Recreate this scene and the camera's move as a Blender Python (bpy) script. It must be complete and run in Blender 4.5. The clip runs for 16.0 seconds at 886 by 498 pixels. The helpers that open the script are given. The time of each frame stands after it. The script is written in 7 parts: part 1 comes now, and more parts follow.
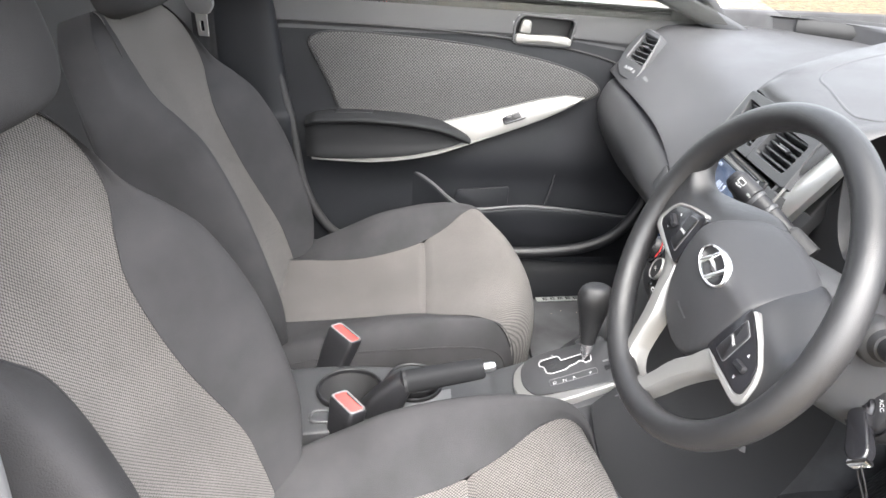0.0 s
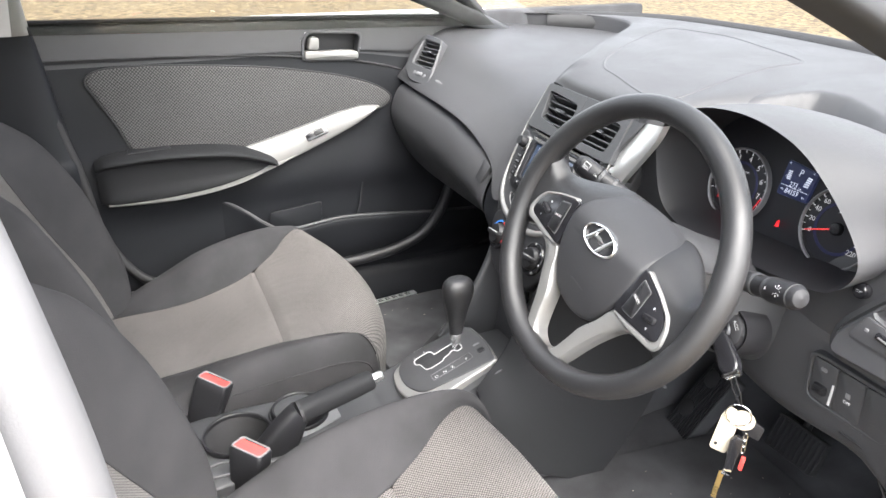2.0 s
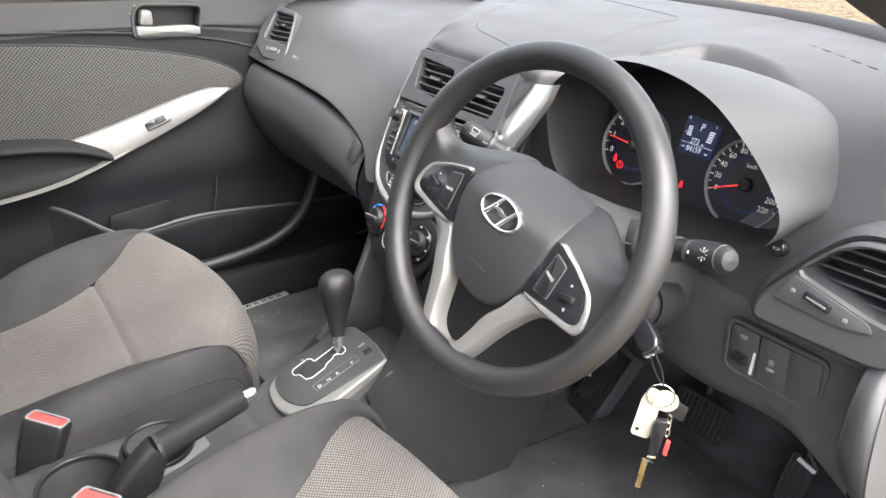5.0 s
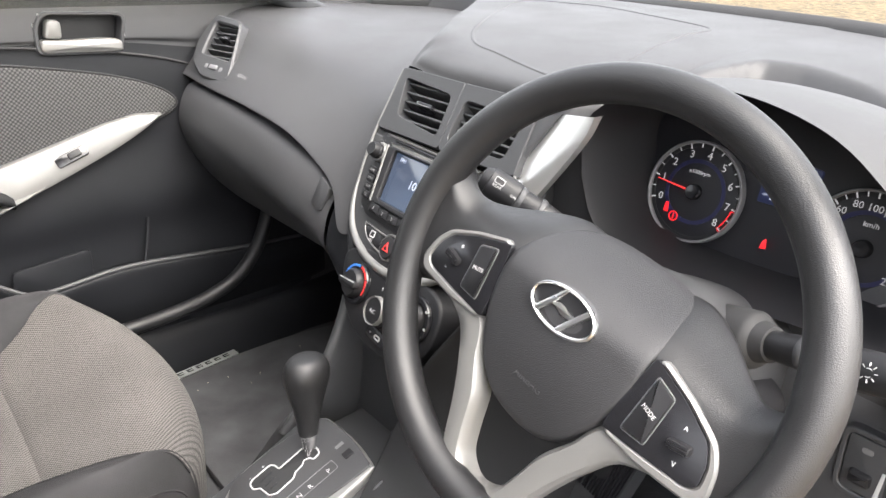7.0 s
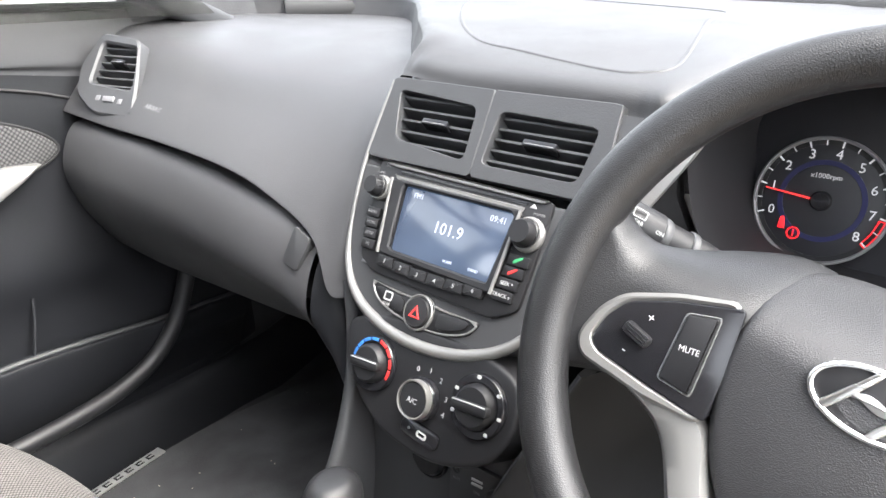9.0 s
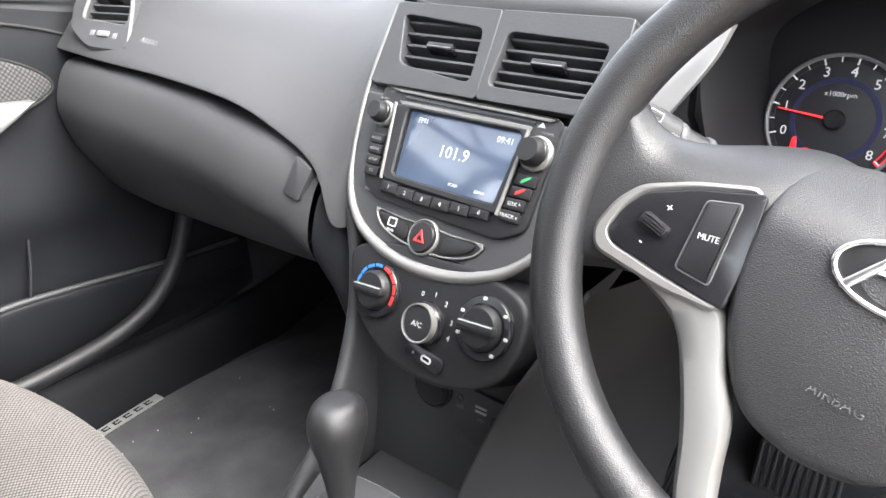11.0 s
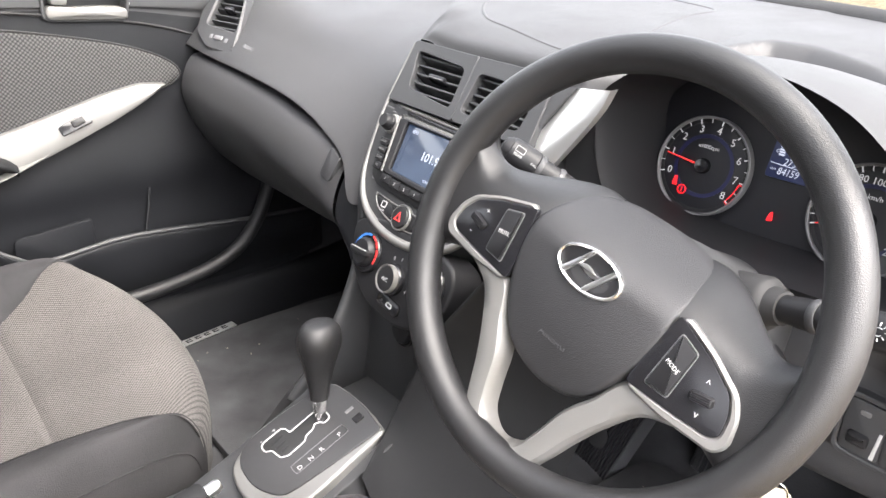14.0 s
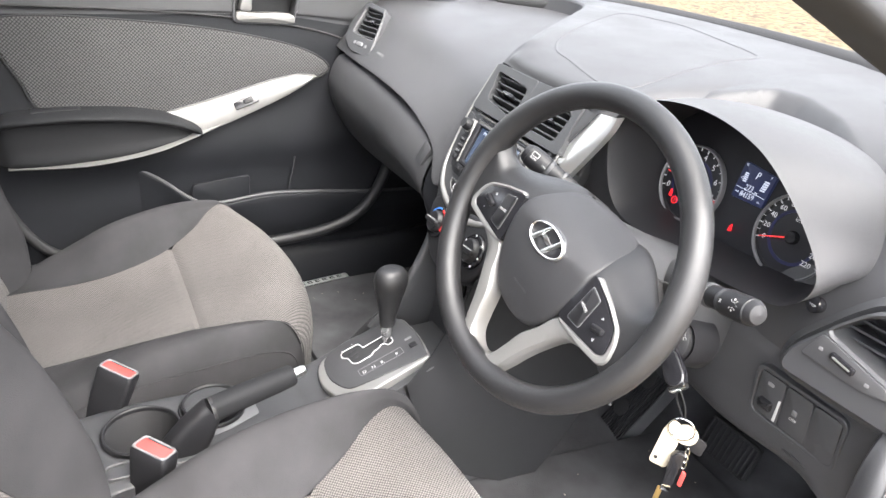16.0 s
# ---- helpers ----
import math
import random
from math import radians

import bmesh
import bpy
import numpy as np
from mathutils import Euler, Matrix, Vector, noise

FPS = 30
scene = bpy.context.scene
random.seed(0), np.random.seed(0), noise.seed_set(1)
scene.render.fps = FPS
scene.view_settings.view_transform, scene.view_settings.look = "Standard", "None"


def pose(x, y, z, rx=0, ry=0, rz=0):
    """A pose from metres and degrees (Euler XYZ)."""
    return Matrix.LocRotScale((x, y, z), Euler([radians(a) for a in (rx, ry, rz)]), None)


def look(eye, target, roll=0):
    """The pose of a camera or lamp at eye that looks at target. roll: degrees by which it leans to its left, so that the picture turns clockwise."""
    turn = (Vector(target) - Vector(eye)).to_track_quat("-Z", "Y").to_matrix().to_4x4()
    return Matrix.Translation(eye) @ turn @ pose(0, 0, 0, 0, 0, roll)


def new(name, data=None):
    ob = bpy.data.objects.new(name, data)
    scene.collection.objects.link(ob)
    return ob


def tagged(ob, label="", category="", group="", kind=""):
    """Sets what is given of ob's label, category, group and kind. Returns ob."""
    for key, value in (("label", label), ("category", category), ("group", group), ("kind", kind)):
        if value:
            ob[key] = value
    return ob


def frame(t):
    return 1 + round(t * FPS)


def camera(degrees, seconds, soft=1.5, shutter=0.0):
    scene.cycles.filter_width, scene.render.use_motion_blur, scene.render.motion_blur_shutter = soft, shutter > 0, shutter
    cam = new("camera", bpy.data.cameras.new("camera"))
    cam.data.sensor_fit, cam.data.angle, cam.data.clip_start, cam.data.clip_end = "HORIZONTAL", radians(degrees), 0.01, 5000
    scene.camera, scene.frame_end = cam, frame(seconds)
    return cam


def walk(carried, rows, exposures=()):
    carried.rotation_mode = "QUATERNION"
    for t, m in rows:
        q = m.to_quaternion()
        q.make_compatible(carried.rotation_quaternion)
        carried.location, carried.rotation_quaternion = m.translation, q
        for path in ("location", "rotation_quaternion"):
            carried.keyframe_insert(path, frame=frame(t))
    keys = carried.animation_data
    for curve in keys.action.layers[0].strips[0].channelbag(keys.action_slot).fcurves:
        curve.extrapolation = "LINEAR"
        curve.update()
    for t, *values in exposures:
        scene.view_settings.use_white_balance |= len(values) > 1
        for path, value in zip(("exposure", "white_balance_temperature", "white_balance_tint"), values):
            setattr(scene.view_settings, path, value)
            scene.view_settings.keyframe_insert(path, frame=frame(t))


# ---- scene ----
cam = camera(61.9, 16.0)
PATH = [
    (0, (1.048, -0.308, 1.185), (-0.769, -0.212, 0.356), 2.8),
    (0.5, (1.012, -0.344, 1.192), (-0.79, -0.054, 0.375), 1.7),
    (1, (1.015, -0.386, 1.211), (-0.749, 0.086, 0.395), 1.0),
    (1.5, (1.028, -0.45, 1.219), (-0.688, 0.177, 0.404), 0.6),
    (2, (1.038, -0.504, 1.214), (-0.629, 0.252, 0.406), 0.4),
    (2.5, (1.042, -0.519, 1.201), (-0.576, 0.34, 0.397), 0.4),
    (3, (1.036, -0.516, 1.175), (-0.541, 0.42, 0.378), 0.4),
    (3.5, (1.018, -0.517, 1.154), (-0.53, 0.468, 0.359), 0.3),
    (4, (0.997, -0.508, 1.143), (-0.532, 0.507, 0.348), 0.3),
    (4.2, (0.979, -0.499, 1.144), (-0.539, 0.525, 0.34), 0.4),
    (6.3, (0.788, -0.387, 1.133), (-0.665, 0.73, 0.333), 0.9),
    (6.5, (0.755, -0.377, 1.128), (-0.689, 0.753, 0.331), 1.1),
    (7, (0.67, -0.362, 1.114), (-0.734, 0.822, 0.321), 1.0),
    (7.5, (0.565, -0.366, 1.093), (-0.748, 0.928, 0.317), 0.9),
    (8, (0.476, -0.353, 1.078), (-0.765, 1.026, 0.33), 0.2),
    (8.2, (0.445, -0.341, 1.073), (-0.772, 1.066, 0.34), -0.2),
    (10.3, (0.37, -0.349, 1.037), (-0.741, 1.122, 0.261), -1.1),
    (10.5, (0.375, -0.348, 1.028), (-0.741, 1.113, 0.241), -1.1),
    (11, (0.384, -0.357, 1.015), (-0.741, 1.088, 0.211), -0.6),
    (11.5, (0.405, -0.365, 1.014), (-0.738, 1.058, 0.195), 0.1),
    (12, (0.442, -0.374, 1.032), (-0.723, 1.021, 0.198), 0.5),
    (12.5, (0.483, -0.373, 1.044), (-0.718, 0.988, 0.204), 1.0),
    (13, (0.544, -0.376, 1.066), (-0.7, 0.945, 0.226), 1.5),
    (13.5, (0.61, -0.39, 1.088), (-0.689, 0.883, 0.255), 2.1),
    (14, (0.664, -0.408, 1.105), (-0.69, 0.807, 0.274), 2.6),
    (14.5, (0.726, -0.429, 1.119), (-0.693, 0.717, 0.298), 3.5),
    (15, (0.806, -0.45, 1.146), (-0.682, 0.594, 0.311), 4.5),
    (15.5, (0.884, -0.449, 1.174), (-0.65, 0.505, 0.316), 4.9),
    (16, (0.959, -0.463, 1.199), (-0.606, 0.436, 0.337), 5.1),
]
walk(cam, [(t, look(eye, target, roll)) for t, eye, target, roll in PATH], [(0, 3.42, 6490, 10), (2, 3.27, 6510, 10), (3.5, 3.24, 6510, 10), (4.2, 3.22, 6530, 10), (6.5, 3.10, 6770, 11), (7.5, 3.25, 6670, 11), (8.2, 3.42, 6570, 10), (10.3, 3.74, 6520, 10), (11.5, 3.72, 6520, 10), (12.5, 3.54, 6520, 11), (13.5, 3.40, 6710, 12), (15, 3.40, 6710, 12), (16, 3.46, 6570, 11)])

# ---- daylight ----
world = bpy.data.worlds.new("sky")
scene.world = world
world.use_nodes = True
SUN_ELEVATION, SUN_TURN = radians(56), radians(82)
wn, wl = world.node_tree.nodes, world.node_tree.links
sky = wn.new("ShaderNodeTexSky")
sky.sky_type = "NISHITA"
sky.sun_disc = False
sky.sun_elevation, sky.sun_rotation = SUN_ELEVATION, SUN_TURN
sky.air_density, sky.dust_density, sky.ozone_density = 1.0, 4.0, 1.0
haze = wn.new("ShaderNodeHueSaturation")
haze.inputs["Saturation"].default_value = 0.3
wl.new(sky.outputs[0], haze.inputs["Color"])
wl.new(haze.outputs[0], wn["Background"].inputs[0])
wn["Background"].inputs[1].default_value = 0.18
sun_data = bpy.data.lights.new("sun", "SUN")
sun_data.energy, sun_data.angle, sun_data.color = 0.95, radians(70), (1.0, 0.96, 0.9)
sun_lamp = new("sun", sun_data)
sun_lamp.matrix_world = look((math.cos(SUN_ELEVATION) * math.sin(SUN_TURN), math.cos(SUN_ELEVATION) * math.cos(SUN_TURN), math.sin(SUN_ELEVATION)), (0, 0, 0))

# ---- materials ----
def material(name, colour, rough=0.5, metal=0.0, grain=0.0, bump=0.0, vary=0.12, coat=0.0, kind="noise", spec=0.5, detail=3.0):
    """A surface with large-scale variation, fine grain and relief; sizes are real (grain in cells a metre)."""
    m = bpy.data.materials.new(name)
    m.use_nodes = True
    n, l = m.node_tree.nodes, m.node_tree.links
    s = n["Principled BSDF"]
    s.inputs["Roughness"].default_value, s.inputs["Metallic"].default_value = rough, metal
    s.inputs["Specular IOR Level"].default_value = spec
    s.inputs["Coat Weight"].default_value = coat
    co = n.new("ShaderNodeTexCoord")
    big = n.new("ShaderNodeTexNoise")
    big.inputs["Scale"].default_value, big.inputs["Detail"].default_value = 9.0, 4.0
    l.new(co.outputs["Object"], big.inputs["Vector"])
    ramp = n.new("ShaderNodeMapRange")
    ramp.inputs[1].default_value, ramp.inputs[2].default_value = 0.3, 0.7
    ramp.inputs[3].default_value, ramp.inputs[4].default_value = 1 - vary, 1 + vary
    l.new(big.outputs["Fac"], ramp.inputs[0])
    mul = n.new("ShaderNodeMix")
    mul.data_type, mul.blend_type = "RGBA", "MULTIPLY"
    mul.inputs[0].default_value = 1.0
    mul.inputs[6].default_value = (*colour, 1)
    l.new(ramp.outputs[0], mul.inputs[7])
    l.new(mul.outputs[2], s.inputs["Base Color"])
    rr = n.new("ShaderNodeMapRange")
    rr.inputs[1].default_value, rr.inputs[2].default_value = 0.3, 0.7
    rr.inputs[3].default_value, rr.inputs[4].default_value = max(0.02, rough - 0.06), min(1, rough + 0.06)
    l.new(big.outputs["Fac"], rr.inputs[0])
    l.new(rr.outputs[0], s.inputs["Roughness"])
    if grain:
        if kind == "leather":
            g = n.new("ShaderNodeTexVoronoi")
            g.feature = "SMOOTH_F1"
            g.inputs["Smoothness"].default_value = 0.3
            out = g.outputs["Distance"]
        else:
            g = n.new("ShaderNodeTexNoise")
            g.inputs["Detail"].default_value = detail
            out = g.outputs["Fac"]
        g.inputs["Scale"].default_value = grain
        l.new(co.outputs["Object"], g.inputs["Vector"])
        b = n.new("ShaderNodeBump")
        b.inputs["Strength"].default_value, b.inputs["Distance"].default_value = bump, 0.0006
        l.new(out, b.inputs["Height"])
        l.new(b.outputs[0], s.inputs["Normal"])
    return m


def weave(name, thread, gap, pitch, turn=(0, 0, 0), bump=0.5, contrast=(0.15, 0.5), vary=0.1, squash=1.0, rough=0.95):
    """Woven or knitted cloth: staggered stitches on a plane of the thing, pitch in metres."""
    m = bpy.data.materials.new(name)
    m.use_nodes = True
    n, l = m.node_tree.nodes, m.node_tree.links
    s = n["Principled BSDF"]
    s.inputs["Roughness"].default_value = rough
    s.inputs["Specular IOR Level"].default_value = 0.2
    s.inputs["Sheen Weight"].default_value = 0.06
    s.inputs["Sheen Roughness"].default_value = 0.6
    co = n.new("ShaderNodeTexCoord")
    mp = n.new("ShaderNodeMapping")
    mp.inputs["Rotation"].default_value = [radians(a) for a in turn]
    l.new(co.outputs["Object"], mp.inputs["Vector"])
    st = n.new("ShaderNodeMapping")
    st.inputs["Rotation"].default_value = (0, 0, radians(45))
    st.inputs["Scale"].default_value = (1 / pitch, 1 / pitch * squash, 1)
    l.new(mp.outputs[0], st.inputs["Vector"])
    v = n.new("ShaderNodeTexVoronoi")
    v.voronoi_dimensions = "2D"
    v.inputs["Randomness"].default_value = 0.08
    v.inputs["Scale"].default_value = 1.0
    l.new(st.outputs[0], v.inputs["Vector"])
    r = n.new("ShaderNodeMapRange")
    r.inputs[1].default_value, r.inputs[2].default_value = contrast
    r.inputs[3].default_value, r.inputs[4].default_value = 1.0, 0.0
    l.new(v.outputs["Distance"], r.inputs[0])
    mix = n.new("ShaderNodeMix")
    mix.data_type = "RGBA"
    mix.inputs[6].default_value, mix.inputs[7].default_value = (*gap, 1), (*thread, 1)
    l.new(r.outputs[0], mix.inputs[0])
    big = n.new("ShaderNodeTexNoise")
    big.inputs["Scale"].default_value, big.inputs["Detail"].default_value = 7.0, 5.0
    l.new(co.outputs["Object"], big.inputs["Vector"])
    rb = n.new("ShaderNodeMapRange")
    rb.inputs[1].default_value, rb.inputs[2].default_value = 0.3, 0.7
    rb.inputs[3].default_value, rb.inputs[4].default_value = 1 - vary, 1 + vary
    l.new(big.outputs["Fac"], rb.inputs[0])
    mul = n.new("ShaderNodeMix")
    mul.data_type, mul.blend_type = "RGBA", "MULTIPLY"
    mul.inputs[0].default_value = 1.0
    l.new(mix.outputs[2], mul.inputs[6])
    l.new(rb.outputs[0], mul.inputs[7])
    l.new(mul.outputs[2], s.inputs["Base Color"])
    b = n.new("ShaderNodeBump")
    b.inputs["Strength"].default_value, b.inputs["Distance"].default_value = bump, 0.001
    l.new(r.outputs[0], b.inputs["Height"])
    l.new(b.outputs[0], s.inputs["Normal"])
    return m


def glow(name, colour, strength):
    m = bpy.data.materials.new(name)
    m.use_nodes = True
    s = m.node_tree.nodes["Principled BSDF"]
    s.inputs["Base Color"].default_value = (*[0.3 * c for c in colour], 1)
    s.inputs["Emission Color"].default_value = (*colour, 1)
    s.inputs["Emission Strength"].default_value = strength
    s.inputs["Roughness"].default_value = 0.4
    return m


def glass(name, tint, rough=0.0):
    m = bpy.data.materials.new(name)
    m.use_nodes = True
    n, l = m.node_tree.nodes, m.node_tree.links
    n.remove(n["Principled BSDF"])
    t, g, x = n.new("ShaderNodeBsdfTransparent"), n.new("ShaderNodeBsdfGlossy"), n.new("ShaderNodeMixShader")
    t.inputs[0].default_value = (*tint, 1)
    g.inputs["Roughness"].default_value = rough
    x.inputs[0].default_value = 0.05
    l.new(t.outputs[0], x.inputs[1])
    l.new(g.outputs[0], x.inputs[2])
    l.new(x.outputs[0], n["Material Output"].inputs[0])
    return m


DASH = material("dash_plastic", (0.043, 0.043, 0.0455), 0.5, grain=900, bump=0.6, vary=0.08, spec=0.42)
PANEL = material("panel_plastic", (0.041, 0.0418, 0.0445), 0.5, grain=620, bump=0.35, vary=0.08, spec=0.45)
BLACK = material("black_plastic", (0.012, 0.012, 0.0135), 0.48, grain=1500, bump=0.2, vary=0.1, spec=0.35)
PLATE = material("gate_plate", (0.036, 0.036, 0.038), 0.42, grain=1500, bump=0.15, vary=0.08)
CHEEK = material("cheek_plastic", (0.013, 0.0134, 0.0145), 0.7, grain=1200, bump=0.25, vary=0.1, spec=0.18)
GLOSS = material("gloss_black", (0.012, 0.012, 0.014), 0.22, vary=0.1)
LEATHER = material("wheel_leather", (0.0145, 0.0145, 0.0155), 0.41, grain=1300, bump=0.35, vary=0.10, kind="leather", spec=0.5)
COVER = material("wheel_cover", (0.027, 0.027, 0.029), 0.5, grain=1300, bump=0.5, vary=0.08, kind="leather", spec=0.45)
# silver paint made paler: the wing's sky reflection is put into its colour
BRIGHT_SILVER = material("bright_silver", (0.72, 0.72, 0.71), 0.34, 0.85, grain=900, bump=0.04, vary=0.03)
SILVER = material("silver_paint", (0.205, 0.202, 0.197), 0.36, 0.45, grain=900, bump=0.05, vary=0.03)
CHROME = material("chrome", (0.8, 0.8, 0.8), 0.12, 1.0, vary=0.03)
EMBLEM = material("emblem_chrome", (0.82, 0.82, 0.82), 0.28, 1.0, vary=0.04)
CARPET = material("carpet", (0.056, 0.0565, 0.0595), 0.95, grain=330, bump=1.0, vary=0.35, spec=0.1, detail=6.0)
RUBBER = material("rubber", (0.015, 0.015, 0.016), 0.7, grain=300, bump=0.3, vary=0.15)
BOLSTER = material("bolster_cloth", (0.0310, 0.0305, 0.0320), 0.93, grain=650, bump=1.0, vary=0.24, spec=0.15, detail=6.0)
INSERT = weave("insert_cloth", (0.117, 0.108, 0.103), (0.027, 0.025, 0.024), 0.0034, bump=0.6, contrast=(0.25, 0.55), vary=0.15)
INSERT_BACK = weave("insert_cloth_upright", (0.117, 0.108, 0.103), (0.027, 0.025, 0.024), 0.0034, (90, 0, 0), 0.6, (0.25, 0.55), 0.15)
DOOR_CLOTH = weave("door_cloth", (0.080, 0.079, 0.079), (0.022, 0.022, 0.023), 0.0052, (0, 90, 90), 0.7, (0.2, 0.55), 0.06)
WHITE_PAINT = material("white_paint", (0.8, 0.8, 0.8), 0.25, coat=0.6, vary=0.02)
HEADLINER = material("headliner", (0.42, 0.41, 0.4), 0.95, grain=700, bump=0.4, vary=0.06)
PRINT = material("print_white", (0.45, 0.45, 0.45), 0.5, vary=0.04)
PRINT_GREY = material("print_grey", (0.14, 0.14, 0.145), 0.5, vary=0.04)
RED = material("buckle_red", (0.50, 0.05, 0.045), 0.4, vary=0.1)
REDPRINT = material("print_red", (0.6, 0.03, 0.03), 0.5, vary=0.04)
BLUEPRINT = material("print_blue", (0.03, 0.16, 0.5), 0.5, vary=0.04)
GREENPRINT = material("print_green", (0.05, 0.4, 0.15), 0.5, vary=0.04)
GAUGE = material("gauge_face", (0.008, 0.008, 0.011), 0.55, vary=0.05)
LCD = glow("lcd_blue", (0.045, 0.062, 0.17), 0.018)
RING_BLUE = glow("ring_blue", (0.03, 0.035, 0.16), 0.001)
AMBER = glow("warning_amber", (1.0, 0.35, 0.03), 0.12)
LCD_INK = glow("lcd_digits", (0.75, 0.82, 1.0), 0.075)
DIAL_INK = glow("dial_print", (0.85, 0.86, 0.9), 0.042)
WARN = glow("warning_red", (1.0, 0.02, 0.03), 0.12)
NEEDLE = glow("needle_red", (1.0, 0.05, 0.05), 0.11)
BRASS = material("brass", (0.6, 0.43, 0.18), 0.3, 0.9, vary=0.15)
PALE = material("pale_trim", (0.15, 0.15, 0.155), 0.5, grain=900, bump=0.2, vary=0.08)
TAG = material("tag_cream", (0.4, 0.355, 0.28), 0.7, vary=0.12)
BELT = weave("belt_webbing", (0.03, 0.03, 0.032), (0.012, 0.012, 0.013), 0.0018, (90, 0, 0), 0.4)
PILLAR = material("pillar_trim", (0.036, 0.038, 0.042), 0.8, grain=900, bump=0.3, vary=0.06)
SEAL = material("seal_grey", (0.11, 0.11, 0.115), 0.6, grain=500, bump=0.2, vary=0.1)
# black plastic darkened further: weak light low in the cabin put into colour
LOWDOOR = material("shaded_door_plastic", (0.0095, 0.0102, 0.0122), 0.55, grain=1300, bump=0.3, vary=0.12, spec=0.2)
CLEAR = glass("clear_glass", (0.74, 0.74, 0.72))
TINTED = glass("tinted_glass", (0.655, 0.66, 0.653))

# ---- mesh helpers ----
def axes(o, u, v):
    """A frame: origin, u to the right, v up, and the normal between them."""
    u = Vector(u).normalized()
    v = Vector(v)
    v = (v - u * u.dot(v)).normalized()
    n = u.cross(v)
    return Matrix(((u.x, v.x, n.x, o[0]), (u.y, v.y, n.y, o[1]), (u.z, v.z, n.z, o[2]), (0, 0, 0, 1)))


def thing(name, at, label, category, group="", kind=""):
    ob = new(name)
    ob.location = at
    ob.empty_display_size = 0.02
    return tagged(ob, label, category, group, kind)


def base_of(ob):
    p = Vector((0, 0, 0))
    while ob is not None:
        p += ob.location
        ob = ob.parent
    return p


def part(name, data, mat, parent=None, label="", smooth=True, angle=38):
    """Links (verts, faces), in world metres, as one mesh under its thing."""
    verts, faces = data
    at = base_of(parent) if parent is not None else Vector((0, 0, 0))
    me = bpy.data.meshes.new(name)
    me.from_pydata([tuple(Vector(v) - at) for v in verts], [], faces)
    bm = bmesh.new()
    bm.from_mesh(me)
    bmesh.ops.recalc_face_normals(bm, faces=bm.faces)
    lim = radians(angle)
    for f in bm.faces:
        f.smooth = smooth
    for e in bm.edges:
        if len(e.link_faces) == 2 and e.calc_face_angle(0) > lim:
            e.smooth = False
    bm.to_mesh(me)
    bm.free()
    me.materials.append(mat)
    ob = new(name, me)
    ob.parent = parent
    return tagged(ob, label)


def join(*datas):
    verts, faces = [], []
    for v, f in datas:
        k = len(verts)
        verts += list(v)
        faces += [tuple(i + k for i in g) for g in f]
    return verts, faces


def catmull(points, count, closed=False):
    """A smooth curve through the points, evenly spread."""
    p = np.array([[float(c) for c in q] for q in points])
    k = len(p)
    if closed:
        ext = np.vstack([p[-1], p, p[0], p[1]])
        spans = k
    else:
        ext = np.vstack([2 * p[0] - p[1], p, 2 * p[-1] - p[-2]])
        spans = k - 1
    out = []
    total = count if closed else count - 1
    for i in range(count):
        s = i * spans / total
        a = min(int(s), spans - 1)
        f = s - a
        p0, p1, p2, p3 = ext[a], ext[a + 1], ext[a + 2], ext[a + 3]
        out.append(0.5 * (2 * p1 + (p2 - p0) * f + (2 * p0 - 5 * p1 + 4 * p2 - p3) * f * f + (3 * p1 - p0 - 3 * p2 + p3) * f ** 3))
    return np.array(out)


def grid(rows, close_u=False, close_v=False, caps=False):
    """A surface from rows of points, all of one length."""
    h, w = len(rows), len(rows[0])
    verts = [tuple(p) for r in rows for p in r]
    faces = []
    for i in range(h if close_v else h - 1):
        for j in range(w if close_u else w - 1):
            a, b = i * w + j, i * w + (j + 1) % w
            c, d = ((i + 1) % h) * w + (j + 1) % w, ((i + 1) % h) * w + j
            faces.append((a, b, c, d))
    if caps:
        faces.append(tuple(range(w)))
        faces.append(tuple((h - 1) * w + j for j in range(w)))
    return verts, faces


def rounded(pts, r, n=4):
    """A closed outline with its corners rounded by r."""
    out = []
    k = len(pts)
    for i in range(k):
        p, a, b = np.array(pts[i], float), np.array(pts[i - 1], float), np.array(pts[(i + 1) % k], float)
        da, db = a - p, b - p
        la, lb = np.linalg.norm(da), np.linalg.norm(db)
        q = min(r, la * 0.45, lb * 0.45)
        s, e = p + da / la * q, p + db / lb * q
        for j in range(n + 1):
            f = j / n
            out.append(tuple((1 - f) ** 2 * s + 2 * f * (1 - f) * p + f * f * e))
    return out


def rect(w, h, cx=0.0, cy=0.0):
    return [(cx - w / 2, cy - h / 2), (cx + w / 2, cy - h / 2), (cx + w / 2, cy + h / 2), (cx - w / 2, cy + h / 2)]


def disc(r, n=32, cx=0.0, cy=0.0, ry=None):
    ry = r if ry is None else ry
    return [(cx + r * math.cos(2 * math.pi * i / n), cy + ry * math.sin(2 * math.pi * i / n)) for i in range(n)]


def inset(pts, d):
    p = np.array(pts, float)
    k = len(p)
    area = 0.5 * sum(p[i][0] * p[(i + 1) % k][1] - p[(i + 1) % k][0] * p[i][1] for i in range(k))
    t = np.roll(p, -1, 0) - np.roll(p, 1, 0)
    t /= np.maximum(np.linalg.norm(t, axis=1), 1e-9)[:, None]
    nrm = np.stack([-t[:, 1], t[:, 0]], 1) * (1 if area > 0 else -1)
    return [tuple(q) for q in p + nrm * d]


def put_on(m, pts, h):
    return [tuple(m @ Vector((x, y, h))) for x, y in pts]


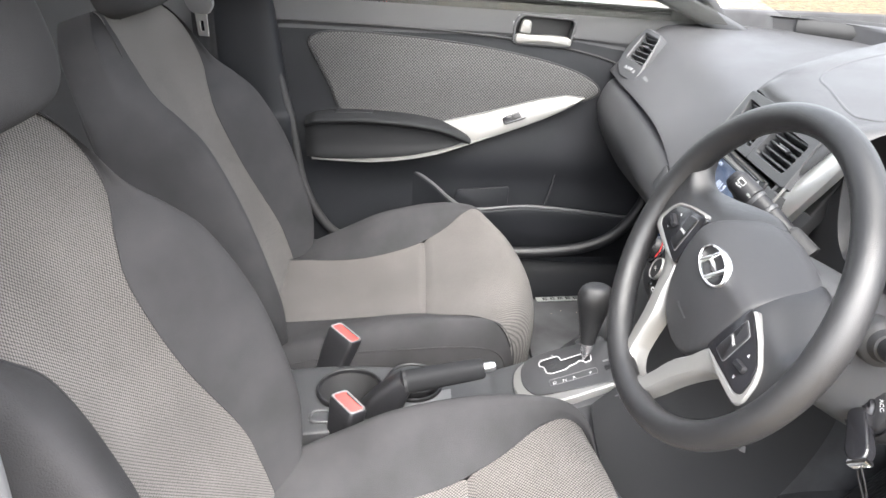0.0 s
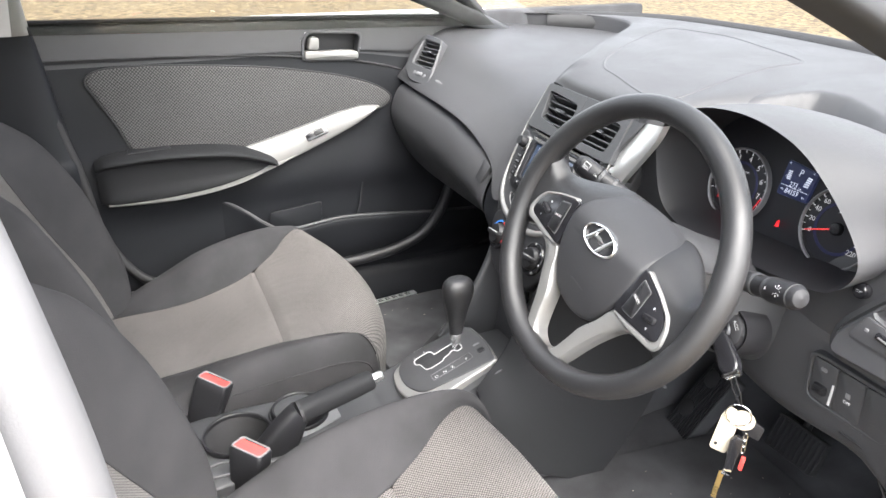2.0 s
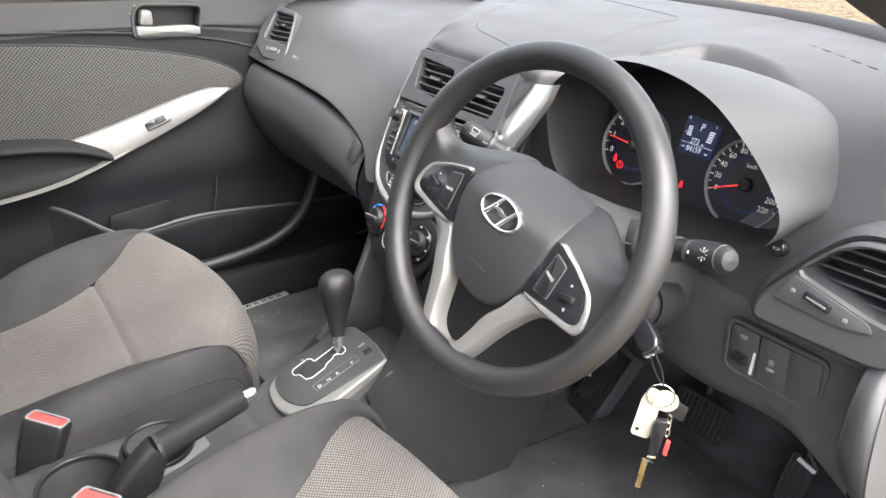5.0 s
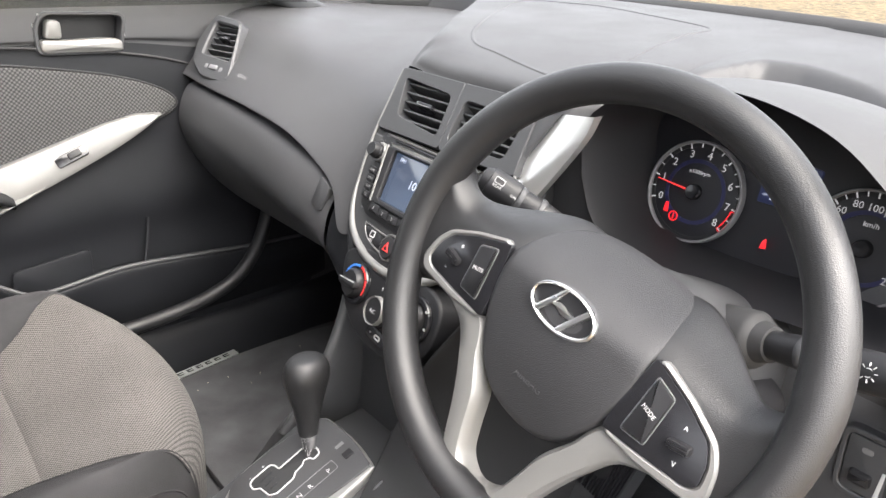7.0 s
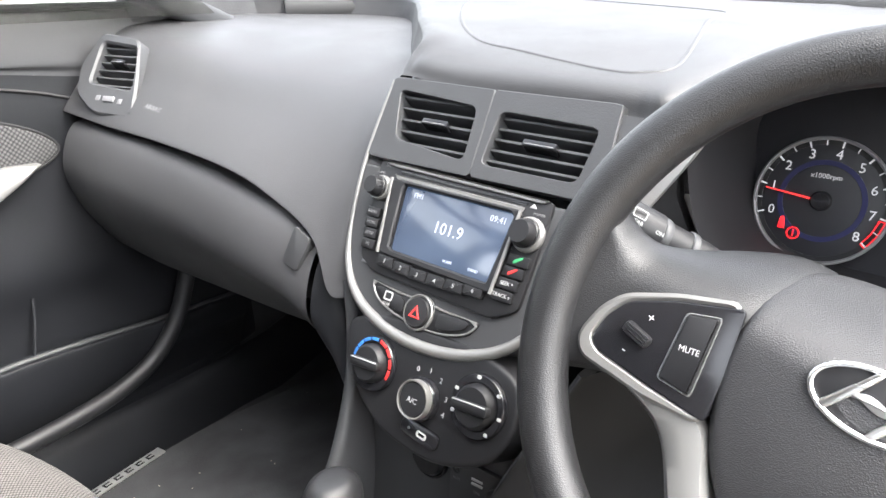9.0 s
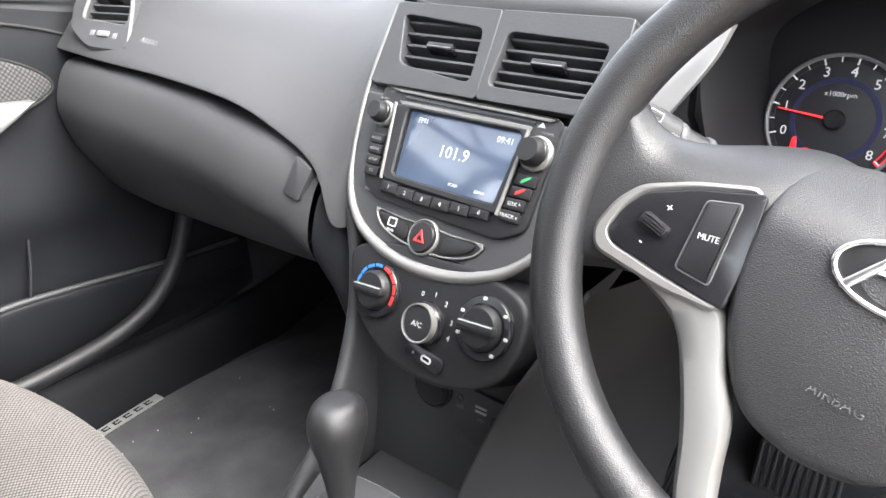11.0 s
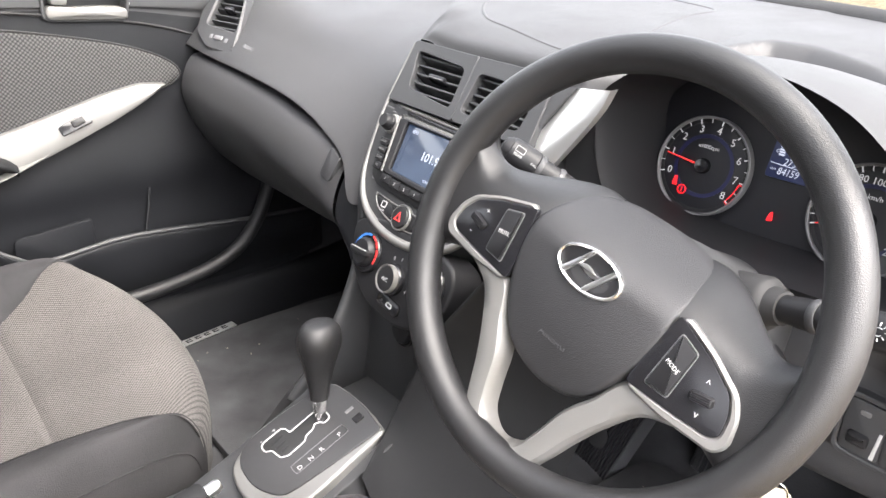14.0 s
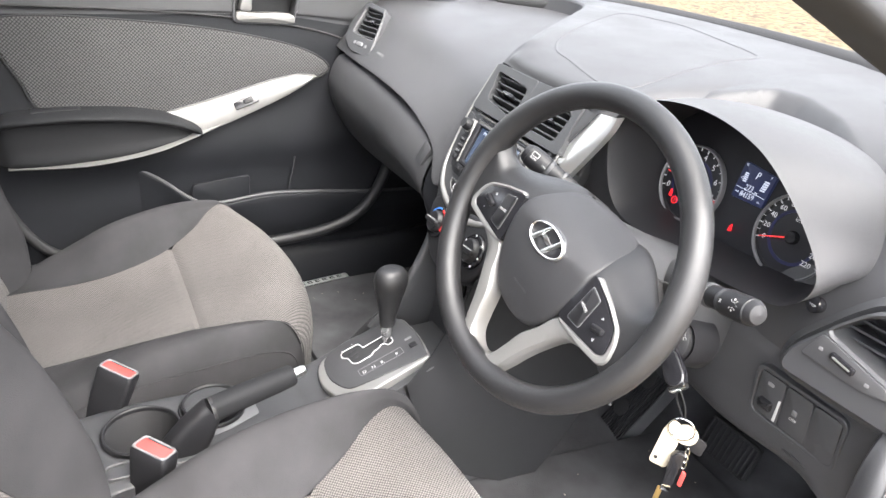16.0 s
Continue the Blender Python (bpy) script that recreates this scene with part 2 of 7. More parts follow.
def prism(pts, m, h0, h1, bevel=0.001, steps=2):
    """A plate with a softened rim: the outline pts on the frame m, from height h0 up to h1."""
    up = 1 if h1 > h0 else -1
    rows = [put_on(m, pts, h0)]
    for i in range(steps + 1):
        a = math.pi / 2 * i / steps
        rows.append(put_on(m, inset(pts, bevel * (1 - math.cos(a))), h1 - up * bevel * (1 - math.sin(a))))
    return grid(rows, close_u=True, caps=True)


def resample(pts, n):
    p = np.array(list(pts) + [pts[0]], float)
    s = np.r_[0, np.cumsum(np.linalg.norm(np.diff(p, axis=0), axis=1))]
    t = np.linspace(0, s[-1], n, endpoint=False)
    return np.stack([np.interp(t, s, p[:, 0]), np.interp(t, s, p[:, 1])], 1)


def matched(outer, inner, n=96):
    """Two outlines with n points each, paired by their direction from the inner's middle."""
    o, i = resample(outer, n * 3), resample(inner, n * 3)
    c = i.mean(0)
    res = []
    for q in (o, i):
        ang = np.unwrap(np.arctan2(q[:, 1] - c[1], q[:, 0] - c[0]))
        if ang[-1] < ang[0]:
            q, ang = q[::-1], ang[::-1]
        ang = np.mod(ang, 2 * np.pi)
        k = np.argsort(ang)
        a, q = ang[k], q[k]
        t = np.linspace(0, 2 * np.pi, n, endpoint=False)
        res.append(np.stack([np.interp(t, a, q[:, j], period=2 * np.pi) for j in (0, 1)], 1))
    return res


def ring(outer, inner, m, h0, h1, bevel=0.001, depth=None, n=96):
    """A plate with a hole; depth: how far the hole's wall goes down."""
    o, i = matched(outer, inner, n)
    o, i = [tuple(p) for p in o], [tuple(p) for p in i]
    depth = h0 if depth is None else depth
    rows = [put_on(m, o, h0), put_on(m, o, h1 - bevel), put_on(m, inset(o, bevel), h1), put_on(m, inset(i, -bevel), h1), put_on(m, i, h1 - bevel), put_on(m, i, depth)]
    return grid(rows, close_u=True)


def tube(path, radius, n=12, closed=False, caps=True):
    p = [Vector([float(c) for c in q]) for q in path]
    k = len(p)
    radii = [float(r) for r in radius] if hasattr(radius, "__len__") else [radius] * k
    rows = []
    ref = None
    for i in range(k):
        a, b = p[i - 1] if (i or closed) else p[0], p[(i + 1) % k] if (i < k - 1 or closed) else p[-1]
        t = (b - a).normalized()
        if ref is None:
            ref = t.orthogonal().normalized()
        ref = (ref - t * ref.dot(t)).normalized()
        bi = t.cross(ref)
        rows.append([tuple(p[i] + radii[i] * (ref * math.cos(2 * math.pi * j / n) + bi * math.sin(2 * math.pi * j / n))) for j in range(n)])
    return grid(rows, close_u=True, close_v=closed, caps=caps and not closed)


def lathe(profile, m, n=32):
    """Turned solid: profile of (radius, height) round the frame's normal."""
    profile = [(float(r), float(h)) for r, h in profile]
    rows = [[tuple(m @ Vector((r * math.cos(2 * math.pi * j / n), r * math.sin(2 * math.pi * j / n), h))) for j in range(n)] for r, h in profile]
    return grid(rows, close_u=True, caps=True)


def box(m, w, d, h, bevel=0.002, z0=0.0):
    return prism(rounded(rect(w, d), min(bevel * 2, w * 0.3, d * 0.3), 3), m, z0, z0 + h, bevel)


def words(text, m, size, thick=0.0004, align="CENTER", squeeze=1.0, slant=0.0):
    """Letters of the built-in font on the frame m."""
    c = bpy.data.curves.new("letters", "FONT")
    c.body, c.size, c.align_x, c.align_y, c.extrude, c.shear = text, size, align, "CENTER", thick / 2, slant
    c.resolution_u = 2
    o = bpy.data.objects.new("letters", c)
    me = bpy.data.meshes.new_from_object(o)
    q = m @ Matrix.Diagonal((squeeze, 1, 1, 1))
    data = [tuple(q @ v.co) for v in me.vertices], [tuple(f.vertices) for f in me.polygons]
    bpy.data.objects.remove(o)
    bpy.data.curves.remove(c)
    bpy.data.meshes.remove(me)
    return data


def at(m, x, y, h=0.0, turn=0.0):
    return m @ pose(x, y, h, 0, 0, turn)


def lofted(stations, wide, long, soft=True):
    """A surface through control rows of 3D points, smoothed both ways."""
    rows = [catmull(s, wide) for s in stations]
    cols = [catmull([r[j] for r in rows], long) for j in range(wide)]
    return [[cols[j][i] for j in range(wide)] for i in range(long)]


def cut(data, m, outline, deep=0.06):
    """The surface without the faces that lie inside an outline of the frame m."""
    inv, poly = m.inverted(), [tuple(q) for q in outline]

    def inside(x, y):
        r = False
        for (x0, y0), (x1, y1) in zip(poly, poly[1:] + poly[:1]):
            if (y0 > y) != (y1 > y) and x < (x1 - x0) * (y - y0) / (y1 - y0) + x0:
                r = not r
        return r

    verts, faces = data
    loc = [inv @ Vector(v) for v in verts]
    keep = []
    for f in faces:
        c = sum((loc[i] for i in f), Vector((0, 0, 0))) / len(f)
        if not (abs(c.z) < deep and inside(c.x, c.y)):
            keep.append(f)
    return verts, keep

# ---- ground and body shell ----
def leaf_ground():
    m = material("leaf_litter", (0.36, 0.27, 0.16), 0.95, grain=30, bump=1.0, vary=0.25)
    n, l = m.node_tree.nodes, m.node_tree.links
    co = n.new("ShaderNodeTexCoord")
    v = n.new("ShaderNodeTexVoronoi")
    v.inputs["Scale"].default_value = 16
    l.new(co.outputs["Object"], v.inputs["Vector"])
    r = n.new("ShaderNodeValToRGB")
    for k, (p, c) in enumerate(((0.0, (0.03, 0.019, 0.008)), (0.35, (0.07, 0.048, 0.02)), (0.65, (0.11, 0.08, 0.038)), (1.0, (0.17, 0.125, 0.062)))):
        e = r.color_ramp.elements[k] if k < 2 else r.color_ramp.elements.new(p)
        e.position, e.color = p, (*c, 1)
    sep = n.new("ShaderNodeSeparateColor")
    l.new(v.outputs["Color"], sep.inputs[0])
    l.new(sep.outputs[0], r.inputs[0])
    l.new(r.outputs[0], n["Principled BSDF"].inputs["Base Color"])
    return m


side = 220.0
gx = [-side, -40, -12] + [-9 + 0.45 * i for i in range(41)] + [12, 40, side]
rows = [[(x, y, (0.02 * noise.noise(Vector((x * 0.9, y * 0.9, 0))) if max(abs(x), abs(y)) < 10 else 0) - 0.01) for x in gx] for y in gx]
tagged(part("ground", grid(rows), leaf_ground()), "ground covered with dry tan leaf litter", "ground", kind="structure")

floor_rows = [[(x, y, 0.262 + (0.0 if y < 0.62 else (y - 0.62) ** 1.3 * 1.3) + 0.004 * noise.noise(Vector((x * 9, y * 9, 0)))) for x in np.linspace(-0.70, 0.70, 36)] for y in np.linspace(-1.4, 0.90, 44)]
tagged(part("floor", grid(floor_rows), CARPET), "black cabin carpet with dust and crumbs", "floor", kind="structure")
fr = axes((0, 0.90, 0.5), (1, 0, 0), (0, 0, 1))
tagged(part("wall_firewall", prism(rect(1.44, 0.96), fr, 0, -0.03, 0.003), CARPET), "dark footwell bulkhead under the dashboard", "wall", kind="structure")

# rubber seal round the foot of the passenger door opening
opening = catmull([(-0.660, -0.60, 0.41), (-0.655, -0.35, 0.402), (-0.655, -0.05, 0.404), (-0.655, 0.06, 0.410), (-0.655, 0.14, 0.424), (-0.655, 0.205, 0.454), (-0.656, 0.255, 0.512), (-0.658, 0.292, 0.60), (-0.662, 0.33, 0.70), (-0.67, 0.365, 0.80)], 60)
tagged(part("trim_opening_seal", tube(opening, 0.0140, 14), BLACK), "thick black rubber seal curving up the passenger door opening", "seal", kind="structure")
# side sills
for side_x, nm in ((-1, "wall_sill_passenger"), (1, "wall_sill_driver")):
    prof = [(0.668, 0.255), (0.674, 0.31), (0.684, 0.345), (0.70, 0.360), (0.72, 0.355), (0.735, 0.32), (0.735, 0.2)]
    st = [[(side_x * x, y, z) for x, z in prof] for y in (-1.2, -0.8, -0.4, 0.0, 0.35)]
    st.append([(side_x * (x - 0.005), 0.5, z + 0.02) for x, z in prof])
    st.append([(side_x * (x - 0.02), 0.62, z + 0.08) for x, z in prof])
    st.append([(side_x * (x - 0.03), 0.75, z + 0.22) for x, z in prof])
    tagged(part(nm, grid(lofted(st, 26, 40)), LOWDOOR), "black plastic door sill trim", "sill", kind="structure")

# roof, rear and the openings' frames
roof_st = [[(x, y, z - 0.05 * (x / 0.62) ** 2) for x in (-0.62, -0.4, 0, 0.4, 0.62)] for y, z in ((-0.36, 1.375), (-0.55, 1.415), (-0.8, 1.43), (-1.3, 1.40), (-1.6, 1.3))]
lower = lofted(roof_st, 20, 24)
upper = [[(p[0] * 1.04, p[1], p[2] + 0.035) for p in r] for r in lower]
shell = join(grid(lower), grid(upper), grid([lower[0], upper[0]]), grid([lower[-1], upper[-1]]), grid([[r[0] for r in lower], [r[0] for r in upper]]), grid([[r[-1] for r in lower], [r[-1] for r in upper]]))
tagged(part("ceiling", shell, HEADLINER), "light grey cloth headliner under the car roof", "ceiling", kind="structure")
tagged(part("wall_rear", box(axes((0, -1.62, 0.8), (1, 0, 0), (0, 0, 1)), 1.4, 1.1, 0.04, 0.01), PANEL), "dark rear bulkhead of the cabin", "wall", kind="structure")
for sx, nm in ((-1, "wall_rear_passenger"), (1, "wall_rear_driver")):
    fr = axes((sx * 0.745, -1.12, 0.66), (0, 1, 0), (0, 0, 1))
    tagged(part(nm, box(fr, 1.0, 0.70, 0.05, 0.01, -0.025), PANEL), "dark rear door trim", "wall", kind="structure")


def pillar(name, path, widths, mat, label):
    """A padded post: path of centre points with (across, deep) half sizes."""
    rows = []
    for (p, (a, b, turn)) in zip(path, widths):
        c, s = math.cos(turn), math.sin(turn)
        rows.append([(p[0] + c * a * cu - s * b * su, p[1] + s * a * cu + c * b * su, p[2]) for cu, su in ((math.copysign(abs(math.cos(t)) ** 0.6, math.cos(t)), math.copysign(abs(math.sin(t)) ** 0.6, math.sin(t))) for t in np.linspace(0, 2 * math.pi, 20, endpoint=False))])
    full = lofted([r + [r[0]] for r in rows], 41, 24)
    return tagged(part(name, grid(full, caps=False), mat), label, "pillar", kind="structure")


for sx, who in ((-1, "passenger"),):
    pillar("wall_a_pillar_" + who, [(sx * 0.715, 0.50, 0.93), (sx * 0.70, 0.36, 0.995), (sx * 0.695, 0.14, 1.085), (sx * 0.685, -0.06, 1.165), (sx * 0.665, -0.24, 1.24), (sx * 0.63, -0.42, 1.32)],
           [(0.03, 0.05, 0)] * 2 + [(0.026, 0.055, 0)] * 4, PILLAR, "grey windscreen pillar trim")
pillar("wall_a_pillar_driver", [(0.672, 0.46, 0.965), (0.64, 0.36, 1.025), (0.615, 0.215, 1.088), (0.606, 0.04, 1.163), (0.602, -0.16, 1.237), (0.598, -0.36, 1.308), (0.594, -0.44, 1.34)],
       [(0.036, 0.05, 0)] * 7, PILLAR, "dark grey windscreen pillar trim")
# passenger middle post, dark below and pale above
pillar("wall_b_pillar_passenger", [(-0.725, -0.70, 0.30), (-0.72, -0.70, 0.60), (-0.71, -0.70, 0.72), (-0.705, -0.70, 0.76), (-0.705, -0.705, 0.95), (-0.695, -0.71, 1.02)],
       [(0.05, 0.16, 0), (0.05, 0.125, 0), (0.05, 0.115, 0), (0.035, 0.105, 0), (0.03, 0.085, 0), (0.03, 0.08, 0)], LOWDOOR, "dark blue-grey plastic middle post trim")
pillar("wall_b_pillar_top_passenger", [(-0.695, -0.71, 1.005), (-0.68, -0.715, 1.15), (-0.65, -0.72, 1.28), (-0.62, -0.72, 1.38)],
       [(0.032, 0.08, 0), (0.032, 0.075, 0), (0.032, 0.07, 0), (0.04, 0.07, 0)], HEADLINER, "pale grey upper middle post trim")
# driver's middle post: white body, dark seal
pillar("wall_b_pillar_driver", [(0.775, -0.67, 0.2), (0.785, -0.668, 0.6), (0.785, -0.668, 0.9), (0.765, -0.68, 1.1), (0.70, -0.705, 1.3), (0.64, -0.72, 1.4)],
       [(0.04, 0.118, 0), (0.04, 0.118, 0), (0.04, 0.116, 0), (0.04, 0.112, 0), (0.04, 0.10, 0), (0.04, 0.09, 0)], WHITE_PAINT, "white painted door post of the car body")
tagged(part("trim_seal", tube(catmull([(0.715, -0.56, 0.36), (0.722, -0.555, 0.6), (0.724, -0.551, 0.9), (0.722, -0.569, 1.08), (0.66, -0.625, 1.3)], 30), 0.022, 14), SEAL), "grey rubber seal of the door opening", "seal", kind="structure")

# windscreen and side glass
base = [(-0.71, 0.56, 0.995), (-0.53, 0.79, 0.995), (-0.27, 0.84, 0.995), (0, 0.83, 0.99), (0.25, 0.76, 0.99), (0.5, 0.60, 0.99), (0.68, 0.44, 0.99)]
top = [(-0.62, -0.42, 1.335), (-0.45, -0.38, 1.362), (-0.22, -0.35, 1.378), (0, -0.34, 1.382), (0.22, -0.35, 1.378), (0.45, -0.38, 1.362), (0.62, -0.42, 1.335)]
ws = part("window_windscreen", grid(lofted([base, [tuple((np.array(a) + np.array(b)) / 2 + np.array((0, 0.03, 0.05))) for a, b in zip(base, top)], top], 30, 12)), TINTED)
tagged(ws, "lightly tinted curved windscreen", "windscreen", kind="structure")
cowl = catmull([(x, y + 0.03, 0.975) for x, y, z in base], 60)
tagged(part("trim_cowl", tube(cowl, 0.03, 10), RUBBER), "black rubber cowl at the foot of the windscreen", "trim", kind="structure")
tagged(part("wall_b_pillar_trim_driver", prism(rounded([(-0.12, -0.40), (0.09, -0.40), (0.075, 0.0), (0.06, 0.35), (-0.10, 0.35)], 0.03), axes((0.70, -0.66, 0.78), (0, 1, 0), (0, 0, 1)), -0.02, 0.02, 0.012), PANEL), "grey inner trim of the driver's door post", "pillar", kind="structure")

for sx, nm in ((-1, "wall_kick_passenger"), (1, "wall_kick_driver")):
    tagged(part(nm, box(axes((sx * 0.735, 0.60 if sx < 0 else 0.63, 0.60), (0, 1, 0), (0, 0, 1)), 0.62 if sx < 0 else 0.54, 0.82, 0.03, 0.006, -0.015), CARPET), "dark footwell side wall", "wall", kind="structure")
tagged(part("floor_pan", box(axes((0, -0.35, 0.20), (1, 0, 0), (0, 1, 0)), 1.46, 2.5, 0.02, 0.005), RUBBER), "underside pan of the cabin floor", "floor", kind="structure")

# ---- dashboard ----
dash = thing("dashboard", (0, 0.45, 0.62), "dark grey grained plastic car dashboard with raised middle", "dashboard")


def dash_side(rows_by_x, wide=36, long=30):
    return grid(lofted([[(x, y, z) for y, z in pr] for x, pr in rows_by_x], wide, long))


# frames and outlines of the end vents
ev = axes((-0.630, 0.195, 0.905), (1, 0.2, 0.0), (0, 0.08, 0.1))
ev_out = rounded([(-0.009, -0.051), (0.072, -0.055), (0.052, 0.01), (0.027, 0.068), (-0.052, 0.076), (-0.069, 0.02), (-0.055, -0.024)], 0.014, 5)
ev_in = rounded([(-0.036, -0.005), (0.049, -0.012), (0.030, 0.053), (-0.041, 0.060)], 0.008, 4)
rv = axes((0.622, 0.262, 0.802), (1, 0.02, 0), (0, 0.10, 1))
rv_out = rounded([(-0.092, -0.058), (0.05, -0.058), (0.085, -0.03), (0.085, 0.05), (0.05, 0.066), (-0.012, 0.058), (-0.04, 0.03), (-0.088, -0.03)], 0.022, 5)
rv_in = rounded([(-0.053, 0.010), (0.026, -0.010), (0.066, -0.014), (0.073, 0.04), (0.045, 0.058), (0.003, 0.055), (-0.024, 0.042)], 0.008, 4)
# passenger side: scooped top that runs down to the groove over the glovebox
scoop = [
    (-0.735, [(0.50, 0.972), (0.40, 0.976), (0.32, 0.974), (0.265, 0.962), (0.210, 0.912), (0.166, 0.866)]),
    (-0.60, [(0.72, 0.962), (0.50, 0.962), (0.37, 0.962), (0.272, 0.951), (0.210, 0.903), (0.162, 0.858)]),
    (-0.45, [(0.72, 0.958), (0.54, 0.955), (0.40, 0.950), (0.283, 0.932), (0.214, 0.892), (0.160, 0.852)]),
    (-0.32, [(0.62, 0.954), (0.50, 0.950), (0.39, 0.940), (0.295, 0.918), (0.220, 0.878), (0.160, 0.839)]),
    (-0.24, [(0.52, 0.952), (0.45, 0.948), (0.37, 0.938), (0.290, 0.912), (0.217, 0.866), (0.160, 0.815)]),
    (-0.185, [(0.46, 0.952), (0.40, 0.946), (0.34, 0.936), (0.275, 0.910), (0.206, 0.852), (0.156, 0.787)]),
    (-0.15, [(0.42, 0.950), (0.37, 0.944), (0.31, 0.935), (0.258, 0.915), (0.192, 0.838), (0.142, 0.740)]),
    (-0.128, [(0.42, 0.945), (0.37, 0.940), (0.31, 0.93), (0.27, 0.915), (0.205, 0.835), (0.155, 0.737)]),
]
scoop = [(x, pr + [(pr[-1][0] + 0.006, pr[-1][1] - 0.006), (pr[-1][0] + 0.05, pr[-1][1] - 0.004)]) for x, pr in scoop]
part("scoop", cut(dash_side(scoop, 120, 120), ev, inset(ev_out, 0.004)), DASH, dash)
# raised deck: its curled edge runs from the head of the stack up to the windscreen and back above the scoop
ridge = [(-0.725, 0.52, 0.996), (-0.66, 0.64, 0.994), (-0.57, 0.70, 0.992), (-0.487, 0.688, 0.990), (-0.38, 0.575, 0.987), (-0.27, 0.445, 0.985), (-0.155, 0.315, 0.980), (-0.141, 0.276, 0.963), (-0.138, 0.254, 0.944)]
deck_rows = [
    [(x - 0.010, y - 0.010, z - 0.045) for x, y, z in ridge[:-1]] + [(-0.140, 0.262, 0.930)],
    [(x - 0.003, y - 0.003, z - 0.012) for x, y, z in ridge[:-1]] + [(-0.140, 0.256, 0.940)],
    ridge,
    [(x + 0.012, y + 0.010, z + 0.004) for x, y, z in ridge[:-2]] + [(-0.130, 0.272, 0.962), (-0.130, 0.253, 0.945)],
    [(-0.70, 0.60, 0.996), (-0.60, 0.72, 0.998), (-0.50, 0.755, 0.998), (-0.40, 0.72, 0.996), (-0.28, 0.60, 0.992), (-0.19, 0.47, 0.988), (-0.11, 0.325, 0.978), (-0.112, 0.266, 0.962), (-0.113, 0.252, 0.944)],
    [(-0.53, 0.785, 0.996), (-0.44, 0.80, 0.998), (-0.35, 0.77, 0.997), (-0.26, 0.70, 0.994), (-0.17, 0.58, 0.990), (-0.10, 0.45, 0.986), (-0.06, 0.32, 0.973), (-0.068, 0.263, 0.958), (-0.07, 0.25, 0.938)],
    [(-0.27, 0.835, 0.996), (-0.22, 0.78, 0.997), (-0.17, 0.71, 0.994), (-0.11, 0.62, 0.990), (-0.06, 0.53, 0.988), (-0.02, 0.43, 0.984), (0.0, 0.32, 0.971), (0.0, 0.260, 0.957), (0.0, 0.247, 0.934)],
    [(0.0, 0.825, 0.993), (0.01, 0.77, 0.993), (0.03, 0.70, 0.991), (0.05, 0.62, 0.988), (0.06, 0.53, 0.986), (0.07, 0.43, 0.982), (0.075, 0.32, 0.969), (0.075, 0.257, 0.956), (0.075, 0.245, 0.932)],
    [(0.13, 0.80, 0.992), (0.13, 0.74, 0.990), (0.13, 0.67, 0.988), (0.13, 0.60, 0.986), (0.13, 0.52, 0.983), (0.13, 0.42, 0.979), (0.13, 0.32, 0.968), (0.13, 0.255, 0.955), (0.13, 0.243, 0.932)],
    [(0.168, 0.79, 0.992), (0.168, 0.73, 0.989), (0.168, 0.66, 0.986), (0.168, 0.60, 0.983), (0.168, 0.52, 0.980), (0.168, 0.42, 0.975), (0.168, 0.33, 0.966), (0.168, 0.258, 0.953), (0.168, 0.243, 0.932)],
    [(0.205, 0.77, 0.989), (0.205, 0.72, 0.987), (0.205, 0.66, 0.983), (0.205, 0.60, 0.981), (0.205, 0.52, 0.976), (0.205, 0.45, 0.966), (0.205, 0.40, 0.95), (0.205, 0.37, 0.93), (0.205, 0.35, 0.89)],
]


def brow(data):
    """Sinks the moat round the cluster hood below the curved ridge."""
    out = []
    for x, y, z in data[0]:
        ya = float(np.interp(x, [0.20, 0.215, 0.23, 0.28, 0.36, 0.42, 0.47, 0.52, 0.58, 0.64], [0.44, 0.48, 0.515, 0.515, 0.480, 0.438, 0.40, 0.355, 0.31, 0.27]))
        f = min(1.0, max(0.0, (ya - y) / 0.05)) * min(1.0, max(0.0, (x - 0.195) / 0.045)) * min(1.0, max(0.0, (0.62 - x) / 0.05))
        f = f * f * (3 - 2 * f)
        out.append((x, y, z - 0.042 * f * (1 if z > 0.9 else max(0, (z - 0.86) / 0.04))))
    return out, data[1]


mid_data = brow(grid(lofted(deck_rows, 110, 150)))
part("middle_pad", mid_data, DASH, dash)
# the shallow framed field on the pad
field = catmull([(-0.10, 0.335), (-0.19, 0.432), (-0.327, 0.63), (-0.345, 0.70), (-0.26, 0.725), (-0.179, 0.723), (-0.058, 0.691), (0.04, 0.662), (0.072, 0.635), (0.077, 0.56), (0.115, 0.42), (0.137, 0.315), (0.12, 0.287), (0.085, 0.283), (-0.025, 0.312)], 110, True)
flat = np.array(mid_data[0])
flat = flat[flat[:, 2] > 0.95]
groove = []
for x, y in field:
    d2 = (flat[:, 0] - x) ** 2 + (flat[:, 1] - y) ** 2
    near4 = np.argsort(d2)[:5]
    wt = 1 / (d2[near4] + 1e-7)
    groove.append((x, y, float((flat[near4, 2] * wt).sum() / wt.sum()) - 0.0008))
part("pad_outline", tube([(x, y, z - 0.0012) for x, y, z in groove], 0.0034, 10, True), DASH, dash)
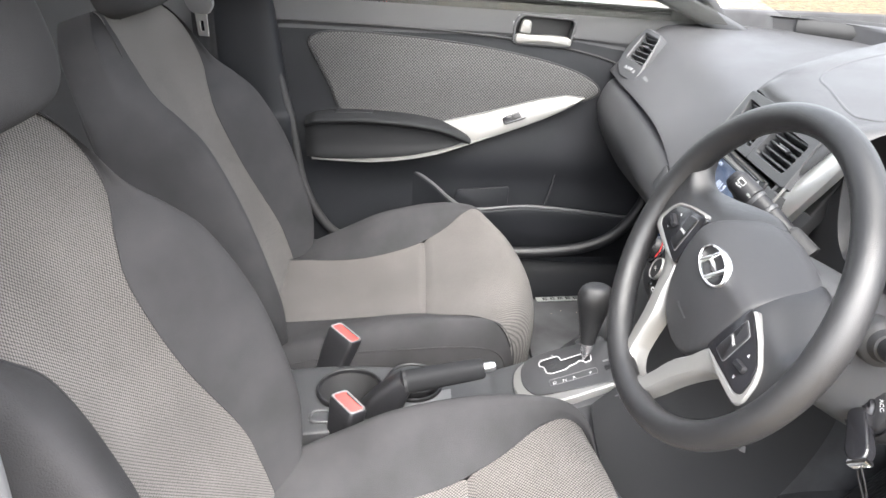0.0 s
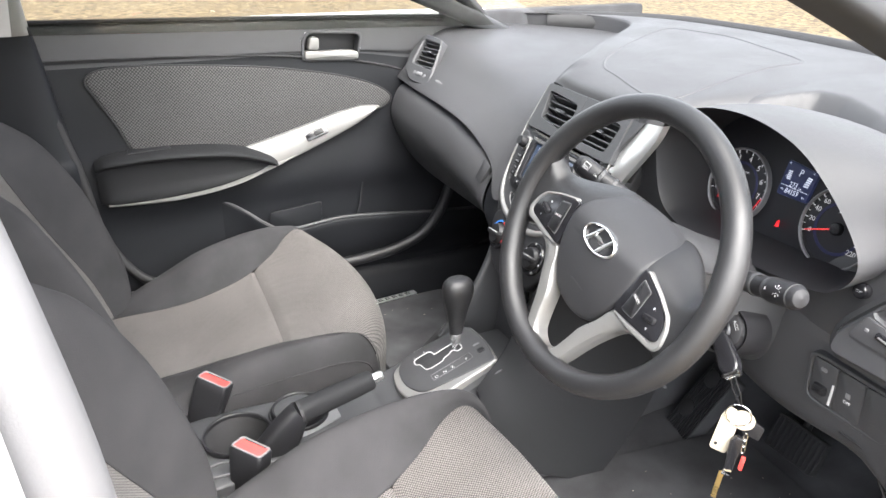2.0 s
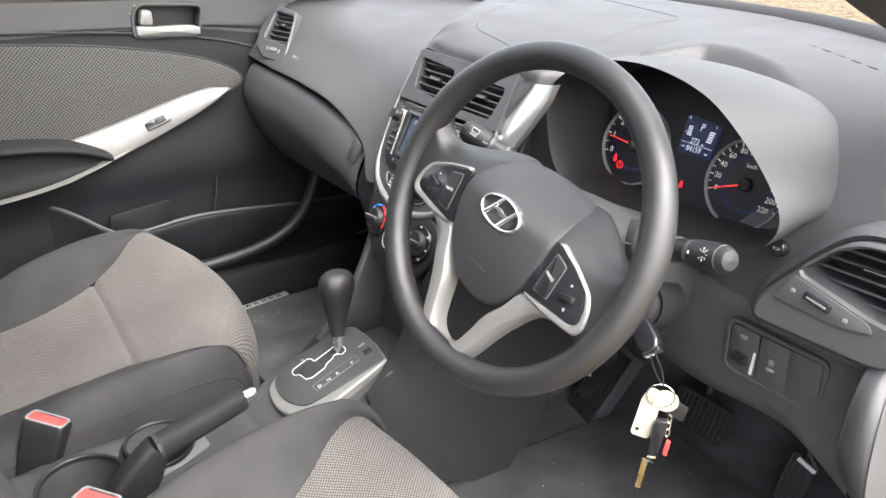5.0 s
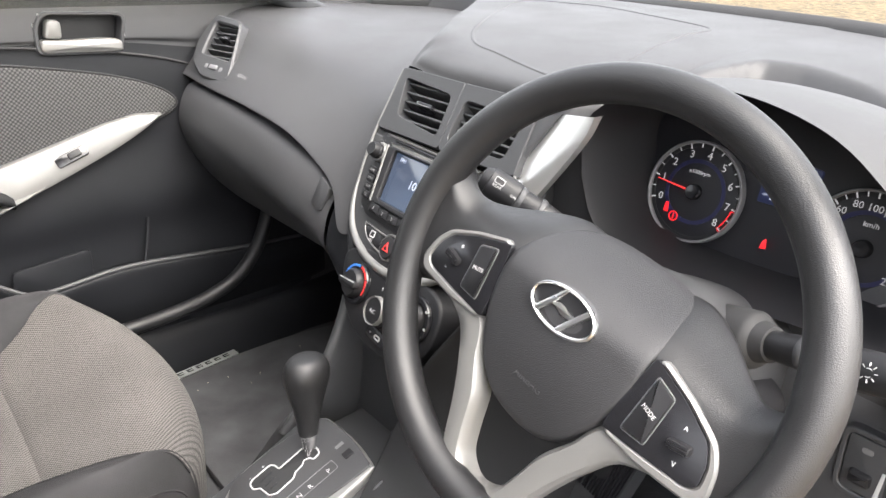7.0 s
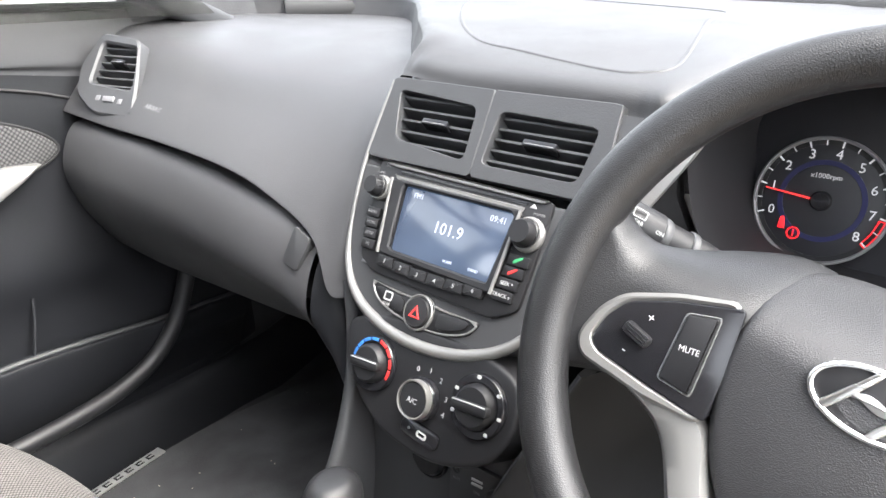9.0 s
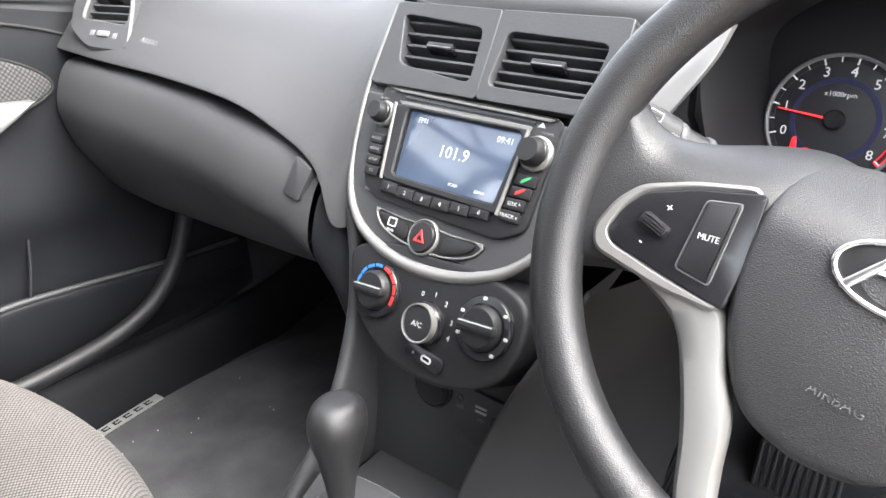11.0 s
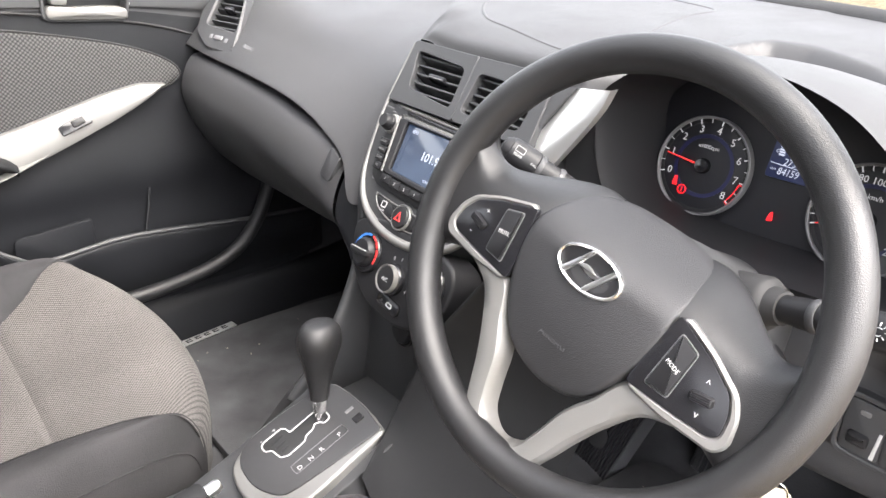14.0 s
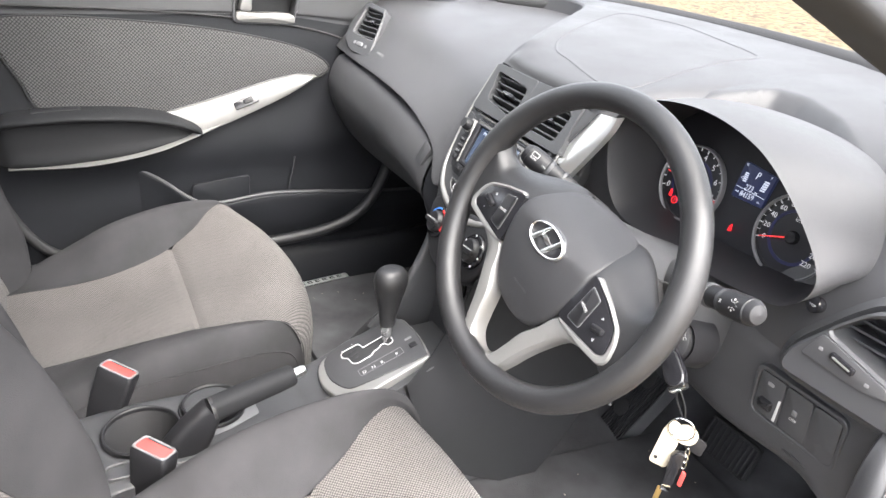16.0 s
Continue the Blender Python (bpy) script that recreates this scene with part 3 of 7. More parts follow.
# driver side behind the cluster and down to the knee panel
drv = [
    (0.16, [(0.80, 0.99), (0.62, 0.983), (0.47, 0.975), (0.40, 0.965), (0.37, 0.93), (0.36, 0.80), (0.36, 0.72)]),
    (0.30, [(0.75, 0.99), (0.58, 0.982), (0.46, 0.972), (0.40, 0.955), (0.365, 0.92), (0.35, 0.80), (0.34, 0.72)]),
    (0.43, [(0.66, 0.99), (0.53, 0.978), (0.45, 0.962), (0.395, 0.935), (0.345, 0.88), (0.312, 0.80), (0.30, 0.72)]),
    (0.54, [(0.56, 0.988), (0.48, 0.975), (0.42, 0.955), (0.375, 0.925), (0.33, 0.87), (0.298, 0.80), (0.288, 0.72)]),
    (0.64, [(0.47, 0.985), (0.42, 0.972), (0.385, 0.95), (0.35, 0.92), (0.315, 0.865), (0.286, 0.80), (0.28, 0.72)]),
    (0.71, [(0.43, 0.985), (0.40, 0.97), (0.37, 0.945), (0.34, 0.915), (0.31, 0.86), (0.285, 0.80), (0.28, 0.72)]),
]
drv_data = brow(dash_side(drv, 110, 110))
part("driver_pad", cut(drv_data, rv, inset(rv_out, 0.003), 0.09), DASH, dash)
# knee panel under the wheel
knee = [
    (0.15, [(0.34, 0.735), (0.335, 0.70), (0.34, 0.64), (0.37, 0.60), (0.45, 0.57)]),
    (0.28, [(0.325, 0.735), (0.315, 0.70), (0.315, 0.63), (0.34, 0.585), (0.45, 0.55)]),
    (0.42, [(0.302, 0.735), (0.292, 0.71), (0.288, 0.64), (0.31, 0.58), (0.42, 0.55)]),
    (0.55, [(0.290, 0.735), (0.280, 0.71), (0.278, 0.65), (0.295, 0.595), (0.40, 0.57)]),
    (0.60, [(0.286, 0.735), (0.277, 0.71), (0.275, 0.65), (0.285, 0.59), (0.38, 0.565)]),
    (0.66, [(0.284, 0.735), (0.275, 0.71), (0.275, 0.64), (0.28, 0.56), (0.36, 0.53)]),
]
part("knee_panel", cut(dash_side(knee, 60, 60), rv, inset(rv_out, 0.003), 0.09), DASH, dash)

part("knee_top_seam", tube(catmull([(0.395, 0.2995, 0.7165), (0.463, 0.291, 0.717), (0.525, 0.284, 0.714)], 20), 0.0018, 6), RUBBER, dash)
part("knee_seam", tube(catmull([(0.545, 0.2775, 0.622), (0.586, 0.2775, 0.619), (0.600, 0.2785, 0.607), (0.610, 0.281, 0.586), (0.622, 0.285, 0.568)], 24), 0.0014, 6), RUBBER, dash)

# glovebox and its surround
glove = thing("glovebox", (-0.46, 0.2, 0.6), "closed dark grey glovebox lid under the dashboard groove", "glovebox")


def glove_rows(x0, x1, n=8):
    out = []
    for x in np.linspace(x0, x1, n):
        g = np.interp(x, [-0.735, -0.524, -0.387, -0.279, -0.217, -0.182, -0.157, -0.13], [0.852, 0.845, 0.833, 0.813, 0.797, 0.774, 0.744, 0.69])
        d = np.interp(x, [-0.735, -0.6, -0.3, -0.15], [0.012, 0.0, 0.0, 0.01])
        out.append((x, [(0.185 + d, g - 0.004), (0.154 + d, g - 0.010), (0.134 + d, g - 0.045), (0.130 + d, g - 0.085), (0.155 + d, min(0.70, g - 0.12)), (0.215 + d, 0.625), (0.32 + d, 0.585)]))
    return out


part("lid", dash_side(glove_rows(-0.70, -0.186, 12), 30, 36), DASH, glove)
part("surround", dash_side(glove_rows(-0.180, -0.125), 30, 14), LOWDOOR, glove)
lm = axes((-0.203, 0.1465, 0.769), (1, 0.02, -0.25), (0, 0.36, 1))
part("latch", prism(rounded([(-0.014, -0.024), (0.010, -0.026), (0.013, 0.014), (-0.013, 0.020)], 0.005), lm, -0.012, 0.0006, 0.001), PANEL, glove, "black latch tab")

# end vent on the passenger side
def vent(m, outline, opening, slats, name, label, tilt=18, lift=0.006, tabs=1, base=-0.012, soft=0.003):
    t = thing(name, tuple(m.translation), label, "air vent", "dashboard air vents")
    part("bezel", ring(outline, opening, m, base, lift, soft, -0.05), PANEL, t)
    part("cavity", prism(opening, m, -0.051, -0.048, 0.0005), RUBBER, t)
    lo, hi = min(p[1] for p in opening), max(p[1] for p in opening)
    pts = np.array(opening)
    for i in range(slats):
        y = lo + (hi - lo) * (i + 0.5) / slats
        near = resample(opening, 400)
        near = near[np.abs(near[:, 1] - y) < (hi - lo) * 0.04]
        if len(near) < 2:
            continue
        a, b = near[:, 0].min(), near[:, 0].max()
        q = at(m, (a + b) / 2, y, -0.008) @ pose(0, 0, 0, 90 - tilt, 0, 0)
        part("slat", prism(rounded(rect(b - a, 0.022, 0, -0.008), 0.002, 2), q, -0.0013, 0.0013, 0.0006), PANEL, t)
        if i == slats // 2 and tabs:
            part("tab", prism(rounded(rect((b - a) * 0.34, 0.014), 0.002, 2), at(m, (a + b) / 2, y, -0.006) @ pose(0, 0, 0, 72, 0, 0), -0.003, 0.003, 0.0012), GLOSS, t)
            part("tab_line", prism(rounded(rect((b - a) * 0.30, 0.0016), 0.0006, 2), at(m, (a + b) / 2, y + 0.0006, -0.002), -0.001, 0.0032, 0.0004), PRINT_GREY, t)
    return t


pv = vent(ev, ev_out, ev_in, 6, "end_vent", "rounded black end vent with slats beside the door", lift=0.003, base=-0.035)
part("thumbwheel", prism(rounded(rect(0.022, 0.009), 0.003), at(ev, 0.016, -0.029), 0.001, 0.006, 0.002), PRINT_GREY, pv, "grey thumbwheel")
part("icon", prism(rounded(rect(0.008, 0.008), 0.001), at(ev, -0.006, -0.028), 0.003, 0.0036, 0.0002), PRINT_GREY, pv)
part("icon", prism(rounded(rect(0.008, 0.008), 0.001), at(ev, 0.038, -0.031), 0.003, 0.0036, 0.0002), PRINT_GREY, pv)
ab = axes((-0.520, 0.1905, 0.8775), (1, -0.015, -0.09), (0, 0.75, 0.72))
part("lettering", words("AIRBAG", at(ab, 0, 0, 0.003), 0.0105, 0.0006), PRINT_GREY, dash)

# driver's end vent with thumbwheel
dv = vent(rv, rv_out, rv_in, 6, "end_vent", "large black end vent with slats and thumbwheel", 15, 0.022)
part("fairing", ring(inset(rv_out, -0.014), inset(rv_out, 0.002), rv, -0.05, 0.008, 0.008), PANEL, dv)
part("thumb_plate", prism(rounded([(-0.071, -0.026), (-0.055, 0.006), (0.026, -0.0145), (0.034, -0.024), (0.0, -0.030)], 0.005), rv, 0.02, 0.0245, 0.001), DASH, dv)
part("thumbwheel", prism(rounded(rect(0.030, 0.009), 0.003), at(rv, -0.024, -0.0125, 0, -12), 0.022, 0.028, 0.002), GLOSS, dv, "black ribbed thumbwheel")
part("thumb_bar", prism(rounded(rect(0.022, 0.0022), 0.001), at(rv, -0.024, -0.0125, 0, -12), 0.0275, 0.029, 0.0006), SILVER, dv)
part("icon", prism(rounded(rect(0.005, 0.004), 0.001), at(rv, -0.051, -0.010), 0.0245, 0.0251, 0.0002), PRINT_GREY, dv)
part("icon", prism(rounded(rect(0.005, 0.004), 0.001), at(rv, 0.006, -0.020), 0.0245, 0.0251, 0.0002), PRINT_GREY, dv)

# switch panel on the knee panel
sp = axes((0.547, 0.2775, 0.675), (1, -0.03, 0.0), (0, -0.06, 1))
sw = thing("switch_panel", tuple(sp.translation), "black panel of small switches on the knee panel", "switch panel")
part("surround", ring(rounded(rect(0.128, 0.074), 0.012), rounded(rect(0.118, 0.064), 0.010), sp, -0.01, 0.003, 0.001), PANEL, sw)
for k in range(3):
    part("switch", prism(rounded(rect(0.037, 0.060), 0.005), at(sp, -0.039 + 0.039 * k, 0), -0.008, 0.0022, 0.0012), PANEL, sw)
part("dimmer_wheel", prism(rounded(rect(0.020, 0.014), 0.004), at(sp, -0.041, -0.012), 0.0, 0.008, 0.004), BLACK, sw, "grey ribbed dimmer wheel")
part("dimmer_mark", prism([(-0.002, -0.016), (0.002, -0.016), (0.004, 0.016), (0.001, 0.016)], at(sp, -0.0255, -0.012), 0.002, 0.0028, 0.0002), PRINT, sw)
part("icon", prism(rounded(rect(0.010, 0.006), 0.0028), at(sp, -0.040, 0.018), 0.002, 0.0028, 0.0002), PRINT_GREY, sw)
part("icon", prism(rounded(rect(0.007, 0.008), 0.002), at(sp, -0.001, 0.002), 0.002, 0.0028, 0.0002), PRINT_GREY, sw)
part("lettering", words("OFF", at(sp, -0.001, -0.008, 0.0026), 0.006, 0.0004), PRINT, sw)

# side trim between dashboard and door opening
jm = []
for y0, z0, y1, z1, w in ((0.262, 0.765, 0.258, 0.758, 0.010), (0.228, 0.722, 0.222, 0.706, 0.022), (0.219, 0.665, 0.210, 0.646, 0.030), (0.233, 0.624, 0.222, 0.600, 0.034), (0.272, 0.575, 0.262, 0.545, 0.036), (0.33, 0.520, 0.318, 0.48, 0.036), (0.40, 0.46, 0.39, 0.42, 0.034)):
    jm.append([(0.645, y0 + 0.05, z0 + 0.02), (0.655, y0 + 0.008, z0 + 0.004), (0.662, y0, z0), (0.665 + w * 0.5, (y0 + y1) / 2 - 0.004, (z0 + z1) / 2), (0.665 + w, y1, z1), (0.668 + w, y1 + 0.008, z1 + 0.002), (0.668 + w, y1 + 0.09, z1 + 0.03)])
part("end_trim", grid(lofted(jm, 40, 40)), PANEL, dash)
deck = np.array(drv_data[0])
for k in range(6):
    f = k / 5
    sx_, sy_ = 0.343 + 0.152 * f, 0.593 - 0.09 * f
    sz_ = float(deck[np.argmin((deck[:, 0] - sx_) ** 2 + (deck[:, 1] - sy_) ** 2), 2])
    part("demist_slot", box(axes((sx_, sy_, sz_ - 0.002), (0.152, -0.09, -0.004), (0.09, 0.152, 0.02)), 0.02, 0.0022, 0.0026, 0.0005), RUBBER, dash)

# ---- instrument cluster under its hood ----
LIP = [(0.210, 0.826), (0.189, 0.868), (0.183, 0.925), (0.207, 0.956), (0.262, 0.983), (0.345, 0.990), (0.425, 0.972), (0.482, 0.934), (0.528, 0.886), (0.541, 0.852), (0.522, 0.821), (0.48, 0.806), (0.34, 0.80), (0.25, 0.806)]
clus = thing("instrument_cluster", (0.36, 0.33, 0.80), "lit instrument cluster with two round dials under a hood", "instrument cluster")
lip = catmull(LIP, 84, True)
cen = np.array([0.365, 0.89])
hood_rows = []
hood_rows.append([(x, 0.335, z) for x, z in cen + (lip - cen) * 0.86])
hood_rows.append([(x, 0.28, z) for x, z in cen + (lip - cen) * 0.95])
hood_rows.append([(x, 0.246, z) for x, z in cen + (lip - cen) * 0.985])
hood_rows.append([(x, 0.238, z) for x, z in lip])
outer = []
for k in range(1, 9):
    f = k / 8
    row = []
    for x, z in lip:
        dx, dz = x - cen[0], z - cen[1]
        high = min(1.0, max(0.0, (dz + 0.05) / 0.11))
        right = min(1.0, max(0.0, (dx + 0.05) / 0.15))
        back = 0.24 + f * (0.06 + 0.155 * high)
        grow = 1 + 0.05 * math.sin(f * math.pi / 2) * high
        drop = -0.034 * f ** 2.2 * high
        row.append((cen[0] + dx * grow - 0.01 * f * (1 - right) + 0.038 * math.sin(f * math.pi / 2) * right * high - 0.006 * f * right * (1 - high), back, cen[1] + dz * (1 + 0.02 * math.sin(f * math.pi / 2)) + drop))
    outer.append(row)
part("hood", grid([hood_rows[-1]] + outer, close_u=True), DASH, clus)
part("hood_lining", grid(hood_rows, close_u=True), BLACK, clus, "black inner lining of the hood")
K = axes((0.267, 0.325, 0.862), (1, 0, 0), (0, 0.25, 1))
part("face", prism(rounded([(-0.09, -0.075), (0.26, -0.075), (0.27, 0.0), (0.19, 0.10), (0.0, 0.115), (-0.08, 0.08), (-0.1, 0.0)], 0.03), K, -0.012, -0.004, 0.001), GAUGE, clus, "near-black dial face")


def dial(cx, cy, r, marks, sweep, name, needle):
    q = at(K, cx, cy)
    d = part(name, prism(disc(r * 0.985, 64), q, -0.006, 0.0005, 0.0005), GAUGE, clus)
    part("bezel", ring(disc(r * 1.03, 96), disc(r * 0.975, 96), q, -0.004, 0.006, 0.0012, 0.0), PRINT_GREY, d, "thin grey dial ring")
    a0, a1 = sweep
    part("scale", ring(disc(r * 0.97, 96), disc(r * 0.90, 96), q, 0.0, 0.0014, 0.0002), BLACK, d)
    n = (len(marks) - 1) * 2
    for i in range(n + 1):
        a = radians(a0 + (a1 - a0) * i / n)
        big = i % 2 == 0
        part("tick", prism(rect(0.0065 if big else 0.0045, 0.0013 if big else 0.0009), q @ pose(0.935 * r * math.cos(a), 0.935 * r * math.sin(a), 0, 0, 0, math.degrees(a)), 0.001, 0.0022, 0.0001), DIAL_INK, d)
    for i, s in enumerate(marks):
        a = radians(a0 + (a1 - a0) * i / (len(marks) - 1))
        k = 0.76 if len(s) < 3 else 0.70
        part("numeral", words(s, at(q, k * r * math.cos(a), k * r * math.sin(a), 0.0012), 0.0115 if len(marks) < 10 else 0.0095, 0.0004), DIAL_INK, d)
    part("light_ring", ring([(r * 0.66 * math.cos(b), r * 0.66 * math.sin(b)) for b in np.linspace(0, 2 * math.pi, 64, endpoint=False)], disc(r * 0.58, 64), q, 0.0, 0.0011, 0.0001), RING_BLUE, d, "dim blue inner ring")
    a = radians(needle)
    part("needle", prism([(-0.004, -0.0011), (0.86 * r, -0.0005), (0.86 * r, 0.0005), (-0.004, 0.0011)], q @ pose(0, 0, 0, 0, 0, math.degrees(a)), 0.003, 0.0045, 0.0003), NEEDLE, d, "lit red needle")
    part("hub", lathe([(0.0085, 0.0), (0.0085, 0.006), (0.007, 0.008), (0.0, 0.0085)], q, 24), GLOSS, d)
    return d


tach = dial(0.003, 0.0, 0.053, list("012345678"), (200, -38), "tachometer", 174)
part("lettering", words("x1000rpm", at(K, 0.003, 0.021, 0.0012), 0.006, 0.0003), DIAL_INK, tach)
part("redline", ring([(0.0515 * math.cos(radians(a)), 0.0515 * math.sin(radians(a))) for a in range(-40, -9, 2)] + [(0.046 * math.cos(radians(a)), 0.046 * math.sin(radians(a))) for a in range(-10, -41, -2)],
     inset([(0.0515 * math.cos(radians(a)), 0.0515 * math.sin(radians(a))) for a in range(-40, -9, 2)] + [(0.046 * math.cos(radians(a)), 0.046 * math.sin(radians(a))) for a in range(-10, -41, -2)], 0.001), at(K, 0.003, 0), 0.0014, 0.002, 0.0001), WARN, tach)
speed = dial(0.178, -0.006, 0.053, ["0", "20", "40", "60", "80", "100", "120", "140", "160", "180", "200", "220"], (200, -38), "speedometer", 200)
part("lettering", words("km/h", at(K, 0.178, 0.016, 0.0012), 0.007, 0.0003), DIAL_INK, speed)
lcd = part("display", prism(rounded([(0.070, 0.009), (0.120, 0.009), (0.124, 0.052), (0.072, 0.058)], 0.003), K, -0.004, 0.001, 0.0005), LCD, clus, "small blue display with fuel and trip figures")
for s, x, y, z in (("P", 0.0975, 0.045, 0.014), ("273", 0.092, 0.0265, 0.0105), ("84159", 0.093, 0.0165, 0.0105), ("H", 0.076, 0.054, 0.005), ("C", 0.076, 0.036, 0.005), ("F", 0.117, 0.049, 0.005), ("ODO", 0.077, 0.0175, 0.003), ("km", 0.1045, 0.0245, 0.004), ("km", 0.113, 0.0145, 0.004)):
    part("lettering", words(s, at(K, x, y, 0.0014), z, 0.0003, squeeze=0.85, slant=0.15), LCD_INK, lcd)
for i in range(5):
    part("bar", prism(rect(0.006, 0.0018), at(K, 0.081, 0.033 + 0.0026 * i), 0.0012, 0.0016, 0.0001), LCD_INK, lcd)
    part("bar", prism(rect(0.0075, 0.0022), at(K, 0.1115 + 0.0006 * i, 0.030 + 0.003 * i), 0.0012, 0.0016, 0.0001), LCD_INK, lcd)
part("rule", prism(rect(0.046, 0.0007), at(K, 0.096, 0.0225, 0, -3), 0.0012, 0.0016, 0.0001), LCD_INK, lcd)
part("warning_light", ring(disc(0.0055, 24), disc(0.0042, 24), at(K, -0.0135, -0.031), 0.001, 0.002, 0.0002), WARN, clus, "lit red brake warning light")
part("warning_mark", prism(rect(0.001, 0.006), at(K, -0.0135, -0.031), 0.001, 0.002, 0.0002), WARN, clus)
part("warning_light", prism(rounded([(-0.003, -0.005), (0.003, -0.005), (0.002, 0.002), (0.001, 0.006), (-0.002, 0.005)], 0.001), at(K, -0.024, -0.0235), 0.001, 0.002, 0.0002), WARN, clus, "lit red seat belt light")
part("warning_light", prism(rounded([(-0.0035, -0.005), (0.003, -0.004), (0.002, 0.002), (0.001, 0.006), (-0.002, 0.003)], 0.001), at(K, 0.091, -0.030), 0.001, 0.002, 0.0002), WARN, clus, "lit red seat belt light")
part("warning_light", prism(rounded([(-0.004, -0.003), (0.004, -0.004), (0.004, 0.001), (-0.002, 0.004)], 0.001), at(K, 0.2295, -0.0365), -0.003, 0.002, 0.0002), AMBER, clus, "lit amber warning light")
bt = axes((0.517, 0.293, 0.807), (1, 0, 0), (0, 0.2, 1))
tb = thing("trip_button", tuple(bt.translation), "small round black trip button below the cluster hood", "button")
part("cap", lathe([(0.0095, -0.006), (0.0095, 0.004), (0.008, 0.0065), (0.0, 0.007)], bt, 24), GLOSS, tb)
part("lettering", words("TRIP", at(bt, 0, 0, 0.0068), 0.0045, 0.0003), PRINT, tb)

# dark carrier behind the panels closes the dashboard
part("carrier", join(box(axes((-0.30, 0.36, 0.74), (1, 0, 0), (0, 0, 1)), 0.88, 0.36, 0.02, 0.004), box(axes((0.0, 0.60, 0.66), (1, 0, 0), (0, 1, 0)), 1.42, 0.5, 0.02, 0.004)), RUBBER, dash)

# ---- centre stack ----
S = axes((-0.015, 0.164, 0.80), (1, -0.05, 0), (0, 0.144, 0.255))
stack = thing("center_stack", (-0.015, 0.2, 0.66), "dark grey centre stack with silver edge under two vents", "dashboard console")
half = [(0.0, -0.090), (0.045, -0.085), (0.085, -0.070), (0.112, -0.045), (0.128, -0.008), (0.138, 0.05), (0.139, 0.10), (0.134, 0.160)]
body = [(0.003 + x, y) for x, y in half] + [(0.003 - x, y) for x, y in half[::-1][:-1]]
outline = [tuple(p) for p in catmull([(0.003 - x, y) for x, y in half[::-1]] + [(0.003 + x, y) for x, y in half[1:]], 60)]
low_part = [p for p in outline if p[1] < 0.078]
part("body", prism(low_part, S, -0.06, 0.0, 0.003, 3), PANEL, stack)
part("vent_housing", prism(outline, S, -0.075, -0.056, 0.004, 3), RUBBER, stack)
edge = [S @ Vector((x, y, 0.0)) for x, y in outline]
keep = [k for k, p in enumerate(outline) if not (p[0] > 0 and p[1] > 0.085)]
part("silver_edge", tube([edge[k] for k in keep], [0.0022 + 0.0042 * max(0.0, -outline[k][1] / 0.09) for k in keep], 10), SILVER, stack, "curved silver edge strip")
# vents set into the head of the stack
v1o = rounded([(-0.130, 0.164), (-0.135, 0.076), (0.003, 0.076), (0.002, 0.163)], 0.002)
v1i = rounded([(-0.117, 0.151), (-0.103, 0.099), (-0.010, 0.090), (-0.013, 0.144)], 0.008)
v2o = rounded([(0.002, 0.163), (0.003, 0.076), (0.141, 0.076), (0.136, 0.164)], 0.002)
v2i = rounded([(0.016, 0.143), (0.011, 0.090), (0.115, 0.090), (0.122, 0.140)], 0.008)
vent(at(S, 0, 0, 0.0), v1o, v1i, 5, "center_vent", "black slatted centre air vent in grey frame", 18, 0.002, soft=0.0007)
vent(at(S, 0, 0, 0.0), v2o, v2i, 5, "center_vent", "black slatted centre air vent in grey frame", 18, 0.002, soft=0.0007)
wing_l = [(0.150, 0.240, 0.935), (0.138, 0.228, 0.910), (0.122, 0.212, 0.878), (0.104, 0.196, 0.845), (0.088, 0.184, 0.812)]
wing_r = [(0.206, 0.226, 0.944), (0.196, 0.222, 0.918), (0.174, 0.214, 0.882), (0.150, 0.206, 0.846), (0.124, 0.200, 0.808)]
wl_, wr_ = catmull(wing_l, 14), catmull(wing_r, 14)
wing_rows = [wl_ + np.array((0, 0.012, 0)), wl_, wl_ * 0.95 + wr_ * 0.05 - np.array((0, 0.0015, 0)), (wl_ + wr_) / 2 - np.array((0, 0.003, 0)), wl_ * 0.05 + wr_ * 0.95 - np.array((0, 0.0015, 0)), wr_, wr_ + np.array((0, 0.012, 0))]
# the wing's brightness comes from its paler paint, in place of a sky reflection
part("silver_wing", grid([[tuple(q) for q in r] for r in wing_rows]), BRIGHT_SILVER, stack, "satin silver trim wing")
part("vent_side", grid(lofted([[(0.108, 0.238, 0.934), (0.108, 0.205, 0.885), (0.102, 0.182, 0.842), (0.094, 0.165, 0.805)], [tuple(q + np.array((0.0, -0.007, 0))) for q in catmull(wing_l, 4)], [tuple(q + np.array((0.002, 0.004, 0))) for q in catmull(wing_l, 4)]], 12, 14)), PANEL, stack)
part("wing_backing", prism(rounded([(0.178, 0.935), (0.168, 0.90), (0.169, 0.865), (0.185, 0.832), (0.22, 0.808), (0.24, 0.72), (0.075, 0.72), (0.09, 0.80), (0.130, 0.856)], 0.004), axes((0, 0.262, 0), (1, 0, 0), (0, 0, 1)), -0.01, 0.004, 0.002), DASH, stack)

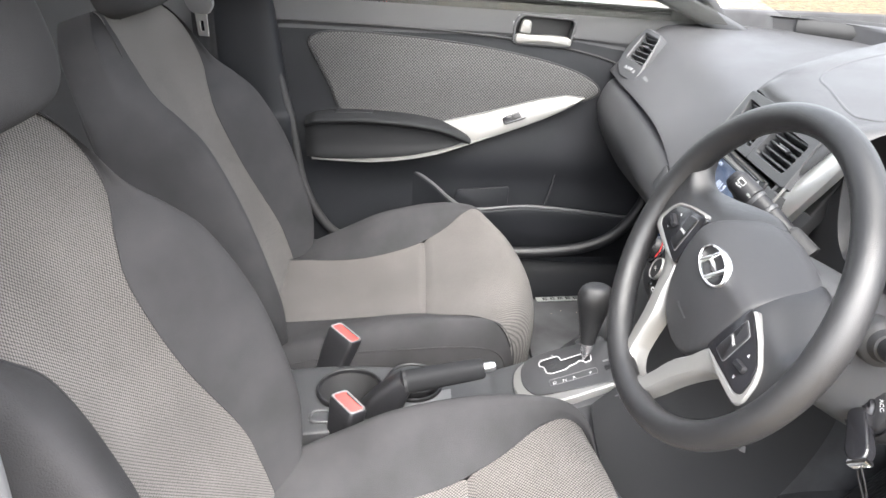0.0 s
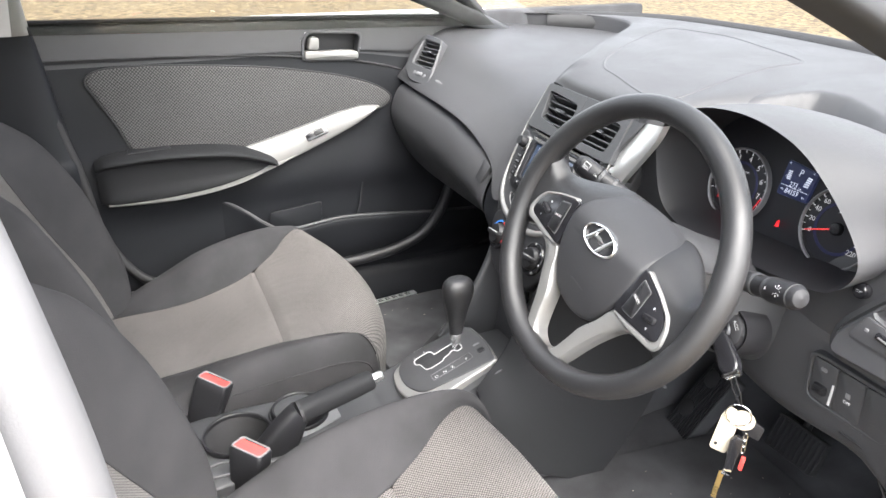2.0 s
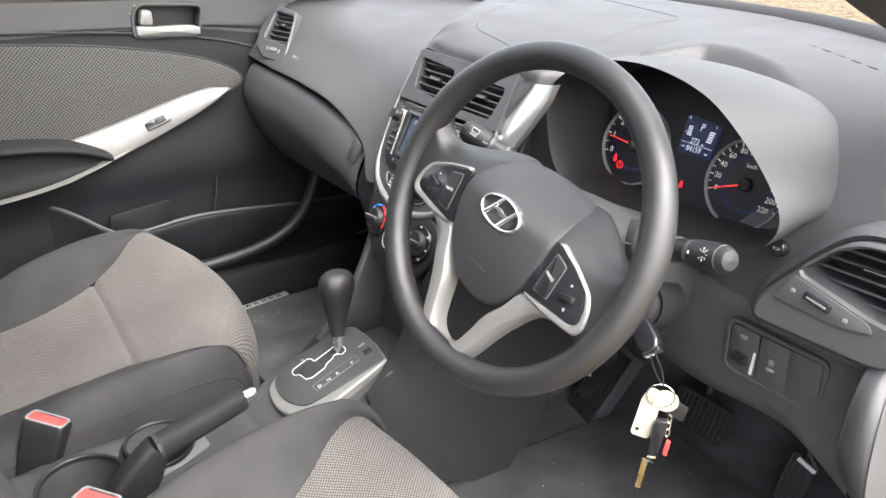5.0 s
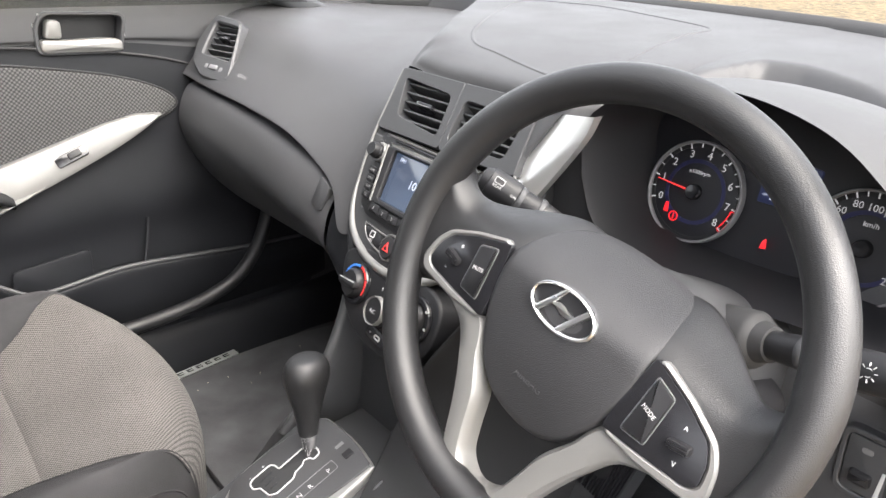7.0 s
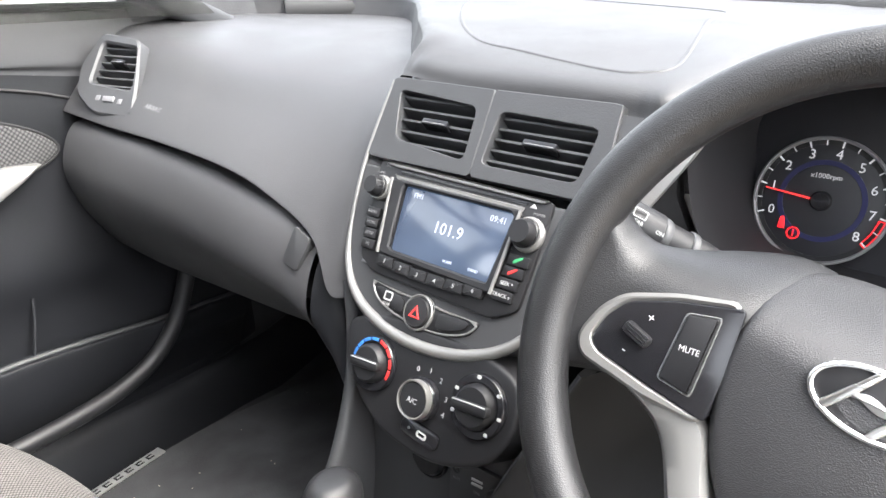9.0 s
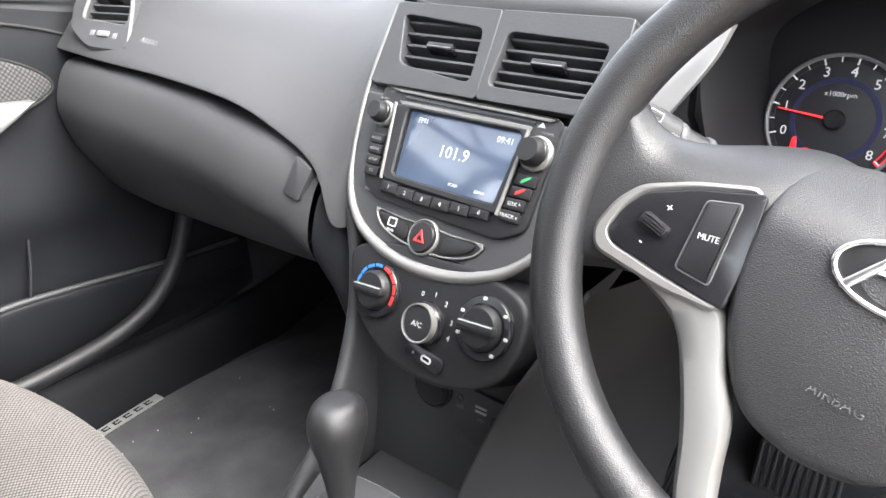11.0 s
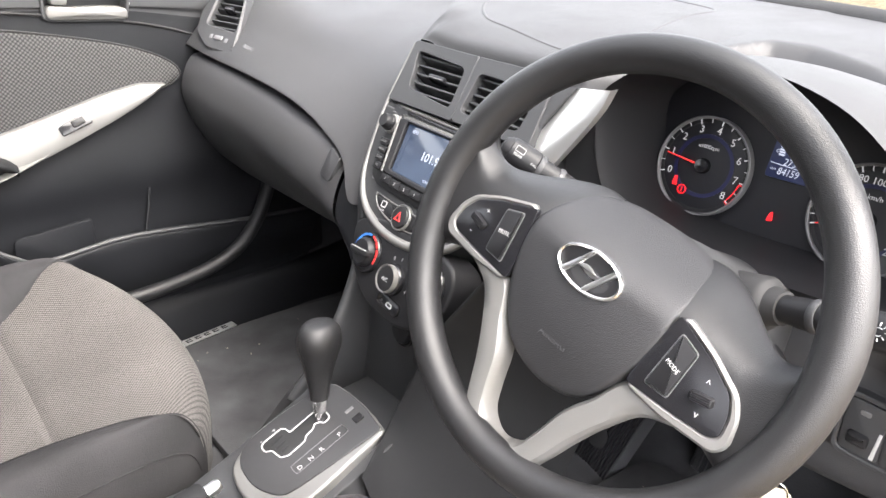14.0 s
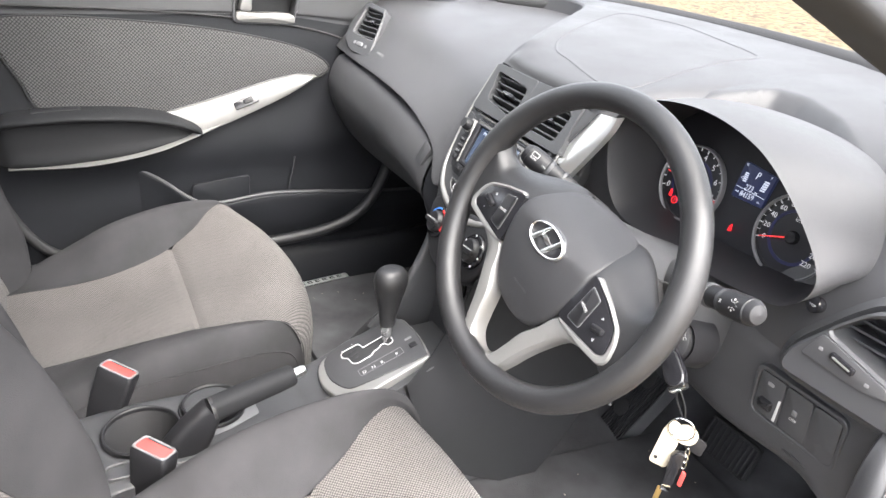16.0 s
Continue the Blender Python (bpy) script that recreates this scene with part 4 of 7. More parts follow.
# radio
rad = thing("car_radio", tuple(S @ Vector((-0.004, 0.02, 0.0))), "black car radio with lit screen and silver trim", "car radio")
part("fascia", prism(rounded([(-0.110, 0.074), (0.103, 0.070), (0.100, -0.030), (0.075, -0.043), (-0.075, -0.038), (-0.098, -0.026)], 0.008), S, 0.0, 0.0045, 0.0015), BLACK, rad)
part("top_strip", prism(rounded([(-0.106, 0.0735), (0.100, 0.0695), (0.092, 0.066), (-0.085, 0.0695)], 0.0015), S, 0.004, 0.007, 0.001), SILVER, rad, "silver strip")
part("slot_strip", prism(rounded([(-0.083, 0.0625), (0.076, 0.0595), (0.074, 0.054), (-0.078, 0.0575)], 0.0015), S, 0.004, 0.0075, 0.001), SILVER, rad, "silver slot strip")
part("disc_slot", prism(rounded([(-0.078, 0.0675), (0.078, 0.0645), (0.077, 0.0615), (-0.077, 0.0645)], 0.001), S, 0.004, 0.0052, 0.0003), GLOSS, rad)
scr_o = rounded([(-0.083, 0.058), (0.077, 0.056), (0.071, -0.0225), (-0.071, -0.018)], 0.004)
scr_i = rounded([(-0.066, 0.054), (0.070, 0.0525), (0.063, -0.0145), (-0.060, -0.012)], 0.003)
part("screen_frame", ring(scr_o, scr_i, S, 0.004, 0.0095, 0.0015, 0.0035), BLACK, rad)
for a, b, w in (((-0.083, 0.058), (-0.0715, -0.018), 0.0018), ((0.0755, 0.056), (0.0705, -0.0225), 0.0018)):
    part("side_strip", tube([S @ Vector((*a, 0.0095)), S @ Vector((*b, 0.0095))], w, 8), SILVER, rad)


def screen_mat():
    m = bpy.data.materials.new("radio_screen")
    m.use_nodes = True
    n, l = m.node_tree.nodes, m.node_tree.links
    s = n["Principled BSDF"]
    co, no, r = n.new("ShaderNodeTexCoord"), n.new("ShaderNodeTexNoise"), n.new("ShaderNodeValToRGB")
    no.inputs["Scale"].default_value = 14
    l.new(co.outputs["Object"], no.inputs["Vector"])
    r.color_ramp.elements[0].color, r.color_ramp.elements[1].color = (0.05, 0.09, 0.17, 1), (0.16, 0.24, 0.38, 1)
    r.color_ramp.elements[0].position, r.color_ramp.elements[1].position = 0.35, 0.65
    l.new(no.outputs["Fac"], r.inputs[0])
    l.new(r.outputs[0], s.inputs["Emission Color"])
    s.inputs["Emission Strength"].default_value = 0.06
    s.inputs["Base Color"].default_value = (0.03, 0.035, 0.05, 1)
    s.inputs["Roughness"].default_value = 0.13
    s.inputs["Specular IOR Level"].default_value = 1.0
    return m


scr = part("screen", prism(rounded([(-0.064, 0.0535), (0.0695, 0.052), (0.062, -0.014), (-0.059, -0.0115)], 0.003), S, 0.003, 0.0048, 0.0003), screen_mat(), rad, "glossy blue lit screen")
for s, x, y, z, mt in (("FM1", -0.045, 0.046, 0.0075, LCD_INK), ("09:41", 0.053, 0.043, 0.0085, LCD_INK), ("101.9", 0.002, 0.021, 0.0165, LCD_INK), ("SCAN", 0.012, -0.007, 0.0042, LCD_INK), ("BAND", 0.043, -0.0075, 0.0042, LCD_INK)):
    part("lettering", words(s, at(S, x, y, 0.0052), z, 0.0003), mt, scr)
# preset buttons
for i in range(6):
    b = part("preset_button", prism(rounded([(-0.0108, -0.0055), (0.0108, -0.0055), (0.0108, 0.0055), (-0.0108, 0.0055)], 0.0015), at(S, -0.059 + 0.0222 * i, -0.0235 - 0.004 * math.sin((i + 0.5) / 6 * math.pi)), 0.004, 0.009, 0.0015), BLACK, rad)
    part("lettering", words(str(i + 1), at(S, -0.059 + 0.0222 * i, -0.0235 - 0.004 * math.sin((i + 0.5) / 6 * math.pi), 0.0091), 0.006, 0.0003), PRINT, b)


def knob(m, r, h, parent, label=""):
    k = part("knob", lathe([(r, 0), (r, h * 0.55), (r * 0.93, h * 0.8), (r * 0.8, h), (0, h)], m, 40), BLACK, parent, label)
    part("knob_ring", lathe([(r * 1.28, 0), (r * 1.28, h * 0.18), (r * 1.12, h * 0.3), (r * 1.0, h * 0.3)], m, 40), SILVER, parent)
    part("grip", tube([m @ Vector((1.0 * r * math.cos(a), 1.0 * r * math.sin(a), h * 0.5)) for a in np.linspace(0, 2 * math.pi, 40, endpoint=False)], r * 0.05, 6, True), GLOSS, k)
    return k


knob(at(S, -0.097, 0.045, 0.004), 0.0105, 0.019, rad)
knob(at(S, 0.088, 0.037, 0.004), 0.0125, 0.019, rad)
for i, s in enumerate(("RADIO", "MEDIA", "SETUP", "EQ")):
    b = part("side_button", prism(rounded(rect(0.018, 0.0095), 0.0015), at(S, -0.0955 + 0.0022 * i, 0.0195 - 0.0108 * i), 0.004, 0.008, 0.001), BLACK, rad)
    part("lettering", words(s, at(S, -0.0955 + 0.0022 * i, 0.0195 - 0.0108 * i, 0.0082), 0.0042, 0.0003), PRINT_GREY, b)
for i, s in enumerate(("", "", "SEEK ^", "TRACK v")):
    b = part("side_button", prism(rounded(rect(0.022, 0.0098), 0.0015), at(S, 0.0875 - 0.002 * i, 0.0125 - 0.0110 * i), 0.004, 0.008, 0.001), BLACK, rad)
    if s:
        part("lettering", words(s, at(S, 0.0875 - 0.002 * i, 0.0125 - 0.0110 * i, 0.0082), 0.0048, 0.0003), PRINT, b)
    else:
        part("phone_icon", prism(rounded([(-0.005, -0.003), (-0.003, -0.003), (0.004, 0.002), (0.005, 0.004), (0.001, 0.003), (-0.004, 0.0)], 0.0008), at(S, 0.0875 - 0.002 * i, 0.0125 - 0.0110 * i), 0.0078, 0.0084, 0.0002), GREENPRINT if i == 0 else REDPRINT, b)
for s, x, y, z in (("DISP", -0.096, 0.0695, 0.0045), ("VOL", 0.072, 0.022, 0.0045), ("TUNE", -0.083, 0.030, 0.0035), ("POWER", 0.092, 0.056, 0.0035), ("AUDIO", -0.104, 0.061, 0.0035)):
    part("lettering", words(s, at(S, x, y, 0.0046), z, 0.0003), PRINT_GREY, rad)
part("eject_mark", prism([(-0.004, 0.0), (0.004, 0.0), (0, 0.0045)], at(S, 0.084, 0.0605), 0.0044, 0.005, 0.0001), PRINT, rad)
part("maker_bars", prism(rect(0.016, 0.003), at(S, -0.088, -0.031), 0.0002, 0.001, 0.0001), PRINT_GREY, rad)
part("maker_bars", prism(rect(0.02, 0.003), at(S, 0.071, -0.034), 0.0002, 0.001, 0.0001), PRINT_GREY, rad)

# hazard switch group
hz = thing("hazard_switch", tuple(S @ Vector((-0.002, -0.058, 0))), "hazard switch with red triangle between two blank buttons", "switch")
hz_out = [tuple(p) for p in catmull([(-0.070, -0.045), (-0.04, -0.048), (0.0, -0.0485), (0.03, -0.0505), (0.063, -0.050), (0.056, -0.064), (0.03, -0.0725), (0.0, -0.074), (-0.035, -0.070), (-0.060, -0.061)], 48, True)]
part("plate", prism(hz_out, S, -0.001, 0.0018, 0.0008), BLACK, hz)
part("rim", ring(hz_out, inset(hz_out, 0.0018), S, 0.0, 0.0032, 0.0006), SILVER, hz, "thin silver rim")
part("button", prism([tuple(p) for p in catmull([(-0.062, -0.050), (-0.03, -0.052), (-0.022, -0.060), (-0.026, -0.067), (-0.052, -0.059)], 30, True)], S, 0.0, 0.0042, 0.0012), BLACK, hz)
part("button", prism([tuple(p) for p in catmull([(0.054, -0.0535), (0.025, -0.0535), (0.020, -0.061), (0.024, -0.069), (0.048, -0.063)], 30, True)], S, 0.0, 0.0042, 0.0012), BLACK, hz)
hb = at(S, -0.003, -0.0605)
part("hazard_rim", ring(disc(0.0175, 48), disc(0.0152, 48), hb, 0.0, 0.0055, 0.001), SILVER, hz)
part("hazard_button", lathe([(0.0152, 0), (0.0152, 0.005), (0.0135, 0.0075), (0.0, 0.0085)], hb, 40), BLACK, hz)
part("triangle", ring([(-0.0066, -0.0055), (0.0066, -0.0055), (0, 0.0065)], [(-0.0040, -0.0040), (0.0040, -0.0040), (0, 0.0032)], hb, 0.0078, 0.0092, 0.0002), REDPRINT, hz, "red triangle")
part("icon", ring(rounded(rect(0.011, 0.009), 0.002), rounded(rect(0.008, 0.006), 0.001), at(S, -0.044, -0.0555), 0.004, 0.0047, 0.0002), PRINT, hz)
part("lettering", words("REAR", at(S, -0.044, -0.0635, 0.0042), 0.004, 0.0003), PRINT, hz)

# climate panel below
H = axes(tuple(S @ Vector((0.012, -0.128, 0.0))), (1, -0.05, 0), (0, 0.115, 0.255))
cl = thing("climate_panel", tuple(H.translation), "black climate control panel with three rotary dials", "climate control")
cp = [tuple(p) for p in catmull([(-0.098, 0.035), (-0.045, 0.055), (0.0, 0.055), (0.06, 0.055), (0.108, 0.04), (0.116, 0.0), (0.098, -0.035), (0.05, -0.056), (0.0, -0.056), (-0.04, -0.045), (-0.078, -0.015)], 60, True)]
part("fascia", prism(cp, H, -0.05, -0.002, 0.005, 3), BLACK, cl)


def rotary(x, y, r, nm):
    q = at(H, x, y, 0.0)
    d = part(nm, lathe([(r, -0.004), (r, 0.002), (r * 0.95, 0.004), (r * 0.74, 0.004), (r * 0.72, 0.001), (0, 0.001)], q, 48), GLOSS, cl)
    part("dial_body", lathe([(r * 0.70, 0.0), (r * 0.68, 0.009), (r * 0.58, 0.0125), (0, 0.013)], q, 40), BLACK, d)
    part("dial_grip", prism(rounded(rect(r * 1.36, r * 0.34), r * 0.15), q @ pose(0, 0, 0, 0, 0, 4), 0.010, 0.0175, 0.003), BLACK, d)
    # thin white strip on the grip's edge, a painted highlight
    part("grip_highlight", prism(rounded(rect(r * 1.2, r * 0.035), r * 0.01, 2), q @ pose(0, 0, 0, 0, 0, 4) @ pose(0, r * 0.13, 0), 0.0165, 0.0176, 0.0002), PRINT, d)
    return d


t_d = rotary(-0.050, 0.006, 0.0275, "temperature_dial")
f_d = rotary(0.078, 0.010, 0.0290, "airflow_dial")


def arc_mark(q, r0, r1, a0, a1, mat, parent, h=0.0042):
    o = [(r1 * math.cos(radians(a)), r1 * math.sin(radians(a))) for a in np.linspace(a0, a1, 8)]
    i = [(r0 * math.cos(radians(a)), r0 * math.sin(radians(a))) for a in np.linspace(a1, a0, 8)]
    part("mark", prism(o + i, q, h - 0.0004, h + 0.0006, 0.0001), mat, parent)


tq = at(H, -0.050, 0.006)
for k in range(4):
    arc_mark(tq, 0.0222, 0.0252, 178 - 24 * k, 158 - 24 * k, BLUEPRINT, t_d)
    arc_mark(tq, 0.0222, 0.0252, 78 - 26 * k, 56 - 26 * k, REDPRINT, t_d)
for a in (160, 100, 40, -5, -50, 205):
    part("icon", prism(rounded(rect(0.004, 0.003), 0.001), at(H, 0.078, 0.010) @ pose(0.0255 * math.cos(radians(a)), 0.0255 * math.sin(radians(a)), 0), 0.0036, 0.0046, 0.0001), PRINT, f_d)
fq = at(H, 0.016, -0.006)
fan = part("fan_dial", lathe([(0.0205, -0.004), (0.0205, 0.004), (0.0185, 0.007), (0.0, 0.007)], fq, 44), GLOSS, cl)
part("fan_ring", lathe([(0.0182, 0.004), (0.0182, 0.0125), (0.0176, 0.0142), (0.0164, 0.0136), (0.0164, 0.008)], fq, 44), SILVER, fan, "satin silver dial ring")
part("fan_button", lathe([(0.0163, 0.006), (0.0163, 0.0115), (0.0150, 0.0130), (0, 0.0135)], fq, 40), BLACK, fan)
part("lettering", words("A/C", at(fq, 0, -0.001, 0.0136), 0.0072, 0.0003), PRINT, fan)
for s, a in (("0", 118), ("1", 86), ("2", 55), ("3", 18), ("4", -12)):
    part("lettering", words(s, at(fq, 0.0275 * math.cos(radians(a)), 0.0275 * math.sin(radians(a)), -0.0012), 0.007, 0.0003), PRINT, cl)
rb = part("recirculation_button", prism(rounded(rect(0.046, 0.016), 0.007), at(H, 0.024, -0.036, 0, -6), -0.003, 0.002, 0.0015), GLOSS, cl)
part("icon", ring(rounded(rect(0.012, 0.006), 0.0028), rounded(rect(0.008, 0.003), 0.001), at(H, 0.028, -0.0365, 0, -6), 0.0015, 0.0026, 0.0001), PRINT, rb)
part("pilot_lamp", lathe([(0.0014, 0.0), (0.0014, 0.0026), (0, 0.003)], at(H, 0.012, -0.035), 12), PRINT_GREY, rb)

# open tray and sockets below
tr = thing("storage_tray", (0.0, 0.12, 0.45), "dark open storage tray with power sockets", "tray")
part("back_wall", box(axes((0.0, 0.145, 0.575), (1, 0, 0), (0, 0.1, 1)), 0.20, 0.24, 0.02, 0.004, -0.01), PANEL, tr)
part("bottom", box(axes((0.0, 0.06, 0.462), (1, 0, 0), (0, 1, 0.05)), 0.17, 0.19, 0.012, 0.004), PANEL, tr)
sk = axes((-0.012, 0.134, 0.586), (1, 0, 0), (0, 0.1, 1))
part("power_socket", lathe([(0.0185, -0.005), (0.0185, 0.004), (0.016, 0.0075), (0, 0.008)], sk, 32), BLACK, tr, "round capped power socket")
part("socket_ring", ring(disc(0.0225, 40), disc(0.019, 40), sk, -0.002, 0.003, 0.001), GLOSS, tr)
part("socket_panel", prism(rounded([(-0.036, -0.03), (0.044, -0.055), (0.044, 0.016), (-0.036, 0.022)], 0.004), at(sk, 0.064, -0.004), -0.002, 0.003, 0.001), PANEL, tr)
for dy in (0.0, -0.005):
    part("usb_socket", prism(rounded(rect(0.013, 0.0024), 0.0006), at(sk, 0.061, 0.001 + dy), 0.0025, 0.0042, 0.0003), PRINT, tr)
part("lettering", words("USB", at(sk, 0.061, -0.013, 0.0032), 0.0045, 0.0003), PRINT_GREY, tr)
part("lettering", words("AUX", at(sk, 0.036, -0.007, 0.0032), 0.0045, 0.0003), PRINT_GREY, tr)
part("aux_socket", lathe([(0.004, 0.0), (0.004, 0.004), (0.0025, 0.004), (0.0025, 0.001)], at(sk, 0.036, 0.003), 16), RUBBER, tr)
part("socket_cap", lathe([(0.0125, -0.003), (0.0125, 0.008), (0.010, 0.011), (0, 0.011)], at(sk, 0.086, -0.010), 24), BLACK, tr)

# ---- console between the seats ----
con = thing("center_console", (0, -0.2, 0.27), "long black plastic centre console between the seats", "console")
# lower body: sections along y of (half width, top height)
cs = []
for y, w, z, xo in ((-0.62, 0.095, 0.395, -0.005), (-0.50, 0.098, 0.415, -0.005), (-0.40, 0.095, 0.425, -0.005), (-0.28, 0.090, 0.425, -0.005), (-0.17, 0.085, 0.425, -0.003), (-0.13, 0.085, 0.437, 0.0), (0.0, 0.088, 0.485, 0.0), (0.045, 0.088, 0.503, 0.0), (0.058, 0.088, 0.47, 0.0), (0.08, 0.088, 0.455, 0.0)):
    cs.append([(xo - w - 0.03, y, 0.25), (xo - w - 0.012, y, 0.33), (xo - w, y, z - 0.02), (xo - w + 0.012, y, z), (xo, y, z + 0.001), (xo + w - 0.012, y, z), (xo + w, y, z - 0.02), (xo + w + 0.012, y, 0.33), (xo + w + 0.03, y, 0.25)])
cups = [(-0.018, -0.400, 0.429, 0.054), (-0.034, -0.292, 0.430, 0.048)]
body = grid(lofted(cs, 121, 180))
for cx_, cy_, cz_, cr_ in cups:
    body = cut(body, axes((cx_, cy_, cz_), (1, 0, 0), (0, 1, 0)), disc(cr_ * 1.03, 40))
part("body", body, PANEL, con)
fwd = []
for y, z in ((0.08, 0.43), (0.20, 0.44), (0.35, 0.46), (0.55, 0.46), (0.84, 0.48)):
    k = 0.095 * min(1.0, max(0.0, (y - 0.20) / 0.2))
    fwd.append([(-0.125, y, 0.25), (-0.118, y, 0.33), (-0.105, y, z - 0.02), (-0.08, y, z), (0.08 - k, y, z), (0.105 - k, y, z - 0.02), (0.118 - k, y, 0.33), (0.125 - k, y, 0.25)])
part("tunnel", grid(lofted(fwd, 40, 20)), CARPET, con)
# passenger-side rail that climbs from the console to the stack, with a dark wall inside it
rail = catmull([(-0.104, 0.01, 0.474), (-0.100, 0.05, 0.520), (-0.100, 0.088, 0.578), (-0.108, 0.122, 0.640), (-0.118, 0.140, 0.69), (-0.128, 0.150, 0.745)], 26)
outer_rows, inner_rows = [], []
for p in rail:
    outer_rows.append([(p[0] + 0.009, p[1] + 0.010, p[2] - 0.004), (p[0] + 0.007, p[1] - 0.003, p[2] + 0.003), (p[0], p[1] - 0.007, p[2] + 0.005), (p[0] - 0.007, p[1] - 0.003, p[2] + 0.002), (p[0] - 0.011, p[1] + 0.012, p[2] - 0.003), (p[0] - 0.014, p[1] + 0.05, p[2] - 0.006), (p[0] - 0.022, p[1] + 0.15, p[2] - 0.012), (p[0] - 0.030, 0.42, p[2] - 0.03)])
    inner_rows.append([(p[0] + 0.009, p[1] + 0.010, p[2] - 0.004), (p[0] + 0.010, p[1] + 0.06, p[2] - 0.006), (p[0] + 0.010, p[1] + 0.12, p[2] - 0.01)])
part("rail", grid([catmull(r, 28) for r in outer_rows]), PANEL, con)
part("rail_wall", grid(inner_rows), PANEL, con)
# driver-side cheek: one smooth face from the tray's edge round to the knee panel
edge_r = [(0.152, 0.128, 0.745), (0.137, 0.104, 0.708), (0.119, 0.083, 0.669), (0.096, 0.080, 0.619), (0.078, 0.066, 0.563), (0.072, 0.042, 0.512), (0.094, -0.010, 0.480)]
cheek = [
    [(x - 0.004, y + 0.012, z - 0.004) for x, y, z in edge_r],
    [(x - 0.001, y + 0.002, z) for x, y, z in edge_r],
    [(x + 0.006, y - 0.001, z + 0.001) for x, y, z in edge_r],
    [(0.172, 0.165, 0.745), (0.160, 0.145, 0.705), (0.146, 0.128, 0.660), (0.128, 0.118, 0.605), (0.114, 0.100, 0.54), (0.114, 0.065, 0.47), (0.124, 0.01, 0.40)],
    [(0.195, 0.24, 0.745), (0.186, 0.225, 0.700), (0.176, 0.212, 0.650), (0.160, 0.20, 0.59), (0.148, 0.18, 0.51), (0.146, 0.14, 0.41), (0.146, 0.07, 0.32)],
    [(0.215, 0.345, 0.745), (0.212, 0.335, 0.70), (0.205, 0.33, 0.64), (0.190, 0.33, 0.57), (0.178, 0.32, 0.47), (0.168, 0.28, 0.36), (0.160, 0.21, 0.255)],
]
part("cheek", grid(lofted(cheek, 40, 44)), CHEEK, con, "smooth dark grey side cheek")
part("cheek_wall", grid([[(x - 0.004, y + 0.012, z - 0.004) for x, y, z in catmull(edge_r, 20)], [(x - 0.006, y + 0.10, z - 0.006) for x, y, z in catmull(edge_r, 20)]]), RUBBER, con)
part("side_panel", grid([catmull([(-0.112, -0.05, 0.26), (-0.118, 0.1, 0.26), (-0.128, 0.3, 0.27), (-0.13, 0.6, 0.30)], 16), catmull([(-0.096, -0.05, 0.45), (-0.112, 0.06, 0.52), (-0.135, 0.28, 0.58), (-0.14, 0.6, 0.6)], 16)]), CARPET, con)
part("coin_slot", ring(rounded(rect(0.034, 0.135), 0.015), rounded(rect(0.026, 0.127), 0.012), axes((0.056, -0.395, 0.424), (1, 0, 0), (0, 1, 0)), -0.004, 0.004, 0.0015, -0.004), PANEL, con, "narrow recessed slot")

# gear selector
G = axes((0, -0.124, 0.447), (1, 0, 0), (0, 1, 0.38))
gs = thing("gear_selector", tuple(G.translation), "automatic gear selector with black knob and silver-edged plate", "gear selector")
pl = [tuple(p) for p in catmull([(-0.0558, 0.0311), (-0.0435, 0.0155), (-0.0235, 0.0074), (0.007, 0.0047), (0.040, 0.0127), (0.0605, 0.0265), (0.074, 0.050), (0.0755, 0.080), (0.073, 0.130), (0.0715, 0.172), (0.066, 0.1795), (0.017, 0.1868), (-0.027, 0.1865), (-0.053, 0.180), (-0.0625, 0.150), (-0.069, 0.10), (-0.068, 0.060)], 80, True)]
part("silver_surround", prism(pl, G, -0.015, 0.006, 0.004, 3), SILVER, gs, "satin silver surround")
dk = [tuple(p) for p in catmull([(-0.053, 0.0345), (-0.034, 0.0238), (-0.0027, 0.0207), (0.0224, 0.0257), (0.0433, 0.0370), (0.0515, 0.0540), (0.0592, 0.105), (0.0665, 0.165), (0.064, 0.1755), (0.055, 0.1785), (0.0168, 0.1845), (-0.0256, 0.1840), (-0.050, 0.1775), (-0.0585, 0.150), (-0.0645, 0.100), (-0.0625, 0.052)], 80, True)]
part("plate", prism(dk, G, 0.0, 0.0085, 0.002), PLATE, gs, "grey satin gate plate")
gate = [(-0.020, 0.146), (-0.028, 0.137), (-0.0262, 0.0955), (-0.036, 0.0945), (-0.0416, 0.0905), (-0.0412, 0.0625), (-0.037, 0.0575), (-0.0268, 0.0568), (-0.0209, 0.0640), (-0.0020, 0.0662), (0.0038, 0.0745), (0.0024, 0.1010), (-0.0034, 0.1060), (-0.0049, 0.1185), (-0.0102, 0.1240), (-0.0068, 0.1310), (-0.0004, 0.1335), (-0.0015, 0.1425), (-0.006, 0.1450)]
gt = rounded(gate, 0.0025, 3)
part("gate_slot", prism(inset(gt, 0.001), G, 0.007, 0.0088, 0.0002), RUBBER, gs)
for k in range(3):
    part("gate_step", prism(rounded(rect(0.004, 0.020 - 0.004 * k), 0.001), at(G, -0.030 + 0.0105 * k, 0.077, 0, 8), 0.0075, 0.0092, 0.0003), BLACK, gs)
part("gate_line", tube([G @ Vector((x, y, 0.009)) for x, y in gt], 0.0010, 6, True), PRINT, gs, "white gate outline")
fr2 = rounded(rect(0.017, 0.082, 0.0280, 0.1070), 0.003)
part("letter_frame", ring(fr2, inset(fr2, 0.0007), G, 0.008, 0.0092, 0.0001), PRINT_GREY, gs)
